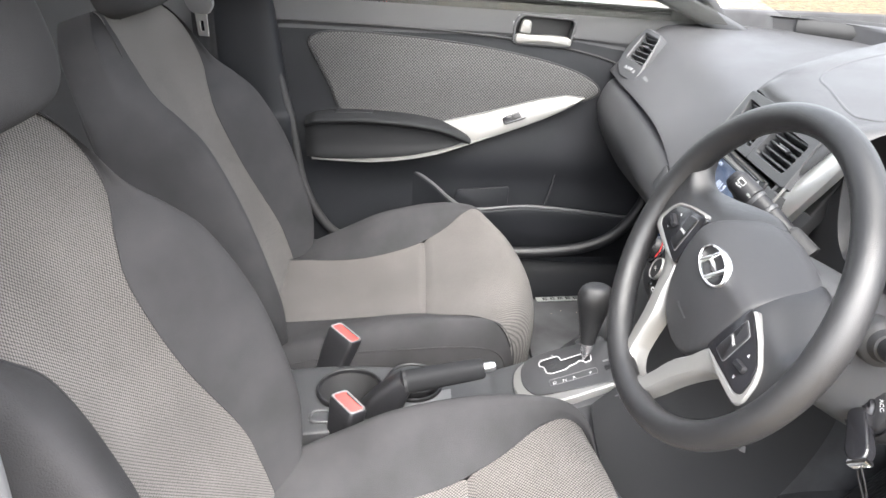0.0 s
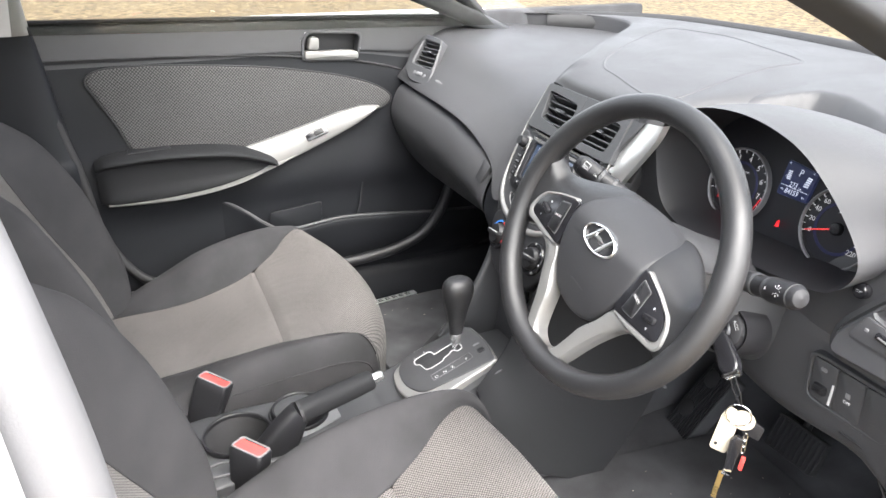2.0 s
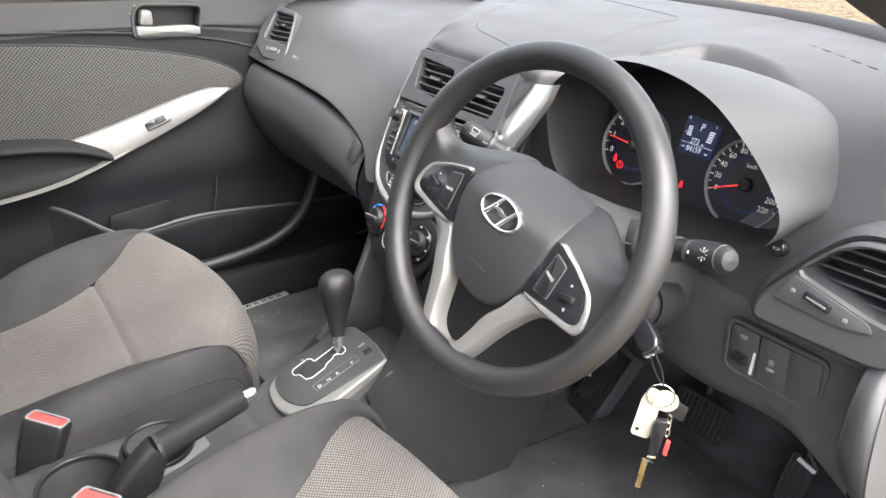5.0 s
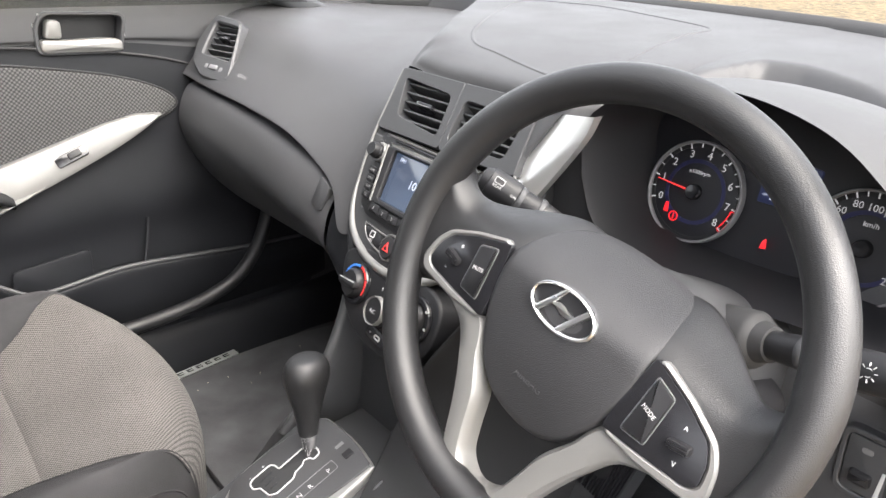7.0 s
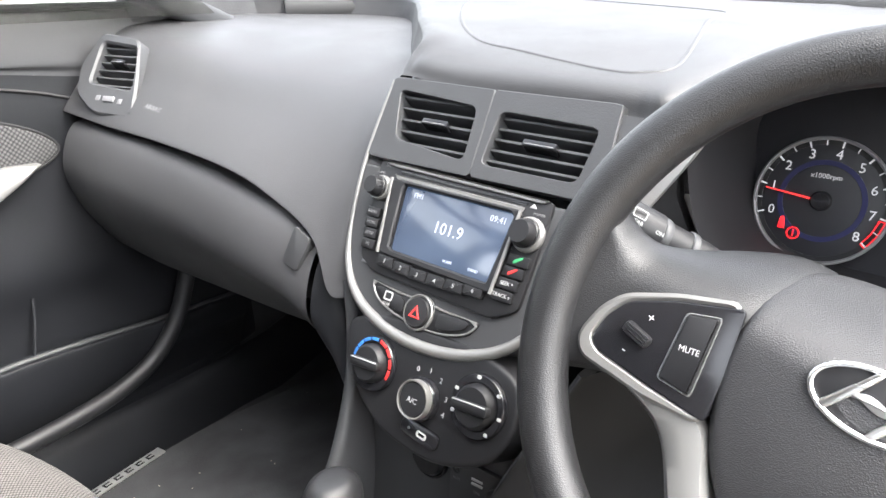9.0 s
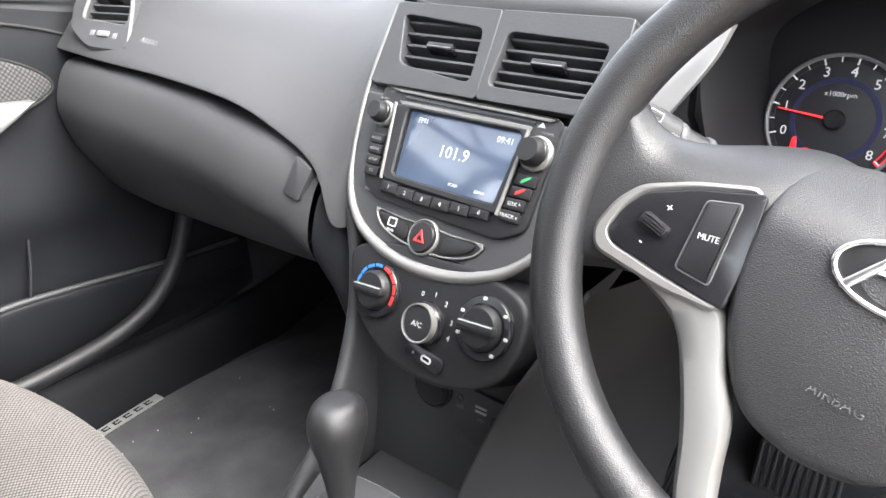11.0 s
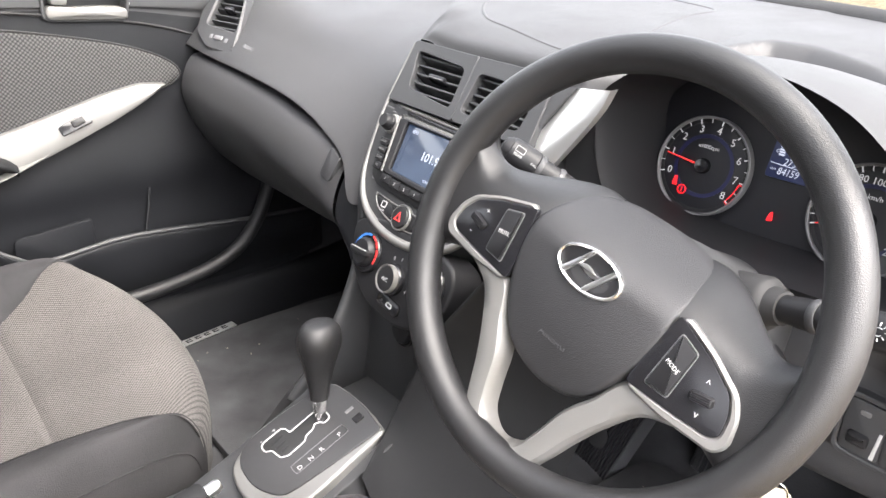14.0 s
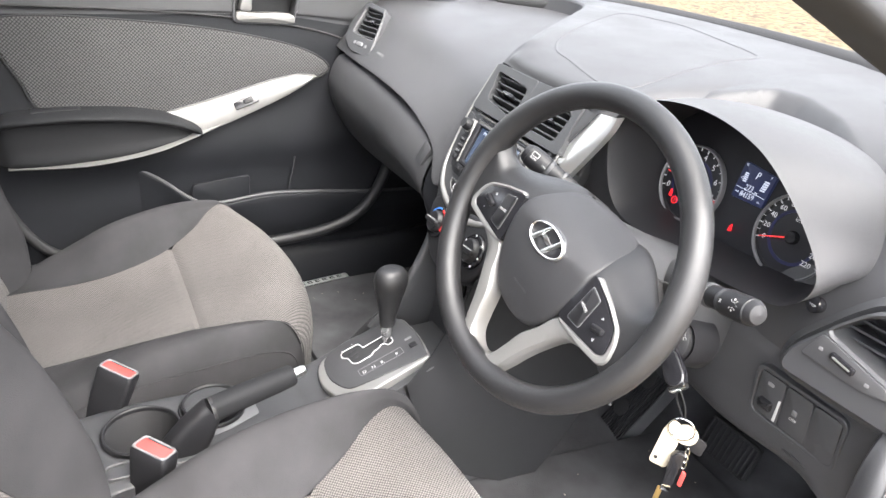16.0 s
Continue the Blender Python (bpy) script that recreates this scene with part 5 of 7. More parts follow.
for s, y in (("P", 0.136), ("R", 0.108), ("N", 0.0915), ("D", 0.0745)):
    part("lettering", words(s, at(G, 0.0310, y, 0.0088, 90), 0.0095, 0.0003), PRINT, gs)
for s, x, y in (("+", -0.047, 0.083), ("-", -0.046, 0.062)):
    part("lettering", words(s, at(G, x, y, 0.0088, 90), 0.009, 0.0003), PRINT, gs)
part("lock_button", prism(rounded(rect(0.011, 0.013), 0.001), at(G, 0.030, 0.167), 0.008, 0.0105, 0.0008), BLACK, gs)
part("lock_bars", prism(rect(0.005, 0.012), at(G, 0.0096, 0.1675), 0.008, 0.0091, 0.0001), PRINT_GREY, gs)
foot = G @ Vector((-0.014, 0.131, 0.0))
lever_top = Vector((-0.015, 0.004, 0.642))
ax = (lever_top - foot).normalized()
L = Matrix.Translation(foot) @ ax.to_track_quat("Z", "Y").to_matrix().to_4x4()
ht = (lever_top - foot).length
part("stem", lathe([(0.0055, -0.01), (0.0055, 0.03), (0.0048, 0.055)], L, 20), CHROME, gs, "chrome lever stem")
part("collar", lathe([(0.0095, ht - 0.128), (0.0105, ht - 0.118), (0.0115, ht - 0.108)], L, 28), CHROME, gs)
kp = catmull([(0.0115, -0.108), (0.0145, -0.085), (0.0205, -0.055), (0.0265, -0.030), (0.0255, -0.012), (0.0165, -0.001), (0.0, 0.001)], 26)
rowsk = []
for r, h in kp:
    r = max(r, 0.0)
    rowsk.append([tuple(L @ Vector((r * 0.92 * math.cos(a), r * 1.12 * math.sin(a), ht + h))) for a in np.linspace(0, 2 * math.pi, 36, endpoint=False)])
part("knob", grid(rowsk, close_u=True, caps=True), LEATHER, gs, "black leather-wrapped knob")
part("knob_seam", tube([L @ Vector((0.92 * 0.66 * r + 0.0, -1.12 * 0.752 * r, ht + h)) for r, h in kp[:20]], 0.0006, 6), BLACK, gs)

# cup holders
def cup(x, y, z, r, d, name, label):
    q = axes((x, y, z), (1, 0, 0), (0, 1, 0))
    t = thing(name, (x, y, z), label, "cup holder", "cup holders in the console")
    part("well", grid([[tuple(q @ Vector((rr_ * math.cos(a), rr_ * math.sin(a), h))) for a in np.linspace(0, 2 * math.pi, 40, endpoint=False)] for rr_, h in ((0.001, -d), (r * 0.86, -d), (r * 0.9, -d + 0.006), (r, 0.0), (r * 1.02, 0.002))], close_u=True), RUBBER, t)
    part("rim", ring(disc(r * 1.08, 60), disc(r * 0.985, 60), q, -0.004, 0.004, 0.0015), BLACK, t)
    return t, q


cup(*cups[0], 0.075, "cup_holder", "empty round black cup holder")
c2, q2 = cup(*cups[1], 0.03, "cup_holder", "round ashtray cup with grey lid in the cup holder")
part("lid", lathe([(0.044, -0.018), (0.045, 0.003), (0.041, 0.006), (0.010, 0.007), (0.0, 0.007)], at(q2, 0, 0, 0.004), 40), PANEL, c2, "dark grey lid")
part("lid_ring", ring(disc(0.0465, 48), disc(0.0415, 48), q2, -0.004, 0.014, 0.002), BLACK, c2)

# parking brake
pb = thing("parking_brake", (0.028, -0.36, 0.43), "black parking brake lever with leather grip and chrome button", "parking brake")
elbow, tip_ = Vector((0.046, -0.306, 0.489)), Vector((0.034, -0.178, 0.511))
arm_rows = []
for p, w, h in (((0.044, -0.372, 0.395), 0.019, 0.034), ((0.045, -0.350, 0.430), 0.0185, 0.031), ((0.046, -0.328, 0.463), 0.0175, 0.026), ((0.046, -0.312, 0.482), 0.0165, 0.021), (tuple(elbow), 0.0165, 0.018)):
    d = (elbow - Vector((0.044, -0.372, 0.395))).normalized() if p[2] < 0.48 else (tip_ - elbow).normalized() * 0.5 + Vector((0, 0.28, 0.4))
    q = axes(p, (1, 0, 0), Vector((1, 0, 0)).cross(d) * -1)
    arm_rows.append([tuple(q @ Vector((x, y, 0))) for x, y in rounded(rect(2 * w, 2 * h), 0.011, 4)])
part("lever", grid(arm_rows, close_u=True, caps=True), BLACK, pb, "black plastic lever sleeve")
gd = (tip_ - elbow).normalized()
gq = axes(tuple(elbow), (1, 0.09, 0), Vector((1, 0.09, 0)).cross(gd) * -1)
glen = (tip_ - elbow).length
gp = [(-0.002, 0.0160, 0.0175), (0.004, 0.0165, 0.0180), (0.03, 0.0165, 0.0180), (0.07, 0.0160, 0.0172), (0.105, 0.0155, 0.0165), (glen - 0.004, 0.0145, 0.0155), (glen, 0.0120, 0.0130)]
flip = 1 if (gq.to_3x3() @ Vector((0, 0, 1))).dot(gd) > 0 else -1
part("grip", grid([[tuple(gq @ Vector((w * math.copysign(abs(math.cos(a)) ** 0.7, math.cos(a)), h * math.copysign(abs(math.sin(a)) ** 0.7, math.sin(a)), flip * along))) for a in np.linspace(0, 2 * math.pi, 28, endpoint=False)] for along, w, h in gp], close_u=True, caps=True), CHEEK, pb, "black textured grip")
part("grip_band", tube([elbow - gd * 0.002, elbow + gd * 0.003], [0.0188, 0.0188], 20), RUBBER, pb)
part("release_button", tube([tip_ - gd * 0.002, tip_ + gd * 0.014, tip_ + gd * 0.019], [0.0080, 0.0080, 0.006], 18), EMBLEM, pb, "chrome release button")
part("trim_plate", prism(rounded([(-0.026, -0.226), (0.002, -0.226), (0.024, -0.275), (0.038, -0.33), (0.026, -0.335), (0.0, -0.285)], 0.004), axes((0, 0, 0.4275), (1, 0, 0), (0, 1, 0)), -0.003, 0.0, 0.001), PALE, con, "pale grey trim plate beside the lever")

# ---- steering wheel ----
W_TILT, W_YAW, W_ROLL = 23.3, 6.0, -15.0
wn_ = Vector((math.sin(radians(W_YAW)) * math.cos(radians(W_TILT)), -math.cos(radians(W_YAW)) * math.cos(radians(W_TILT)), math.sin(radians(W_TILT))))
wu_ = Vector((math.cos(radians(W_YAW)), math.sin(radians(W_YAW)), 0))
W_UP = axes((0.3641, 0.0222, 0.8557), wu_, wn_.cross(wu_))
W = W_UP @ pose(0, 0, 0, 0, 0, W_ROLL)
wheel = thing("steering_wheel", tuple(W.translation), "black leather-grained steering wheel with silver lower spokes", "steering wheel")
rim_rows = []
for i in range(120):
    a = 2 * math.pi * i / 120
    rr, thick = 0.173, 0.0152
    fat = 1.0 + 0.06 * sum(math.exp(-((math.degrees(a) - c + 180) % 360 - 180) ** 2 / 200) for c in (20, 160))
    rim_rows.append([tuple(W @ Vector(((rr + thick * fat * math.cos(b)) * math.cos(a), (rr + thick * fat * math.cos(b)) * math.sin(a), 1.08 * thick * fat * math.sin(b)))) for b in np.linspace(0, 2 * math.pi, 24, endpoint=False)])
part("rim", grid(rim_rows, close_u=True, close_v=True), LEATHER, wheel)


def both(pts):
    return pts + [(-x, y) for x, y in pts[::-1]]


def domed(outline, m, h0, h1, bulge, bevel=0.006, n=5):
    """A cushion-like cover: a rim of height h1 that swells by bulge to its middle."""
    rows = [put_on(m, outline, h0), put_on(m, outline, h1 - bevel)]
    c = np.mean(np.array(outline), 0)
    for k in range(n + 1):
        a = math.pi / 2 * k / n
        rows.append(put_on(m, inset(outline, bevel * (1 - math.cos(a))), h1 - bevel * (1 - math.sin(a))))
    o = np.array(inset(outline, bevel))
    for f in (0.85, 0.65, 0.4, 0.18, 0.03):
        rows.append(put_on(m, [tuple(q) for q in c + (o - c) * f], h1 + bulge * (1 - f * f)))
    return grid(rows, close_u=True, caps=True)


# hub cover: nearly flat round the emblem, falling away to its upper edge
def hub_height(x, y):
    return 0.0125 - 1.2 * x * x - (0.07 * (1 - math.cos(min(y / 0.056, 1.1) * math.pi / 2)) if y > 0 else 2.0 * y * y)


cov = np.array(catmull(both([(0.0, 0.056), (0.035, 0.054), (0.058, 0.047), (0.067, 0.034), (0.071, 0.005), (0.068, -0.032), (0.056, -0.066), (0.036, -0.092), (0.012, -0.101)])[1:], 96, True))
cov_rows = [put_on(W, [tuple(p) for p in cov], -0.065)]
for f, sink in ((1.0, 0.010), (0.992, 0.0045), (0.972, 0.0012), (0.945, 0.0), (0.9, 0.0), (0.84, 0.0), (0.76, 0.0), (0.66, 0.0), (0.54, 0.0), (0.4, 0.0), (0.24, 0.0), (0.08, 0.0)):
    cov_rows.append([tuple(W @ Vector((x * f, y * f, hub_height(x * f, y * f) - sink))) for x, y in cov])
part("airbag_cover", grid(cov_rows, close_u=True, caps=True), COVER, wheel, "grained dark grey airbag cover")
LT = W @ pose(0.0, -0.062, hub_height(0, -0.062) + 0.0001, -13, 0, 0)
part("lettering", words("AIRBAG", LT, 0.0080, 0.0003), COVER, wheel, "embossed lettering")
part("airbag_mark", tube([at(LT, 0.002, 0.017) @ Vector((0.0055 * math.cos(a), 0.0045 * math.sin(a), 0.0006)) for a in np.linspace(-0.4, 3.6, 16)], 0.0005, 6), COVER, wheel)
# emblem: chrome oval with a slanted crossbar figure
E_ = at(W, -0.002, 0.001, -0.0205)
part("emblem_oval", ring(disc(0.0308, 72, ry=0.0172), disc(0.0281, 72, ry=0.0146), E_, 0.026, 0.0355, 0.0011), EMBLEM, wheel, "chrome oval emblem ring")
part("emblem_back", prism(disc(0.0285, 48, ry=0.015), E_, 0.026, 0.0326, 0.0004), BLACK, wheel)
leg = [tuple(p) for p in catmull([(-0.0185, -0.0108), (-0.0150, -0.0125), (-0.0085, -0.0035), (-0.003, 0.005), (0.002, 0.0142), (-0.0015, 0.0147), (-0.0075, 0.006), (-0.0130, -0.002)], 40, True)]
for turn in (0, 180):
    part("emblem_leg", prism(leg, E_ @ pose(0.0075 * (1 if turn else -1) * 0.55, 0, 0, 0, 0, turn), 0.030, 0.0352, 0.001), EMBLEM, wheel, "chrome slanted leg")
bar = [tuple(p) for p in catmull([(-0.0125, -0.0005), (-0.006, 0.0032), (0.0, 0.0030), (0.006, 0.0008), (0.0125, 0.0005), (0.006, -0.0032), (0.0, -0.0030), (-0.006, -0.0008)], 32, True)]
part("emblem_bar", prism(bar, E_, 0.030, 0.0347, 0.0008), EMBLEM, wheel, "chrome curved bar")
# upper spokes, with the switch pods let into them
P_ = at(W, 0, 0, -0.0085)
for sx in (-1, 1):
    sp_rows = []
    for x, v1, h1, vs, v0, hm in ((0.046, 0.052, -0.062, 0.010, -0.036, -0.006), (0.060, 0.053, -0.060, 0.012, -0.040, -0.001), (0.075, 0.050, -0.056, 0.012, -0.044, 0.0), (0.095, 0.042, -0.048, 0.008, -0.048, 0.0005), (0.118, 0.031, -0.036, 0.003, -0.054, 0.0005), (0.138, 0.026, -0.022, -0.002, -0.060, 0.001), (0.156, 0.036, -0.011, 0.010, -0.068, 0.003), (0.170, 0.062, -0.006, 0.03, -0.076, 0.004)):
        m_ = (v0 + vs) / 2
        sp_rows.append([tuple(W @ Vector((sx * x, v, h))) for v, h in ((v1 - 0.004, h1 - 0.014), (v1, h1), ((v1 + vs) / 2 + 0.003, (h1 + hm) / 2 + 0.006), (vs, hm), (m_, hm), (v0 + 0.009, hm - 0.003), (v0 + 0.001, -0.014), (v0, -0.022))])
    part("upper_spoke", grid(lofted(sp_rows, 40, 36)), LEATHER, wheel)
    # silver switch frame
    f_o = rounded([(sx * 0.0755, 0.0175), (sx * 0.108, 0.0065), (sx * 0.134, -0.0065), (sx * 0.1435, -0.020), (sx * 0.1485, -0.040), (sx * 0.142, -0.0505), (sx * 0.10, -0.054), (sx * 0.067, -0.052), (sx * 0.069, -0.02)], 0.006, 5)
    f_i = rounded([(sx * 0.0765, 0.0130), (sx * 0.106, 0.0025), (sx * 0.129, -0.0095), (sx * 0.1365, -0.022), (sx * 0.1395, -0.0375), (sx * 0.133, -0.0425), (sx * 0.10, -0.046), (sx * 0.0700, -0.0475), (sx * 0.0720, -0.02)], 0.004)
    part("switch_frame", ring(f_o, f_i, P_, -0.012, 0.0135, 0.002), SILVER, wheel, "silver switch frame")
    p_o = rounded([(sx * 0.0720, 0.0150), (sx * 0.106, 0.0025), (sx * 0.129, -0.0095), (sx * 0.1365, -0.022), (sx * 0.1395, -0.0375), (sx * 0.133, -0.0425), (sx * 0.10, -0.046), (sx * 0.0650, -0.0490), (sx * 0.0665, -0.02)], 0.004)
    pod = part("switch_pod", prism(p_o, P_, -0.004, 0.0139, 0.001), GLOSS, wheel)
    bo = rounded([(sx * 0.0800, 0.0060), (sx * 0.0985, 0.0000), (sx * 0.0975, -0.0400), (sx * 0.0765, -0.0410)], 0.003)
    part("button_seat", prism(bo, P_, 0.0130, 0.0143, 0.0004), BLACK, pod)
    part("button", prism(inset(bo, 0.0012), P_, 0.013, 0.0160, 0.0014), BLACK, pod)
    part("button_line", ring(inset(bo, 0.0002), inset(bo, 0.0009), P_, 0.013, 0.0146, 0.0002), PRINT_GREY, pod)
    part("lettering", words("MUTE" if sx < 0 else "MODE", at(P_, sx * 0.088, -0.018, 0.0162, -15 if sx > 0 else 10), 0.0049, 0.0003, squeeze=0.9), PRINT, pod)
    rk = at(P_, sx * 0.1165, -0.0235, 0, 14 * sx)
    part("rocker", prism(rounded(rect(0.0175, 0.0075), 0.003), rk, 0.012, 0.0190, 0.003), BLACK, pod)
    for k in range(4):
        part("rocker_rib", prism(rect(0.014, 0.0006), at(rk, 0, -0.0024 + 0.0016 * k), 0.0184, 0.0194, 0.0002), GLOSS, pod)
    for s, dy in ((("+", 0.0115), ("-", -0.0115)) if sx < 0 else (("^", 0.0115), ("v", -0.0115))):
        part("lettering", words(s, at(rk, 0, dy, 0.0141), 0.0075, 0.0003), PRINT, pod)
# lower silver spoke: one U-shaped blade with a hole
blade_o = catmull([(-0.141, -0.046), (-0.112, -0.055), (-0.086, -0.068), (-0.068, -0.095), (-0.055, -0.122), (-0.044, -0.150), (-0.030, -0.175), (0.0, -0.187), (0.030, -0.175), (0.044, -0.150), (0.055, -0.122), (0.068, -0.095), (0.086, -0.068), (0.112, -0.055), (0.141, -0.046)], 100)
blade_i = catmull([(-0.130, -0.040), (-0.095, -0.043), (-0.064, -0.050), (-0.050, -0.078), (-0.036, -0.102), (-0.028, -0.130), (-0.019, -0.152), (0.0, -0.162), (0.019, -0.152), (0.028, -0.130), (0.036, -0.102), (0.050, -0.078), (0.064, -0.050), (0.095, -0.043), (0.130, -0.040)], 100)
bl_rows = []
for a, b in zip(blade_o, blade_i):
    row = []
    for f, h in ((0.0, -0.014), (0.0, -0.002), (0.04, 0.005), (0.15, 0.0085), (0.5, 0.0105), (0.85, 0.009), (0.96, 0.005), (1.0, -0.002), (1.0, -0.014)):
        q = a + (b - a) * f
        row.append(tuple(P_ @ Vector((q[0], q[1], h))))
    bl_rows.append(row)
part("lower_spoke", grid(bl_rows), SILVER, wheel, "satin silver lower spoke")
part("hub_back", prism(disc(0.058, 40, 0, -0.012), W, -0.075, -0.03, 0.01), BLACK, wheel)

# ---- steering column with stalks ----
colm = thing("steering_column", (0.345, 0.15, 0.76), "dark grey steering column shroud", "steering column")
rws = []
for d, a, bt_, up in ((0.05, 0.048, 0.040, -0.002), (0.062, 0.062, 0.052, -0.004), (0.10, 0.070, 0.058, -0.008), (0.17, 0.074, 0.062, -0.016), (0.26, 0.078, 0.068, -0.022), (0.34, 0.08, 0.07, -0.022)):
    rws.append([tuple(W_UP @ Vector((a * math.copysign(abs(math.cos(t)) ** 0.75, math.cos(t)), up + bt_ * math.copysign(abs(math.sin(t)) ** 0.75, math.sin(t)) * (1.25 if math.sin(t) < 0 else 1.0), -d))) for t in np.linspace(0, 2 * math.pi, 40, endpoint=False)])
full = [[tuple(p) for p in catmull(rr_ + [rr_[0]], 81)][:-1] for rr_ in rws]
fine = [[None] * 80 for _ in range(24)]
for j in range(80):
    col = catmull([r[j] for r in full], 24)
    for i in range(24):
        fine[i][j] = tuple(col[i])
part("shroud", grid(fine, close_u=True, caps=True), PANEL, colm)
part("shroud_seam", tube([W_UP @ Vector((0.079, 0.01, -d)) for d in (0.07, 0.15, 0.25)], 0.0012, 6), RUBBER, colm)


def stalk(a, b, tip, name, label, boot):
    a, b = Vector(a), Vector(b)
    d = (b - a).normalized()
    t = thing(name, tuple(a), label, "stalk", "steering column stalks")
    n_ = (b - a).length
    q = Matrix.Translation(a) @ d.to_track_quat("Z", "Y").to_matrix().to_4x4()
    part("boot", lathe([(boot, -0.03), (boot, 0.002), (boot * 0.9, 0.006), (boot * 0.72, 0.009), (boot * 0.6, 0.02)], q, 28), RUBBER, t)
    part("arm", lathe([(0.0095, 0.0), (0.0115, n_ * 0.15), (0.0128, n_ * 0.3), (0.0128, n_ * 0.64)], q, 28), BLACK, t)
    part("band", lathe([(0.0135, n_ * 0.38), (0.0143, n_ * 0.39), (0.0143, n_ * 0.43), (0.0135, n_ * 0.44)], q, 28), PANEL, t)
    part("collar", lathe([(0.0135, n_ * 0.60), (0.0142, n_ * 0.62), (0.0142, n_ * 0.65), (0.0135, n_ * 0.66)], q, 28), PANEL, t)
    part("grip", lathe([(0.0132, n_ * 0.655), (0.0150, n_ * 0.67), (0.0152, n_ * 0.85), (0.0146, n_ * 0.97), (0.010, n_)], q, 28), BLACK, t)
    part("end_cap", lathe([(0.0138, n_ * 0.94), (0.0132, n_), (0.010, n_ + 0.005), (0, n_ + 0.007)], q, 28), tip, t)
    return t, q, n_


s1, qa, la = stalk((0.255, 0.150, 0.850), (0.185, 0.099, 0.898), BLACK, "wiper_stalk", "black wiper stalk with white markings", 0.014)
s2, qb, lb = stalk((0.435, 0.165, 0.815), (0.553, 0.135, 0.848), BLACK, "light_stalk", "black light stalk with white lamp marks and rounded end", 0.024)


def on_stalk(q, along, text, size, t, toward):
    p = q @ Vector((0, 0, along))
    d = (q.to_3x3() @ Vector((0, 0, 1))).normalized()
    f = (Vector(toward) - p)
    f = (f - d * f.dot(d)).normalized()
    u = d if d.x > 0 else -d
    m = axes(tuple(p + f * 0.0153), u, f.cross(u))
    part("lettering", words(text, m, size, 0.0004), PRINT, t)
    return m


eye_mid = (0.75, -0.42, 1.12)
on_stalk(qa, la * 0.70, "ON", 0.004, s1, eye_mid)
on_stalk(qa, la * 0.52, "INT", 0.004, s1, (0.5, -0.3, 0.9))
mr = on_stalk(qa, la * 0.88, "REAR", 0.004, s1, eye_mid)
part("window_mark", ring(rounded(rect(0.010, 0.006), 0.001), rounded(rect(0.0088, 0.0048), 0.0007), at(mr, 0.0, 0.0058, -0.0012), 0.0, 0.0014, 0.0001), PRINT, s1)
for i, a in enumerate(np.linspace(0, 2 * math.pi, 8, endpoint=False)):
    p = qb @ Vector((0, 0, lb * 0.86))
    d = (qb.to_3x3() @ Vector((0, 0, 1))).normalized()
    f = Vector(eye_mid) - p
    f = (f - d * f.dot(d)).normalized()
    m = axes(tuple(p + f * 0.0137), d, f.cross(d))
    part("lamp_ray", prism(rect(0.0026, 0.0006), m @ pose(0.0056 * math.cos(a), 0.0056 * math.sin(a), 0, 0, 0, math.degrees(a)), 0.0, 0.0012, 0.0001), PRINT, s2)
part("lamp_mark", ring(disc(0.0034, 20), disc(0.0026, 20), m, 0.0, 0.0012, 0.0001), PRINT, s2)
on_stalk(qb, lb * 0.70, "x", 0.008, s2, eye_mid)

# ---- ignition lock, key and key ring ----
I_ = axes((0.414, 0.190, 0.722), (1, 0.16, 0), (0, 0.33, 0.94))
ign = thing("ignition_lock", tuple(I_.translation), "round black ignition lock with white lettering", "ignition lock")
part("housing", lathe([(0.034, -0.06), (0.034, -0.010), (0.032, 0.0), (0.030, -0.002), (0.029, -0.004), (0.026, 0.004), (0.018, 0.008), (0, 0.008)], I_, 44), BLACK, ign)
part("barrel_ring", lathe([(0.0155, 0.006), (0.0155, 0.011), (0.013, 0.013), (0.011, 0.012)], I_, 36), GLOSS, ign)
for s, a in (("LOCK", 95), ("ACC", 40), ("PUSH", 190)):
    part("lettering", words(s, at(I_, 0.0215 * math.cos(radians(a)), 0.0215 * math.sin(radians(a)), 0.0075, a - 90), 0.0065, 0.0004), PRINT, ign)
kb = I_ @ Vector((0, 0, 0.014))
ky = thing("car_key", tuple(kb), "black folding car key with chrome edge in the ignition", "key")
ke = kb + Vector((0.064, -0.024, -0.040))
kd = (ke - kb).normalized()
kq = axes(tuple(kb + kd * 0.024), kd, Vector((0.4, 0.5, 0.7)))
part("blade", prism(rect(0.03, 0.008, -0.022, 0), kq, -0.001, 0.001, 0.0003), CHROME, ky)
part("fob", prism(rounded([(-0.020, -0.010), (0.030, -0.014), (0.042, -0.006), (0.042, 0.008), (0.03, 0.014), (-0.02, 0.010)], 0.008), kq, -0.0065, 0.0065, 0.004, 3), GLOSS, ky)
part("chrome_end", prism(rounded(rect(0.006, 0.022, 0.041, 0), 0.002), kq, -0.006, 0.006, 0.002), CHROME, ky, "chrome end loop")
end = kb + kd * 0.066
kr = thing("key_ring", (0.472, 0.172, 0.64), "bunch of keys and tags on a cord", "keys")
rg = Vector((0.478, 0.172, 0.640))
for off in (-0.004, 0.004):
    part("cord", tube(catmull([end + Vector((off, 0, 0)), (end + rg) / 2 + Vector((off * 1.6, 0, 0.004)), rg + Vector((off * 0.4, 0, 0.008))], 14), 0.0011, 8), BLACK, kr)
tow = Vector((0.55, -0.70, 0.0)).normalized()
rt = tow.cross(Vector((0, 0, -1))).normalized()
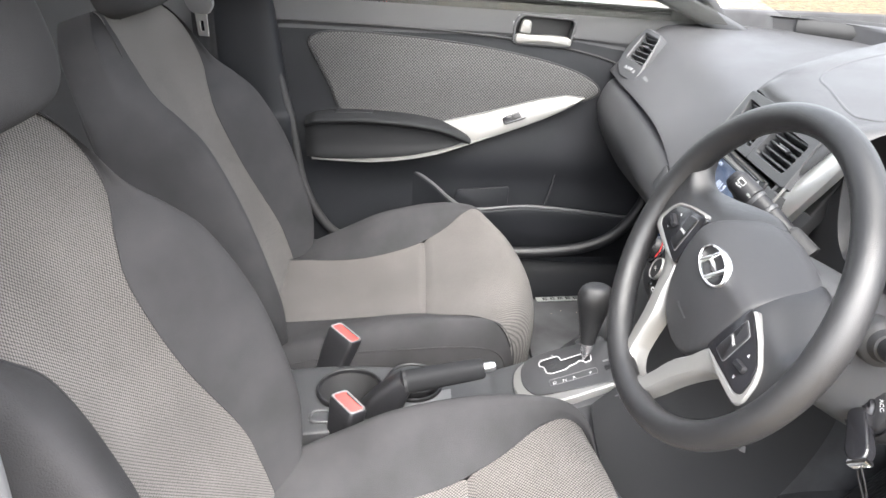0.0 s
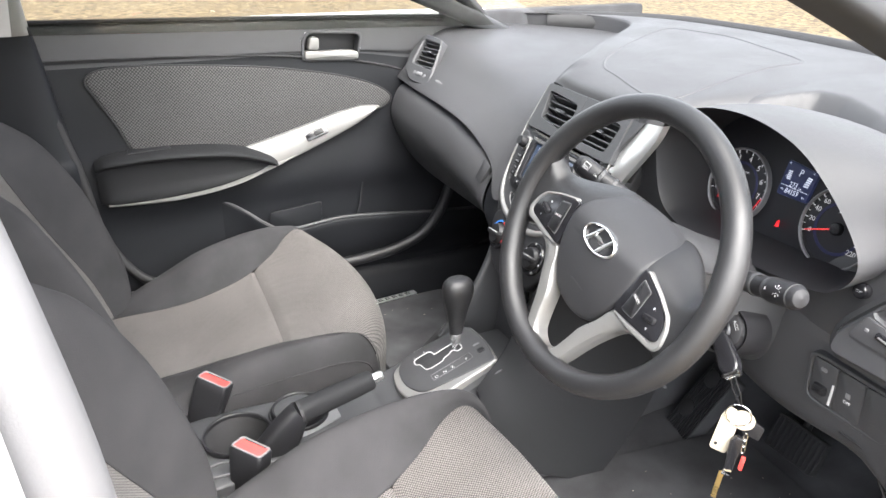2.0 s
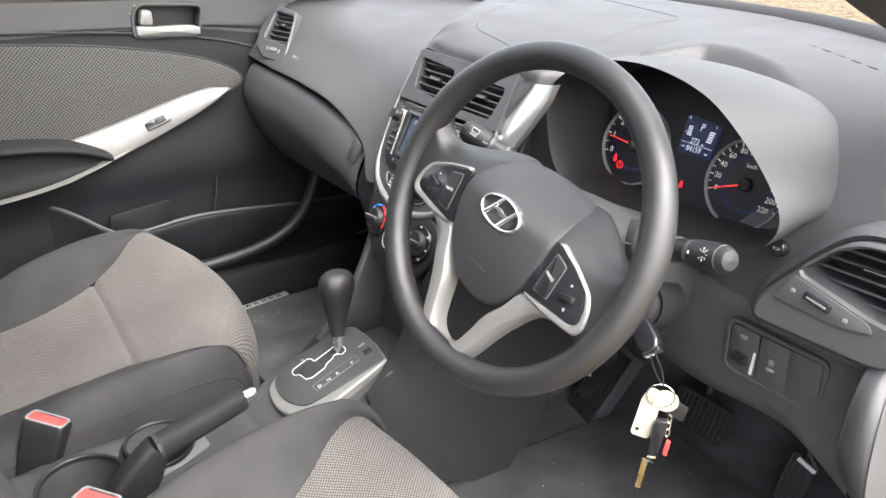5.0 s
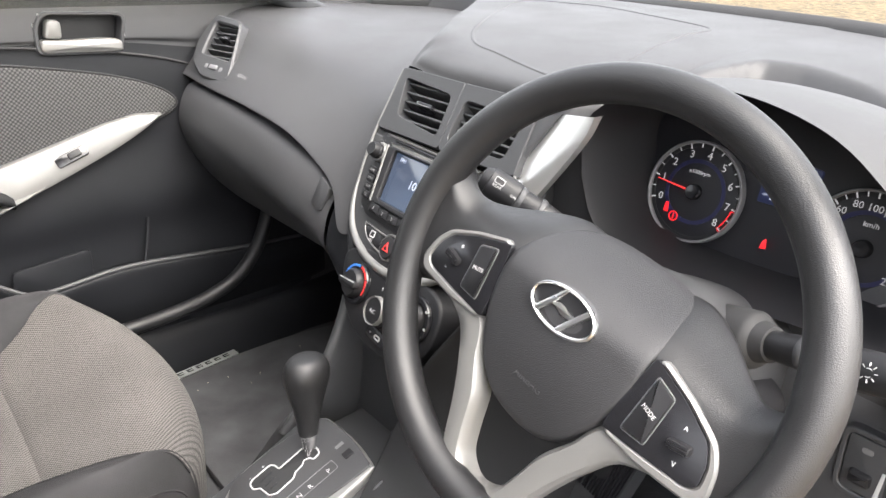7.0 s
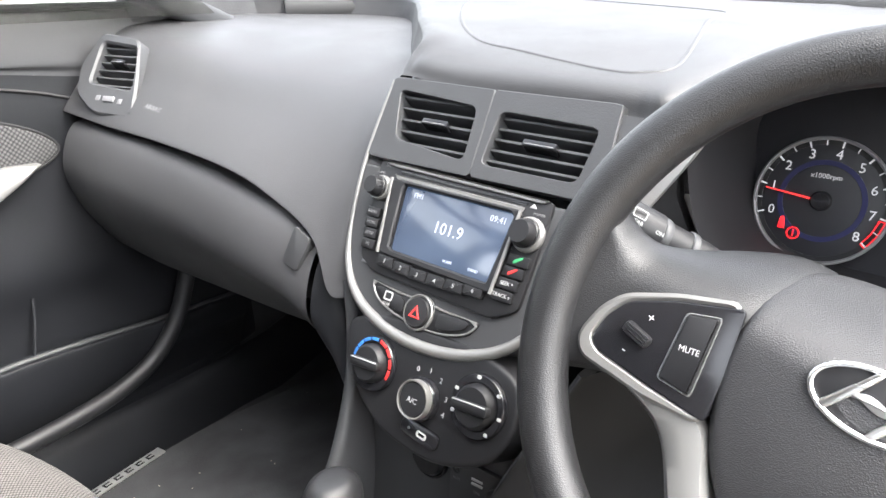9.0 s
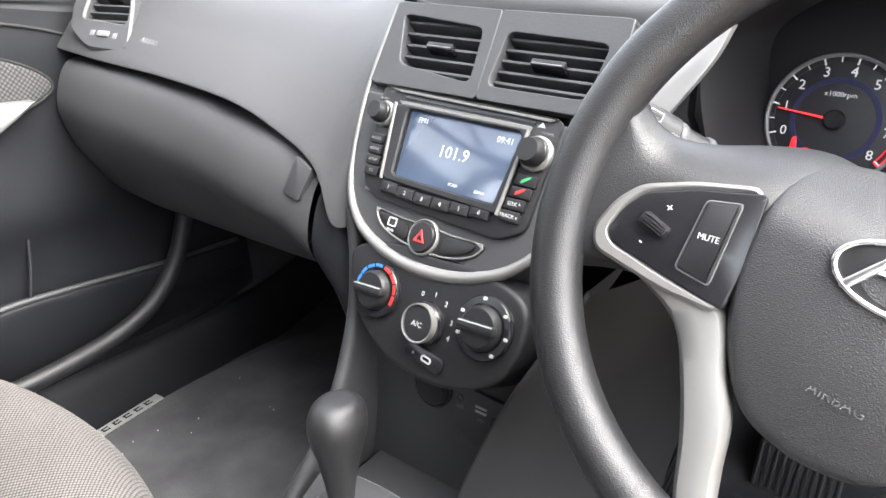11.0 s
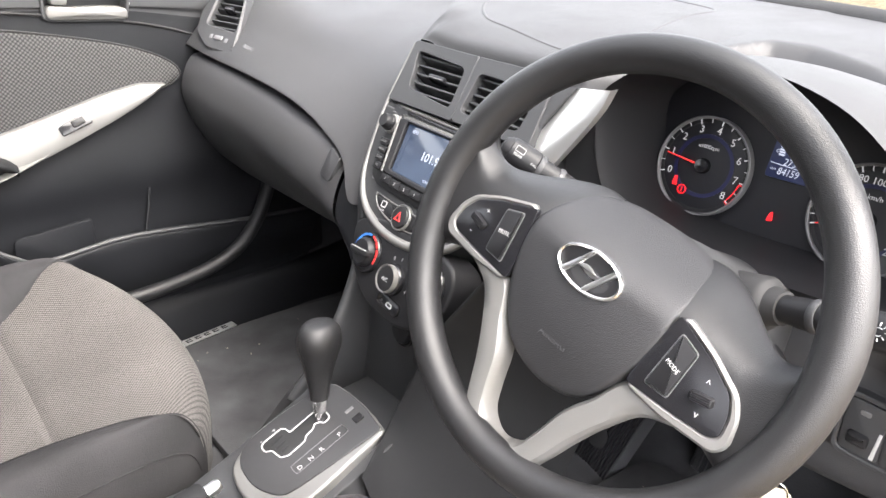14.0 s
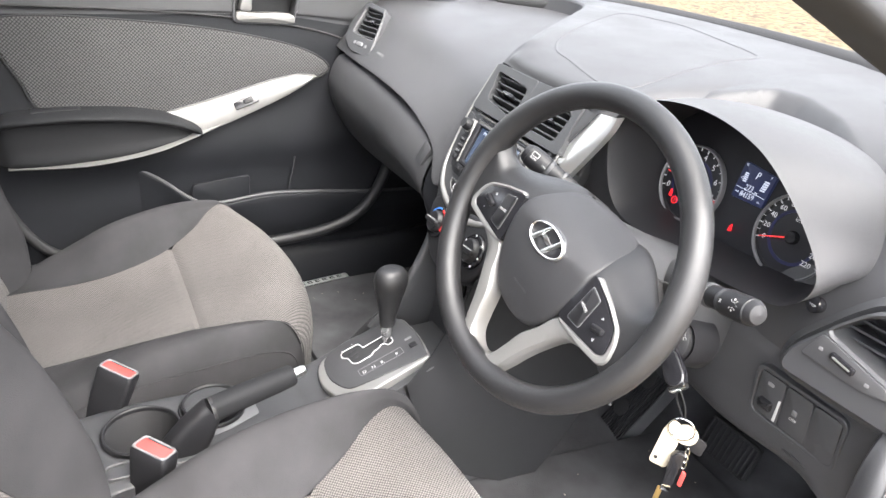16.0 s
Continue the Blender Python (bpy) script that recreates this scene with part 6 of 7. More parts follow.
Q = axes(tuple(rg), rt, (0, 0, 1)) @ Matrix.Diagonal((1.12, 1.12, 1, 1))
part("split_ring", tube([Q @ Vector((0.014 * math.cos(a), -0.006 + 0.014 * math.sin(a), 0.0)) for a in np.linspace(0, 2 * math.pi, 30, endpoint=False)], 0.0012, 8, True), CHROME, kr)
part("cream_tag", prism(rounded([(-0.026, -0.062), (-0.006, -0.066), (0.004, -0.006), (-0.010, 0.002), (-0.018, -0.012)], 0.005), Q, -0.004, -0.0025, 0.0004), TAG, kr, "cream plastic tag")
part("tag_hole", lathe([(0.0022, -0.0026), (0.0022, -0.0018), (0, -0.0018)], at(Q, -0.019, -0.054), 14), BLACK, kr)
part("round_tag", prism(disc(0.013, 30), at(Q, 0.006, -0.012), -0.002, 0.0, 0.0005), TAG, kr)
part("dark_tag", prism(rounded([(0.006, -0.03), (0.026, -0.036), (0.030, -0.018), (0.014, -0.010)], 0.003), Q, -0.006, -0.003, 0.0006), BLACK, kr)
part("small_fob", prism(rounded([(-0.005, -0.082), (0.006, -0.080), (0.012, -0.034), (0.002, -0.032), (-0.004, -0.04)], 0.004), Q, 0.0, 0.008, 0.0025), GLOSS, kr, "small black folding key")
part("fob_tip", prism(rounded([(-0.007, -0.090), (0.004, -0.089), (0.005, -0.080), (-0.005, -0.081)], 0.002), Q, 0.001, 0.007, 0.001), CHROME, kr)
part("brass_key", prism(rounded([(-0.013, -0.128), (-0.007, -0.129), (-0.003, -0.088), (-0.009, -0.087)], 0.0015), Q, 0.003, 0.0045, 0.0003), BRASS, kr, "worn brass key blade")
part("red_charm", prism(rounded([(0.010, -0.076), (0.015, -0.078), (0.017, -0.058), (0.012, -0.056)], 0.002), Q, 0.004, 0.007, 0.0008), RED, kr)
for k in range(3):
    part("chain_link", tube([Q @ Vector((0.012 + 0.0022 * math.cos(a), -0.030 - 0.0085 * k + 0.0055 * math.sin(a), 0.005)) for a in np.linspace(0, 2 * math.pi, 14, endpoint=False)], 0.0008, 6, True), CHROME, kr)

# ---- front seats ----
def seat(cx, dy, dz, dip, o_y, recline, bow, tall, label):
    """A bucket seat: cushion and reclined back, each with a pale insert between dark bolsters."""
    s = thing("front_seat", (cx, -0.30 + dy, 0.27), label, "car seat", "front seats")

    def cushion_row(y, lift, wide, ins, edge, low):
        edge, low, lift = edge + dz, low + dz, lift + dz - dip
        room = wide - 0.03 - ins
        half_ = [(wide + 0.004, 0.30), (wide + 0.008, 0.36), (wide + 0.002, low), (wide - 0.022, edge), (ins + room * 0.6, edge - 0.008), (ins + room * 0.2, lift + (edge - lift) * 0.35), (ins, lift + 0.006)]
        inner = [(ins, lift + 0.006), (ins * 0.55, lift - 0.002), (0.0, lift - 0.004)]
        front = lambda x: -bow * abs(x / 0.26) ** 2.2
        k = max(0.0, (y + 0.30) / 0.27)
        put = lambda x, z, sx: (cx + sx * x, y + dy + front(x) * k, z - 0.12 * sx * x * (z - 0.3) / 0.2)
        return half_, inner, put

    spec = [  # y, insert height, half width, insert half width, bolster height, side shoulder
        (-0.62, 0.425, 0.220, 0.128, 0.428, 0.39),
        (-0.55, 0.430, 0.230, 0.125, 0.435, 0.40),
        (-0.46, 0.435, 0.240, 0.120, 0.468, 0.43),
        (-0.38, 0.446, 0.245, 0.122, 0.500, 0.45),
        (-0.29, 0.466, 0.247, 0.138, 0.520, 0.46),
        (-0.21, 0.490, 0.247, 0.168, 0.527, 0.465),
        (-0.15, 0.511, 0.245, 0.196, 0.528, 0.465),
        (-0.10, 0.516, 0.240, 0.212, 0.524, 0.46),
        (-0.065, 0.502, 0.234, 0.214, 0.506, 0.45),
        (-0.042, 0.466, 0.228, 0.212, 0.468, 0.43),
        (-0.032, 0.415, 0.224, 0.208, 0.416, 0.39),
        (-0.036, 0.33, 0.222, 0.206, 0.331, 0.32),
    ]
    lefts, rights, ins_rows = [], [], []
    for row in spec:
        half_, inner, put = cushion_row(*row)
        lefts.append([put(x, z, -1) for x, z in half_])
        rights.append([put(x, z, 1) for x, z in half_])
        ins_rows.append([put(x, z, -1) for x, z in inner] + [put(x, z, 1) for x, z in inner[::-1][1:]])
    for rws, nm in ((lefts, "cushion_bolster"), (rights, "cushion_bolster")):
        part(nm, grid(lofted(rws, 40, 60)), BOLSTER, s)
    whole = lofted(ins_rows, 33, 91)
    cut = 35
    def tucked(rows_, a_end, b_end):
        out = [list(r) for r in rows_]
        for flag, idx in ((a_end, 0), (b_end, -1)):
            if flag:
                out[idx] = [(p[0], p[1], p[2] - 0.007) for p in out[idx]]
        return out
    part("cushion_rear_insert", grid(tucked(whole[:cut + 1], False, True)), INSERT, s, "light grey woven insert")
    part("cushion_front_insert", grid(tucked(whole[cut:], True, False)), INSERT, s, "light grey woven insert")
    seam = lambda rws, j: tube([Vector(r[j]) + Vector((0, 0, 0.0004)) for r in rws[:78]], 0.0013, 6)
    part("seam", seam(whole, 0), BOLSTER, s)
    part("seam", seam(whole, -1), BOLSTER, s)
    for sx, rws in ((-1, lefts), (1, rights)):
        fine_ = lofted(rws, 40, 60)
        part("piping", tube([Vector(r[14]) + Vector((sx * 0.0005, 0, 0.001)) for r in fine_[:54]], 0.0016, 6), BOLSTER, s)
    # under-seat base
    part("base", box(axes((cx, -0.30 + dy, 0.27), (1, 0, 0), (0, 1, 0)), 0.40, 0.40, 0.06, 0.01), RUBBER, s)
    part("side_skirt", prism(rounded([(-0.22, -0.04), (0.20, -0.04), (0.20, 0.04), (-0.16, 0.05), (-0.22, 0.02)], 0.02), axes((cx + 0.256, -0.33 + dy, 0.325), (0, 1, 0), (0, 0, 1)), -0.012, 0.006, 0.005), PANEL, s)
    part("side_skirt", prism(rounded([(-0.22, -0.04), (0.20, -0.04), (0.20, 0.04), (-0.16, 0.05), (-0.22, 0.02)], 0.02), axes((cx - 0.256, -0.33 + dy, 0.325), (0, 1, 0), (0, 0, 1)), -0.006, 0.012, 0.005), PANEL, s)

    # backrest: along the recline
    rec = radians(recline)
    o = Vector((cx, o_y, 0.40))
    up_, fw = Vector((0, -math.sin(rec), math.cos(rec))), Vector((0, math.cos(rec), math.sin(rec)))
    bspec = [  # along, half width, insert half width, insert forward, bolster forward
        (0.0, 0.215, 0.150, 0.012, 0.05),
        (0.06, 0.238, 0.148, 0.018, 0.075),
        (0.13, 0.250, 0.145, 0.020, 0.09),
        (0.27, 0.252, 0.100, 0.015, 0.095),
        (0.385, 0.240, 0.098, 0.008, 0.08),
        (0.44, 0.230, 0.130, 0.004, 0.056),
        (0.49, 0.218, 0.176, 0.000, 0.026),
        (0.55, 0.204, 0.178, -0.004, 0.010),
        (0.60, 0.180, 0.158, -0.014, -0.006),
        (0.635, 0.140, 0.120, -0.040, -0.034),
        (0.63, 0.130, 0.110, -0.085, -0.082),
    ]
    L_, R_, N_ = [], [], []
    for a, w, iw, f, bf in bspec:
        a *= tall
        half_ = [(w - 0.05, -0.105), (w - 0.005, -0.09), (w + 0.003, -0.03), (w - 0.006, bf - 0.025), (w - 0.03, bf), (iw + 0.35 * (w - 0.03 - iw), f + (bf - f) * 0.5), (iw, f + 0.005)]
        inner = [(iw, f + 0.005), (iw * 0.5, f - 0.002), (0.0, f - 0.004)]
        put = lambda x, d, sx: tuple(o + up_ * a + fw * d + Vector((sx * x, 0, 0)))
        L_.append([put(x, d, -1) for x, d in half_])
        R_.append([put(x, d, 1) for x, d in half_])
        N_.append([put(x, d, -1) for x, d in inner] + [put(x, d, 1) for x, d in inner[::-1][1:]])
    for rws in (L_, R_):
        part("back_bolster", grid(lofted(rws, 40, 50)), BOLSTER, s)
    full_ = lofted(N_, 33, 70)
    part("back_lower_insert", grid(full_[:33]), INSERT_BACK, s, "light grey woven insert")
    part("back_upper_insert", grid(full_[32:]), INSERT_BACK, s, "light grey woven insert")
    part("back_panel", prism(rounded([(-0.19, 0.0), (0.19, 0.0), (0.21, 0.30), (0.20, 0.50), (0.14, 0.61), (-0.14, 0.61), (-0.20, 0.50), (-0.21, 0.30)], 0.04), axes(tuple(o), (1, 0, 0), up_), 0.085, 0.11, 0.008), BOLSTER, s)
    for k in (0, -1):
        part("seam", tube([Vector(r[k]) + fw * 0.001 for r in full_[:58]], 0.0013, 6), BOLSTER, s)
    # head restraint on two posts
    hc = o + up_ * (0.695 * tall) + fw * (0.01 if tall > 1 else 0.035)
    for sx in (-1, 1):
        part("post", tube([o + up_ * 0.58 + fw * -0.05 + Vector((sx * 0.06, 0, 0)), hc + Vector((sx * 0.06, 0, 0))], 0.006, 12), CHROME, s, "chrome head restraint post")
    rows_ = []
    for k in range(17):
        ph = -math.pi / 2 + math.pi * k / 16
        ch = math.copysign(abs(math.sin(ph)) ** 0.7, math.sin(ph))
        w = abs(math.cos(ph)) ** 0.45
        rows_.append([tuple(hc + up_ * (0.088 * ch) + Vector((0.13 * w * math.copysign(abs(math.cos(t)) ** 0.6, math.cos(t)) * (1 - 0.12 * ch), 0, 0)) + fw * (0.052 * w * math.copysign(abs(math.sin(t)) ** 0.7, math.sin(t)) + 0.012 * ch)) for t in np.linspace(0, 2 * math.pi, 32, endpoint=False)])
    part("headrest", grid(rows_, close_u=True, caps=True), BOLSTER, s, "dark cloth headrest")
    return s


ps = seat(-0.365, 0.0, 0.0, 0.0, -0.58, 20, 0.115, 1.04, "grey cloth passenger seat with light woven insert")
seat(0.365, 0.055, -0.02, 0.022, -0.505, 21, 0.055, 1.0, "grey cloth driver seat with light woven insert")


part("slide_handle", tube(catmull([(-0.262, -0.085, 0.384), (-0.243, -0.075, 0.374), (-0.240, -0.075, 0.345), (-0.275, -0.08, 0.315), (-0.33, -0.09, 0.305)], 20), 0.0045, 10), GLOSS, ps, "black bent slide handle")
part("recliner_cover", prism(rounded([(-0.045, -0.012), (0.04, -0.02), (0.045, -0.004), (-0.04, 0.014)], 0.006), axes((-0.622, -0.60, 0.412), (0, 1, -0.2), (0, 0.2, 1)), -0.006, 0.006, 0.003), PALE, ps, "pale grey hinge cover")

# seat belt buckles
def buckle(x, y, z, lean, turn, label):
    m = Matrix.Translation((x, y, z)) @ Matrix.Rotation(radians(lean), 4, 'X') @ Matrix.Rotation(radians(turn), 4, 'Z') @ Matrix.Diagonal((1.12, 1.2, 1.0, 1.0))
    b = thing("belt_buckle", (x, y, z), label, "seat belt buckle", "seat belt buckles")
    rows_ = []
    for h, w, d in ((-0.19, 0.016, 0.007), (-0.12, 0.021, 0.010), (-0.08, 0.024, 0.012), (-0.02, 0.0265, 0.0135), (-0.004, 0.027, 0.014), (0.0, 0.0255, 0.0125)):
        rows_.append([tuple(m @ Vector((px, py, h))) for px, py in rounded(rect(2 * w, 2 * d), 0.006, 4)])
    part("housing", grid(rows_, close_u=True, caps=True), BLACK, b)
    part("rim", ring(rounded(rect(0.050, 0.025), 0.006), rounded(rect(0.045, 0.020), 0.005), m, -0.003, 0.0020, 0.0008), PALE, b)
    part("release", prism(rounded(rect(0.044, 0.019), 0.004), m, -0.002, 0.0012, 0.001), RED, b, "red release button")
    part("slot", prism(rounded(rect(0.036, 0.0025), 0.001), at(m, 0, 0.0085), 0.0005, 0.0014, 0.0002), RUBBER, b)
    return b


buckle(-0.118, -0.416, 0.480, -20, 52, "black seat belt buckle with red release beside the passenger seat")
buckle(0.092, -0.394, 0.481, -8, 40, "black seat belt buckle with red release beside the driver seat")

# passenger belt on the middle post
bl = thing("seat_belt", (-0.66, -0.70, 0.36), "black passenger seat belt hanging down the middle post", "seat belt")
bp_ = catmull([(-0.645, -0.765, 1.16), (-0.632, -0.765, 1.0), (-0.632, -0.755, 0.80), (-0.640, -0.70, 0.55), (-0.655, -0.64, 0.36)], 26)
part("webbing", join(grid([[(x, y - 0.024, z) for x, y, z in bp_], [(x + 0.002, y, z) for x, y, z in bp_], [(x, y + 0.024, z) for x, y, z in bp_]]), grid([[(x - 0.0015, y - 0.024, z) for x, y, z in bp_], [(x - 0.0015, y + 0.024, z) for x, y, z in bp_]])), BELT, bl)
tg = axes((-0.620, -0.765, 0.978), (0.35, 0.94, 0.0), (0.1, 0, 1))
part("tongue_head", prism(rounded([(-0.020, -0.014), (0.020, -0.014), (0.034, 0.004), (0.034, 0.020), (-0.034, 0.020), (-0.034, 0.004)], 0.006), tg, -0.004, 0.005, 0.002), PALE, bl, "pale grey tongue grip")
part("tongue", ring(rounded([(-0.013, -0.062), (0.013, -0.062), (0.015, -0.008), (-0.015, -0.008)], 0.003), rounded(rect(0.009, 0.022, 0, -0.040), 0.002), tg, -0.001, 0.0015, 0.0004), BRIGHT_SILVER, bl, "chrome belt tongue")

# ---- passenger door ----
D = axes((-0.71, 0, 0), (0, 1, 0), (0, 0, 1))
door = tagged(thing("door_1", (-0.74, -0.15, 0.36), "closed passenger door with dark trim, cloth insert and silver pull", "car door"), kind="structure")
# inner skin: columns along y of (x, z) from sill to glass
cols = []
for y, zt, zl in ((-0.66, 1.020, 0.46), (-0.60, 1.019, 0.40), (-0.50, 1.017, 0.36), (-0.30, 1.013, 0.335), (0.0, 1.006, 0.33), (0.20, 0.999, 0.335), (0.34, 0.994, 0.35), (0.44, 0.992, 0.37)):
    rear = max(0.0, (-0.50 - y) / 0.16)
    bl_ = 1 - min(1, rear)
    cols.append([(-0.735, y, zt), (-0.722, y, zt - 0.012), (-0.716, y, zt - 0.07), (-0.722, y, 0.93 - 0.06 * max(0, y) * 2), (-0.716, y, 0.86), (-0.712, y, 0.74), (-0.712 + 0.012 * bl_, y, 0.64), (-0.716 + 0.006 * bl_, y, 0.57), (-0.718 + 0.008 * bl_, y, 0.50), (-0.715 + 0.012 * bl_, y, zl + 0.02), (-0.73, y, zl)])
skin = lofted(cols, 181, 200)
bz = rounded([(-0.078, 0.912), (0.060, 0.906), (0.074, 0.974), (-0.060, 0.982), (-0.076, 0.962)], 0.014)
bi = rounded([(-0.072, 0.917), (0.055, 0.911), (0.067, 0.969), (-0.056, 0.976), (-0.070, 0.958)], 0.012)
part("upper_trim", cut(grid([r[:56] for r in skin]), D, inset(bz, 0.002)), PANEL, door, "dark grey upper trim")
# lower skin in the darkened plastic, standing in for shade below the trim
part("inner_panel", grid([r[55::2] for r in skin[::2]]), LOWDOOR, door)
part("outer_skin", box(axes((-0.79, -0.12, 0.66), (0, 1, 0), (0, 0, 1)), 1.14, 0.70, 0.035, 0.01, -0.02), WHITE_PAINT, door, "white painted outer skin")
part("belt_line", tube(catmull([(-0.7165, y, z) for y, z in ((-0.645, 0.946), (-0.37, 0.941), (-0.15, 0.930), (0.014, 0.912), (0.12, 0.893), (0.20, 0.868))], 30), 0.0022, 8), RUBBER, door)
part("glass_seal", tube([(-0.728, -0.66, 1.0225), (-0.728, -0.3, 1.0155), (-0.728, 0.05, 1.0065), (-0.728, 0.40, 0.995)], 0.006, 8), RUBBER, door)
# cloth insert
cloth = [tuple(p) for p in catmull([(-0.548, 0.900), (-0.520, 0.921), (-0.44, 0.926), (-0.30, 0.918), (-0.14, 0.902), (0.012, 0.874), (0.10, 0.845), (0.140, 0.814), (0.120, 0.792), (0.05, 0.772), (-0.06, 0.742), (-0.22, 0.712), (-0.38, 0.715), (-0.470, 0.740), (-0.50, 0.80), (-0.53, 0.86)], 90, True)]
part("cloth_insert", domed(cloth, D, -0.012, 0.003, 0.005, 0.006), DOOR_CLOTH, door, "grey dotted cloth insert")
part("cloth_groove", tube([D @ Vector((x, y, 0.000)) for x, y in inset(cloth, -0.001)], 0.0022, 6, True), RUBBER, door)
# armrest
arm_rows = []
for y, zt, zb, d in ((-0.56, 0.722, 0.628, 0.028), (-0.53, 0.735, 0.628, 0.05), (-0.45, 0.742, 0.630, 0.06), (-0.38, 0.742, 0.635, 0.064), (-0.30, 0.736, 0.644, 0.062), (-0.23, 0.722, 0.660, 0.055), (-0.18, 0.702, 0.676, 0.045), (-0.163, 0.690, 0.684, 0.038)):
    arm_rows.append([(-0.72, y, zt + 0.004), (-0.714 + d * 0.45, y, zt + 0.003), (-0.711 + d * 0.85, y, zt), (-0.707 + d, y, zt - 0.005), (-0.707 + d, y, zt - 0.012), (-0.711 + d * 0.9, y, zt - 0.017), (-0.714 + d * 0.74, y, zt - 0.022), (-0.714 + d * 0.74, y, (zt + zb) / 2 - 0.012), (-0.716 + d * 0.80, y, zb + 0.004), (-0.72, y, zb)])
part("armrest", grid(lofted(arm_rows, 70, 40)), CHEEK, door, "black moulded armrest with a thin lip")
part("armrest_back_step", prism(rounded([(-0.49, 0.745), (-0.40, 0.748), (-0.385, 0.735), (-0.50, 0.728)], 0.006), D, 0.0, 0.03, 0.004), BLACK, door)
# silver pull: thin strip that widens towards the front
lower = catmull([(-0.548, 0.626), (-0.42, 0.630), (-0.29, 0.645), (-0.15, 0.683), (-0.005, 0.737), (0.07, 0.772), (0.106, 0.796)], 40)


def pull_row(y, zt, dep):
    zb = float(np.interp(y, lower[:, 0], lower[:, 1]))
    zt = zb + 0.009 if zt is None else zt
    return catmull([(-0.715, y, zb - 0.001), (-0.71 + dep * 0.8, y, zb), (-0.71 + dep, y, zb + min(0.004, (zt - zb) * 0.4)), (-0.71 + dep * 0.92, y, (zb + zt) / 2), (-0.71 + dep * 0.6, y, zt - 0.001), (-0.718, y, zt)], 20)


part("silver_strip", grid([pull_row(y, None, float(np.interp(y, [-0.545, -0.4, -0.25, -0.17, -0.11], [0.035, 0.064, 0.062, 0.044, 0.030]))) for y in np.linspace(-0.545, -0.11, 40)]), SILVER, door, "thin satin silver strip")
part("silver_pull", grid([pull_row(y, float(np.interp(y, [-0.26, -0.22, -0.145, -0.002, 0.06, 0.105], [0.716, 0.7265, 0.7465, 0.787, 0.799, 0.7965])), float(np.interp(y, [-0.26, -0.2, -0.15, -0.1, 0.105], [0.012, 0.024, 0.031, 0.03, 0.02]))) for y in np.linspace(-0.26, 0.105, 44)]), SILVER, door, "satin silver pull strip")
wm = axes((-0.6835, -0.062, 0.745), (0.05, 0.93, 0.36), (-0.55, -0.3, 0.8))
ws_ = part("window_switch", prism(rounded(rect(0.055, 0.019), 0.004), wm, -0.004, 0.004, 0.001), GLOSS, door, "black window switch")
part("switch_rocker", prism(rounded(rect(0.022, 0.012), 0.003), at(wm, 0.006, 0.0), 0.003, 0.009, 0.002), BLACK, ws_)
# door handle in its bowl
part("handle_bezel", ring(bz, bi, at(D, 0, 0, -0.006), -0.006, 0.003, 0.0015, -0.03), PANEL, door)
part("handle_bowl", prism(bi, at(D, 0, 0, -0.006), -0.034, -0.028, 0.001), BLACK, door)
part("handle_lever", domed([tuple(p) for p in catmull([(-0.068, 0.917), (-0.03, 0.914), (0.050, 0.911), (0.060, 0.918), (0.054, 0.930), (0.02, 0.934), (-0.03, 0.934), (-0.066, 0.936)], 40, True)], at(D, 0, 0, -0.006), -0.01, 0.008, 0.004, 0.004), SILVER, door, "satin silver release lever")
part("lock_knob", prism(rounded([(-0.063, 0.938), (-0.036, 0.937), (-0.035, 0.966), (-0.056, 0.968)], 0.007), at(D, 0, 0, -0.006), -0.012, 0.008, 0.004), SILVER, door, "satin lock knob")
# map pocket: a curved wall in front of a dark recess
pk = []
for y, zt, d in ((-0.30, 0.600, 0.001), (-0.25, 0.568, 0.012), (-0.20, 0.530, 0.032), (-0.15, 0.510, 0.040), (-0.02, 0.522, 0.042), (0.10, 0.515, 0.042), (0.24, 0.500, 0.038), (0.40, 0.49, 0.035)):
    pk.append([(-0.712, y, zt + 0.002), (-0.712 + d * 0.86, y, zt - 0.002), (-0.708 + d, y, zt - 0.006), (-0.710 + d, y, zt - 0.04), (-0.712 + d * 0.8, y, 0.43), (-0.715, y, 0.345)])
pk2 = lofted(pk, 30, 44)
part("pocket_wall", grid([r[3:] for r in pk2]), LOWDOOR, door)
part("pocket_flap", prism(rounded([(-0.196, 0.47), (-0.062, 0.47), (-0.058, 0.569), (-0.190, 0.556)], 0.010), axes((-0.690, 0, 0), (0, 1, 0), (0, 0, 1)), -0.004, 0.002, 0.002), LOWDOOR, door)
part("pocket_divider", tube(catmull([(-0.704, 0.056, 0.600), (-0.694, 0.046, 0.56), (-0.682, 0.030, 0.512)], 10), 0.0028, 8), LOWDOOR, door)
# paler plastic than the wall: a highlight along the lip put into colour
part("pocket_lip", tube([Vector(r[5]) for r in pk2], 0.0042, 10), PANEL, door)
# side glass with its frame
gl = part("window_glass", prism([(-0.66, 1.01), (0.40, 0.985), (0.20, 1.16), (0.0, 1.33), (-0.62, 1.37)], axes((-0.735, 0, 0), (-0.0, 1, 0), (0.08, 0, 1)), -0.002, 0.002, 0.0005), CLEAR, door, "clear side window")
gl.visible_shadow = False
for pth_, r in (([(-0.725, -0.665, 1.0), (-0.70, -0.655, 1.2), (-0.665, -0.63, 1.38)], 0.016), ([(-0.725, 0.40, 0.99), (-0.70, 0.22, 1.16), (-0.67, 0.02, 1.335), (-0.655, -0.3, 1.39), (-0.66, -0.63, 1.385)], 0.02)):
    part("window_frame", tube(catmull(pth_, 20), r, 10), RUBBER, door)
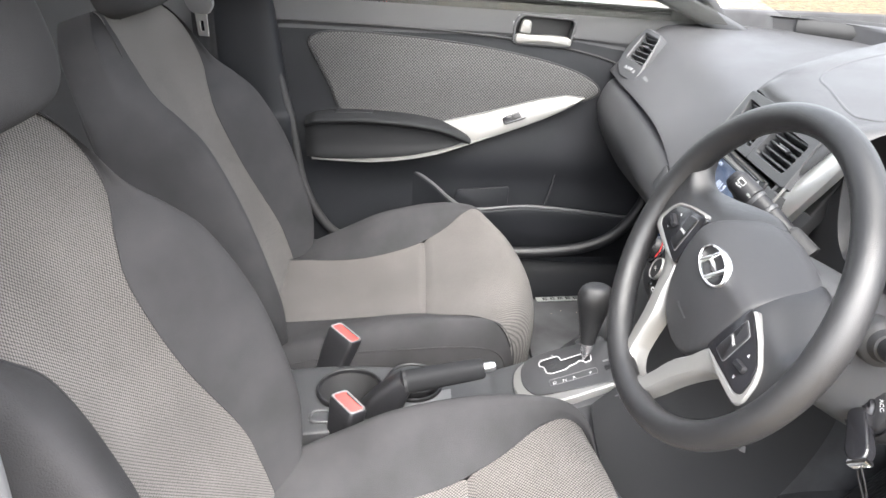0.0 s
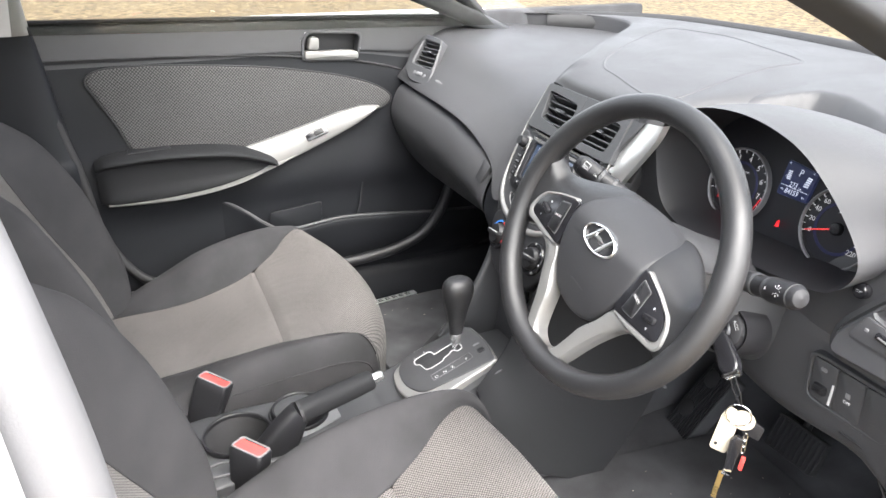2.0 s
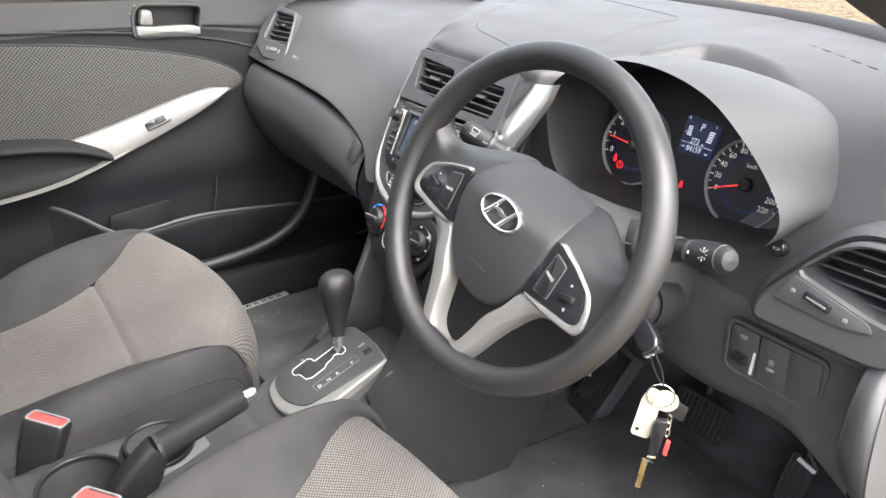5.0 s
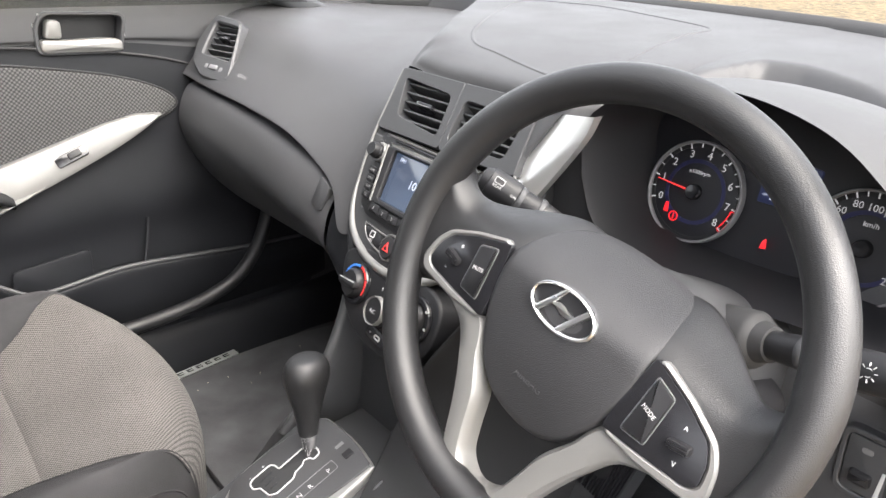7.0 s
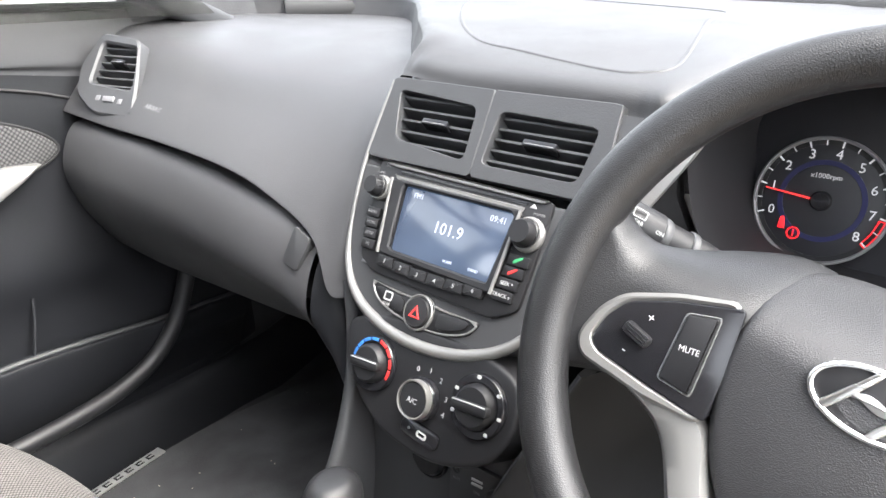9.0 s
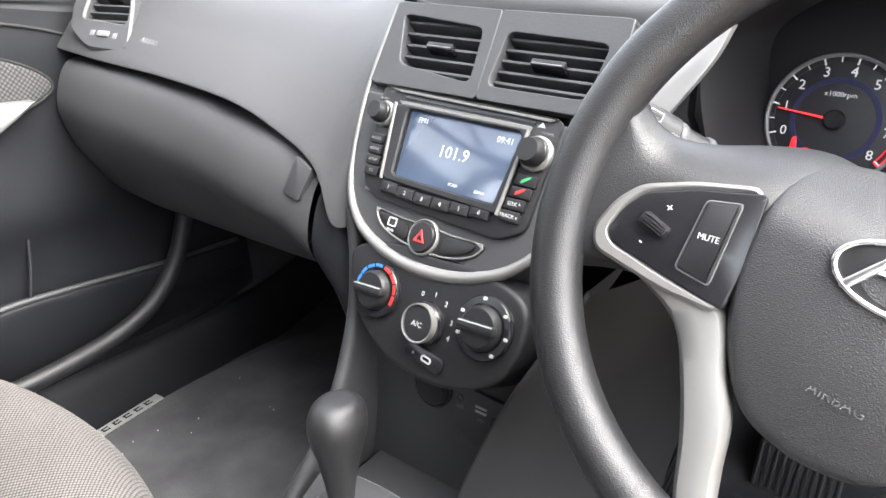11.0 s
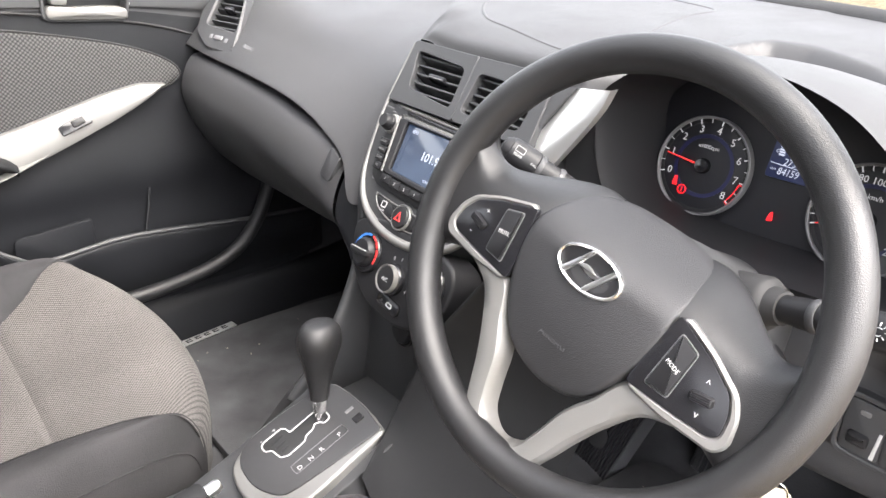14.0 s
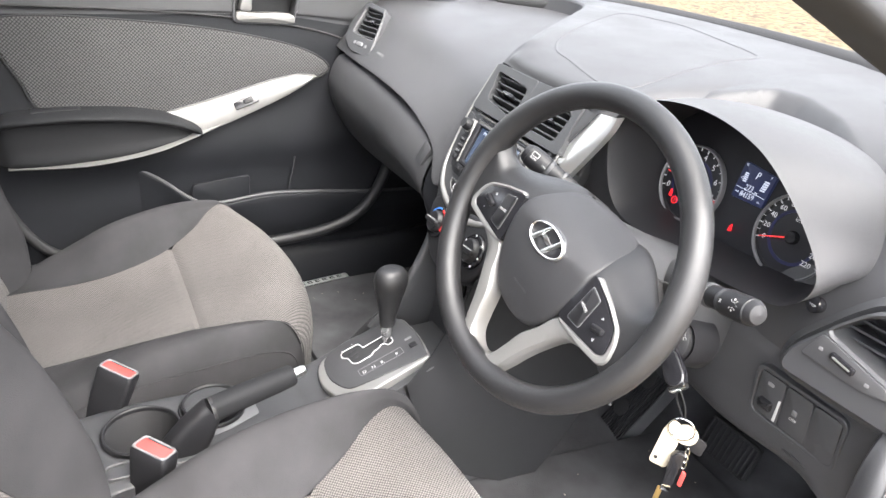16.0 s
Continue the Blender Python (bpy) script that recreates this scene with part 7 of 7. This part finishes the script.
wr = tube(catmull([(-0.70, -0.655, 1.03), (-0.694, -0.635, 0.90), (-0.692, -0.612, 0.80), (-0.69, -0.59, 0.70), (-0.688, -0.565, 0.55), (-0.685, -0.50, 0.44), (-0.68, -0.40, 0.40)], 30), 0.011, 10)
tagged(part("trim_door_seal", wr, RUBBER), "black rubber passenger door seal", "seal", kind="structure")
# quarter trim and mirror outside
mir = thing("door_mirror", (-0.86, 0.36, 1.02), "dark door mirror outside the passenger window", "mirror")
rows_ = []
for k in range(13):
    ph = -math.pi / 2 + math.pi * k / 12
    rows_.append([(-0.90 + 0.10 * math.cos(ph) * math.cos(t), 0.34 + 0.045 * math.cos(ph) * math.sin(t), 1.06 + 0.062 * math.sin(ph)) for t in np.linspace(0, 2 * math.pi, 20, endpoint=False)])
part("shell", grid(rows_, close_u=True), BLACK, mir)
part("foot", tube([(-0.76, 0.36, 1.0), (-0.84, 0.35, 1.01)], 0.02, 10), BLACK, mir)

# ---- footwells ----
fm = thing("floor_mat", (-0.42, 0.25, 0.272), "black carpet floor mat with a silver name plate", "floor mat", "floor mats")
part("mat", prism(rounded([(-0.64, -0.02), (-0.16, -0.02), (-0.15, 0.25), (-0.17, 0.60), (-0.60, 0.60), (-0.645, 0.3)], 0.05, 6), axes((0, 0, 0.266), (1, 0, 0), (0, 1, 0.0)), 0.0, 0.014, 0.004), CARPET, fm)
bd = axes((-0.638, 0.103, 0.2825), (-0.12, 0.99, 0), (-0.99, -0.12, 0))
np_ = part("name_plate", prism(rounded(rect(0.150, 0.021), 0.002), bd, 0.0, 0.002, 0.0006), BRIGHT_SILVER, fm, "silver plate with dark bars")
for k in range(6):
    part("bar", prism(rect(0.0125, 0.0028), at(bd, -0.052 + 0.0205 * k, 0.0036), 0.0018, 0.0026, 0.0002), BLACK, np_)
    part("bar", prism(rect(0.0125, 0.0028), at(bd, -0.052 + 0.0205 * k, -0.0036), 0.0018, 0.0026, 0.0002), BLACK, np_)
    part("bar", prism(rect(0.003, 0.0044), at(bd, -0.0565 + 0.0205 * k, 0), 0.0018, 0.0026, 0.0002), BLACK, np_)
fd = thing("floor_mat", (0.36, 0.25, 0.272), "black carpet driver floor mat with crumbs", "floor mat", "floor mats")
part("mat", prism(rounded([(0.14, -0.10), (0.62, -0.10), (0.63, 0.2), (0.60, 0.52), (0.16, 0.54), (0.13, 0.2)], 0.05, 6), axes((0, 0, 0.266), (1, 0, 0), (0, 1, 0.0)), 0.0, 0.012, 0.004), CARPET, fd)


def pedal(m, w, h, name, label, ribs, thick=0.012, taper=0.0, pad=RUBBER):
    p = thing(name, tuple(m.translation), label, "pedal", "pedals")
    part("pad", prism(rounded([(-w / 2, -h / 2), (w / 2, -h / 2), (w / 2 - taper, h / 2), (-w / 2 + taper, h / 2)], 0.008), m, -thick, 0.0, 0.003), pad, p)
    for k in range(ribs):
        x = -w / 2 + w * (k + 0.5) / ribs
        part("rib", prism(rounded(rect(w / ribs * 0.5, h * 0.86), 0.001, 2), at(m, x, 0), -0.001, 0.003, 0.001), BLACK, p)
    return p


bk = pedal(axes((0.270, 0.590, 0.302), (1, 0, 0), (0, 0.45, 1)), 0.115, 0.072, "brake_pedal", "black ribbed rubber brake pedal", 11)
part("arm", tube([(0.262, 0.615, 0.285), (0.262, 0.66, 0.42), (0.262, 0.66, 0.6)], 0.009, 8), BLACK, bk)
ac_ = pedal(axes((0.484, 0.552, 0.322), (1, 0, 0), (0, 0.5, 1)), 0.044, 0.085, "accelerator_pedal", "black ribbed accelerator pedal", 6)
part("arm", tube([(0.484, 0.565, 0.33), (0.484, 0.62, 0.45), (0.484, 0.64, 0.6)], 0.008, 8), BLACK, ac_)
fr_m = axes((0.1035, 0.5015, 0.330), (1, -0.2, 0), (-0.17, 0.589, 0.767))
frp = pedal(at(fr_m, 0.009, -0.012), 0.078, 0.174, "foot_rest", "black ribbed plastic foot rest with two round studs", 12, 0.03, pad=PANEL)
for xx, yy in ((-0.001, 0.042), (-0.005, -0.037)):
    part("stud", lathe([(0.019, -0.002), (0.019, 0.0035), (0.016, 0.0045), (0, 0.0045)], at(fr_m, xx, yy), 28), RUBBER, frp)
part("clip", prism(rounded([(-0.016, -0.003), (0.016, -0.006), (0.017, 0.001), (-0.014, 0.005)], 0.002), axes((0.500, 0.545, 0.366), (1, 0, -0.15), (0, 0.5, 1)), 0.0, 0.004, 0.001), PRINT, ac_, "pale metal clip")
rng = random.Random(4)
crumbs = []
for k in range(70):
    x, y = rng.uniform(0.18, 0.60), rng.uniform(-0.05, 0.50)
    if k > 50:
        x, y = rng.uniform(-0.60, -0.2), rng.uniform(0.0, 0.5)
    r = rng.uniform(0.0004, 0.0011)
    m = axes((x, y, 0.2805), (math.cos(k), math.sin(k), 0), (-math.sin(k), math.cos(k), 0))
    crumbs.append(prism([(-r, -r * 0.7), (r * 1.2, -r * 0.5), (r * 0.8, r), (-r * 0.6, r * 0.8)], m, 0.0, r, r * 0.2, 1))
tagged(part("crumbs", join(*crumbs), TAG), "scattered pale crumbs and grit on the mats", "debris", kind="stuff")
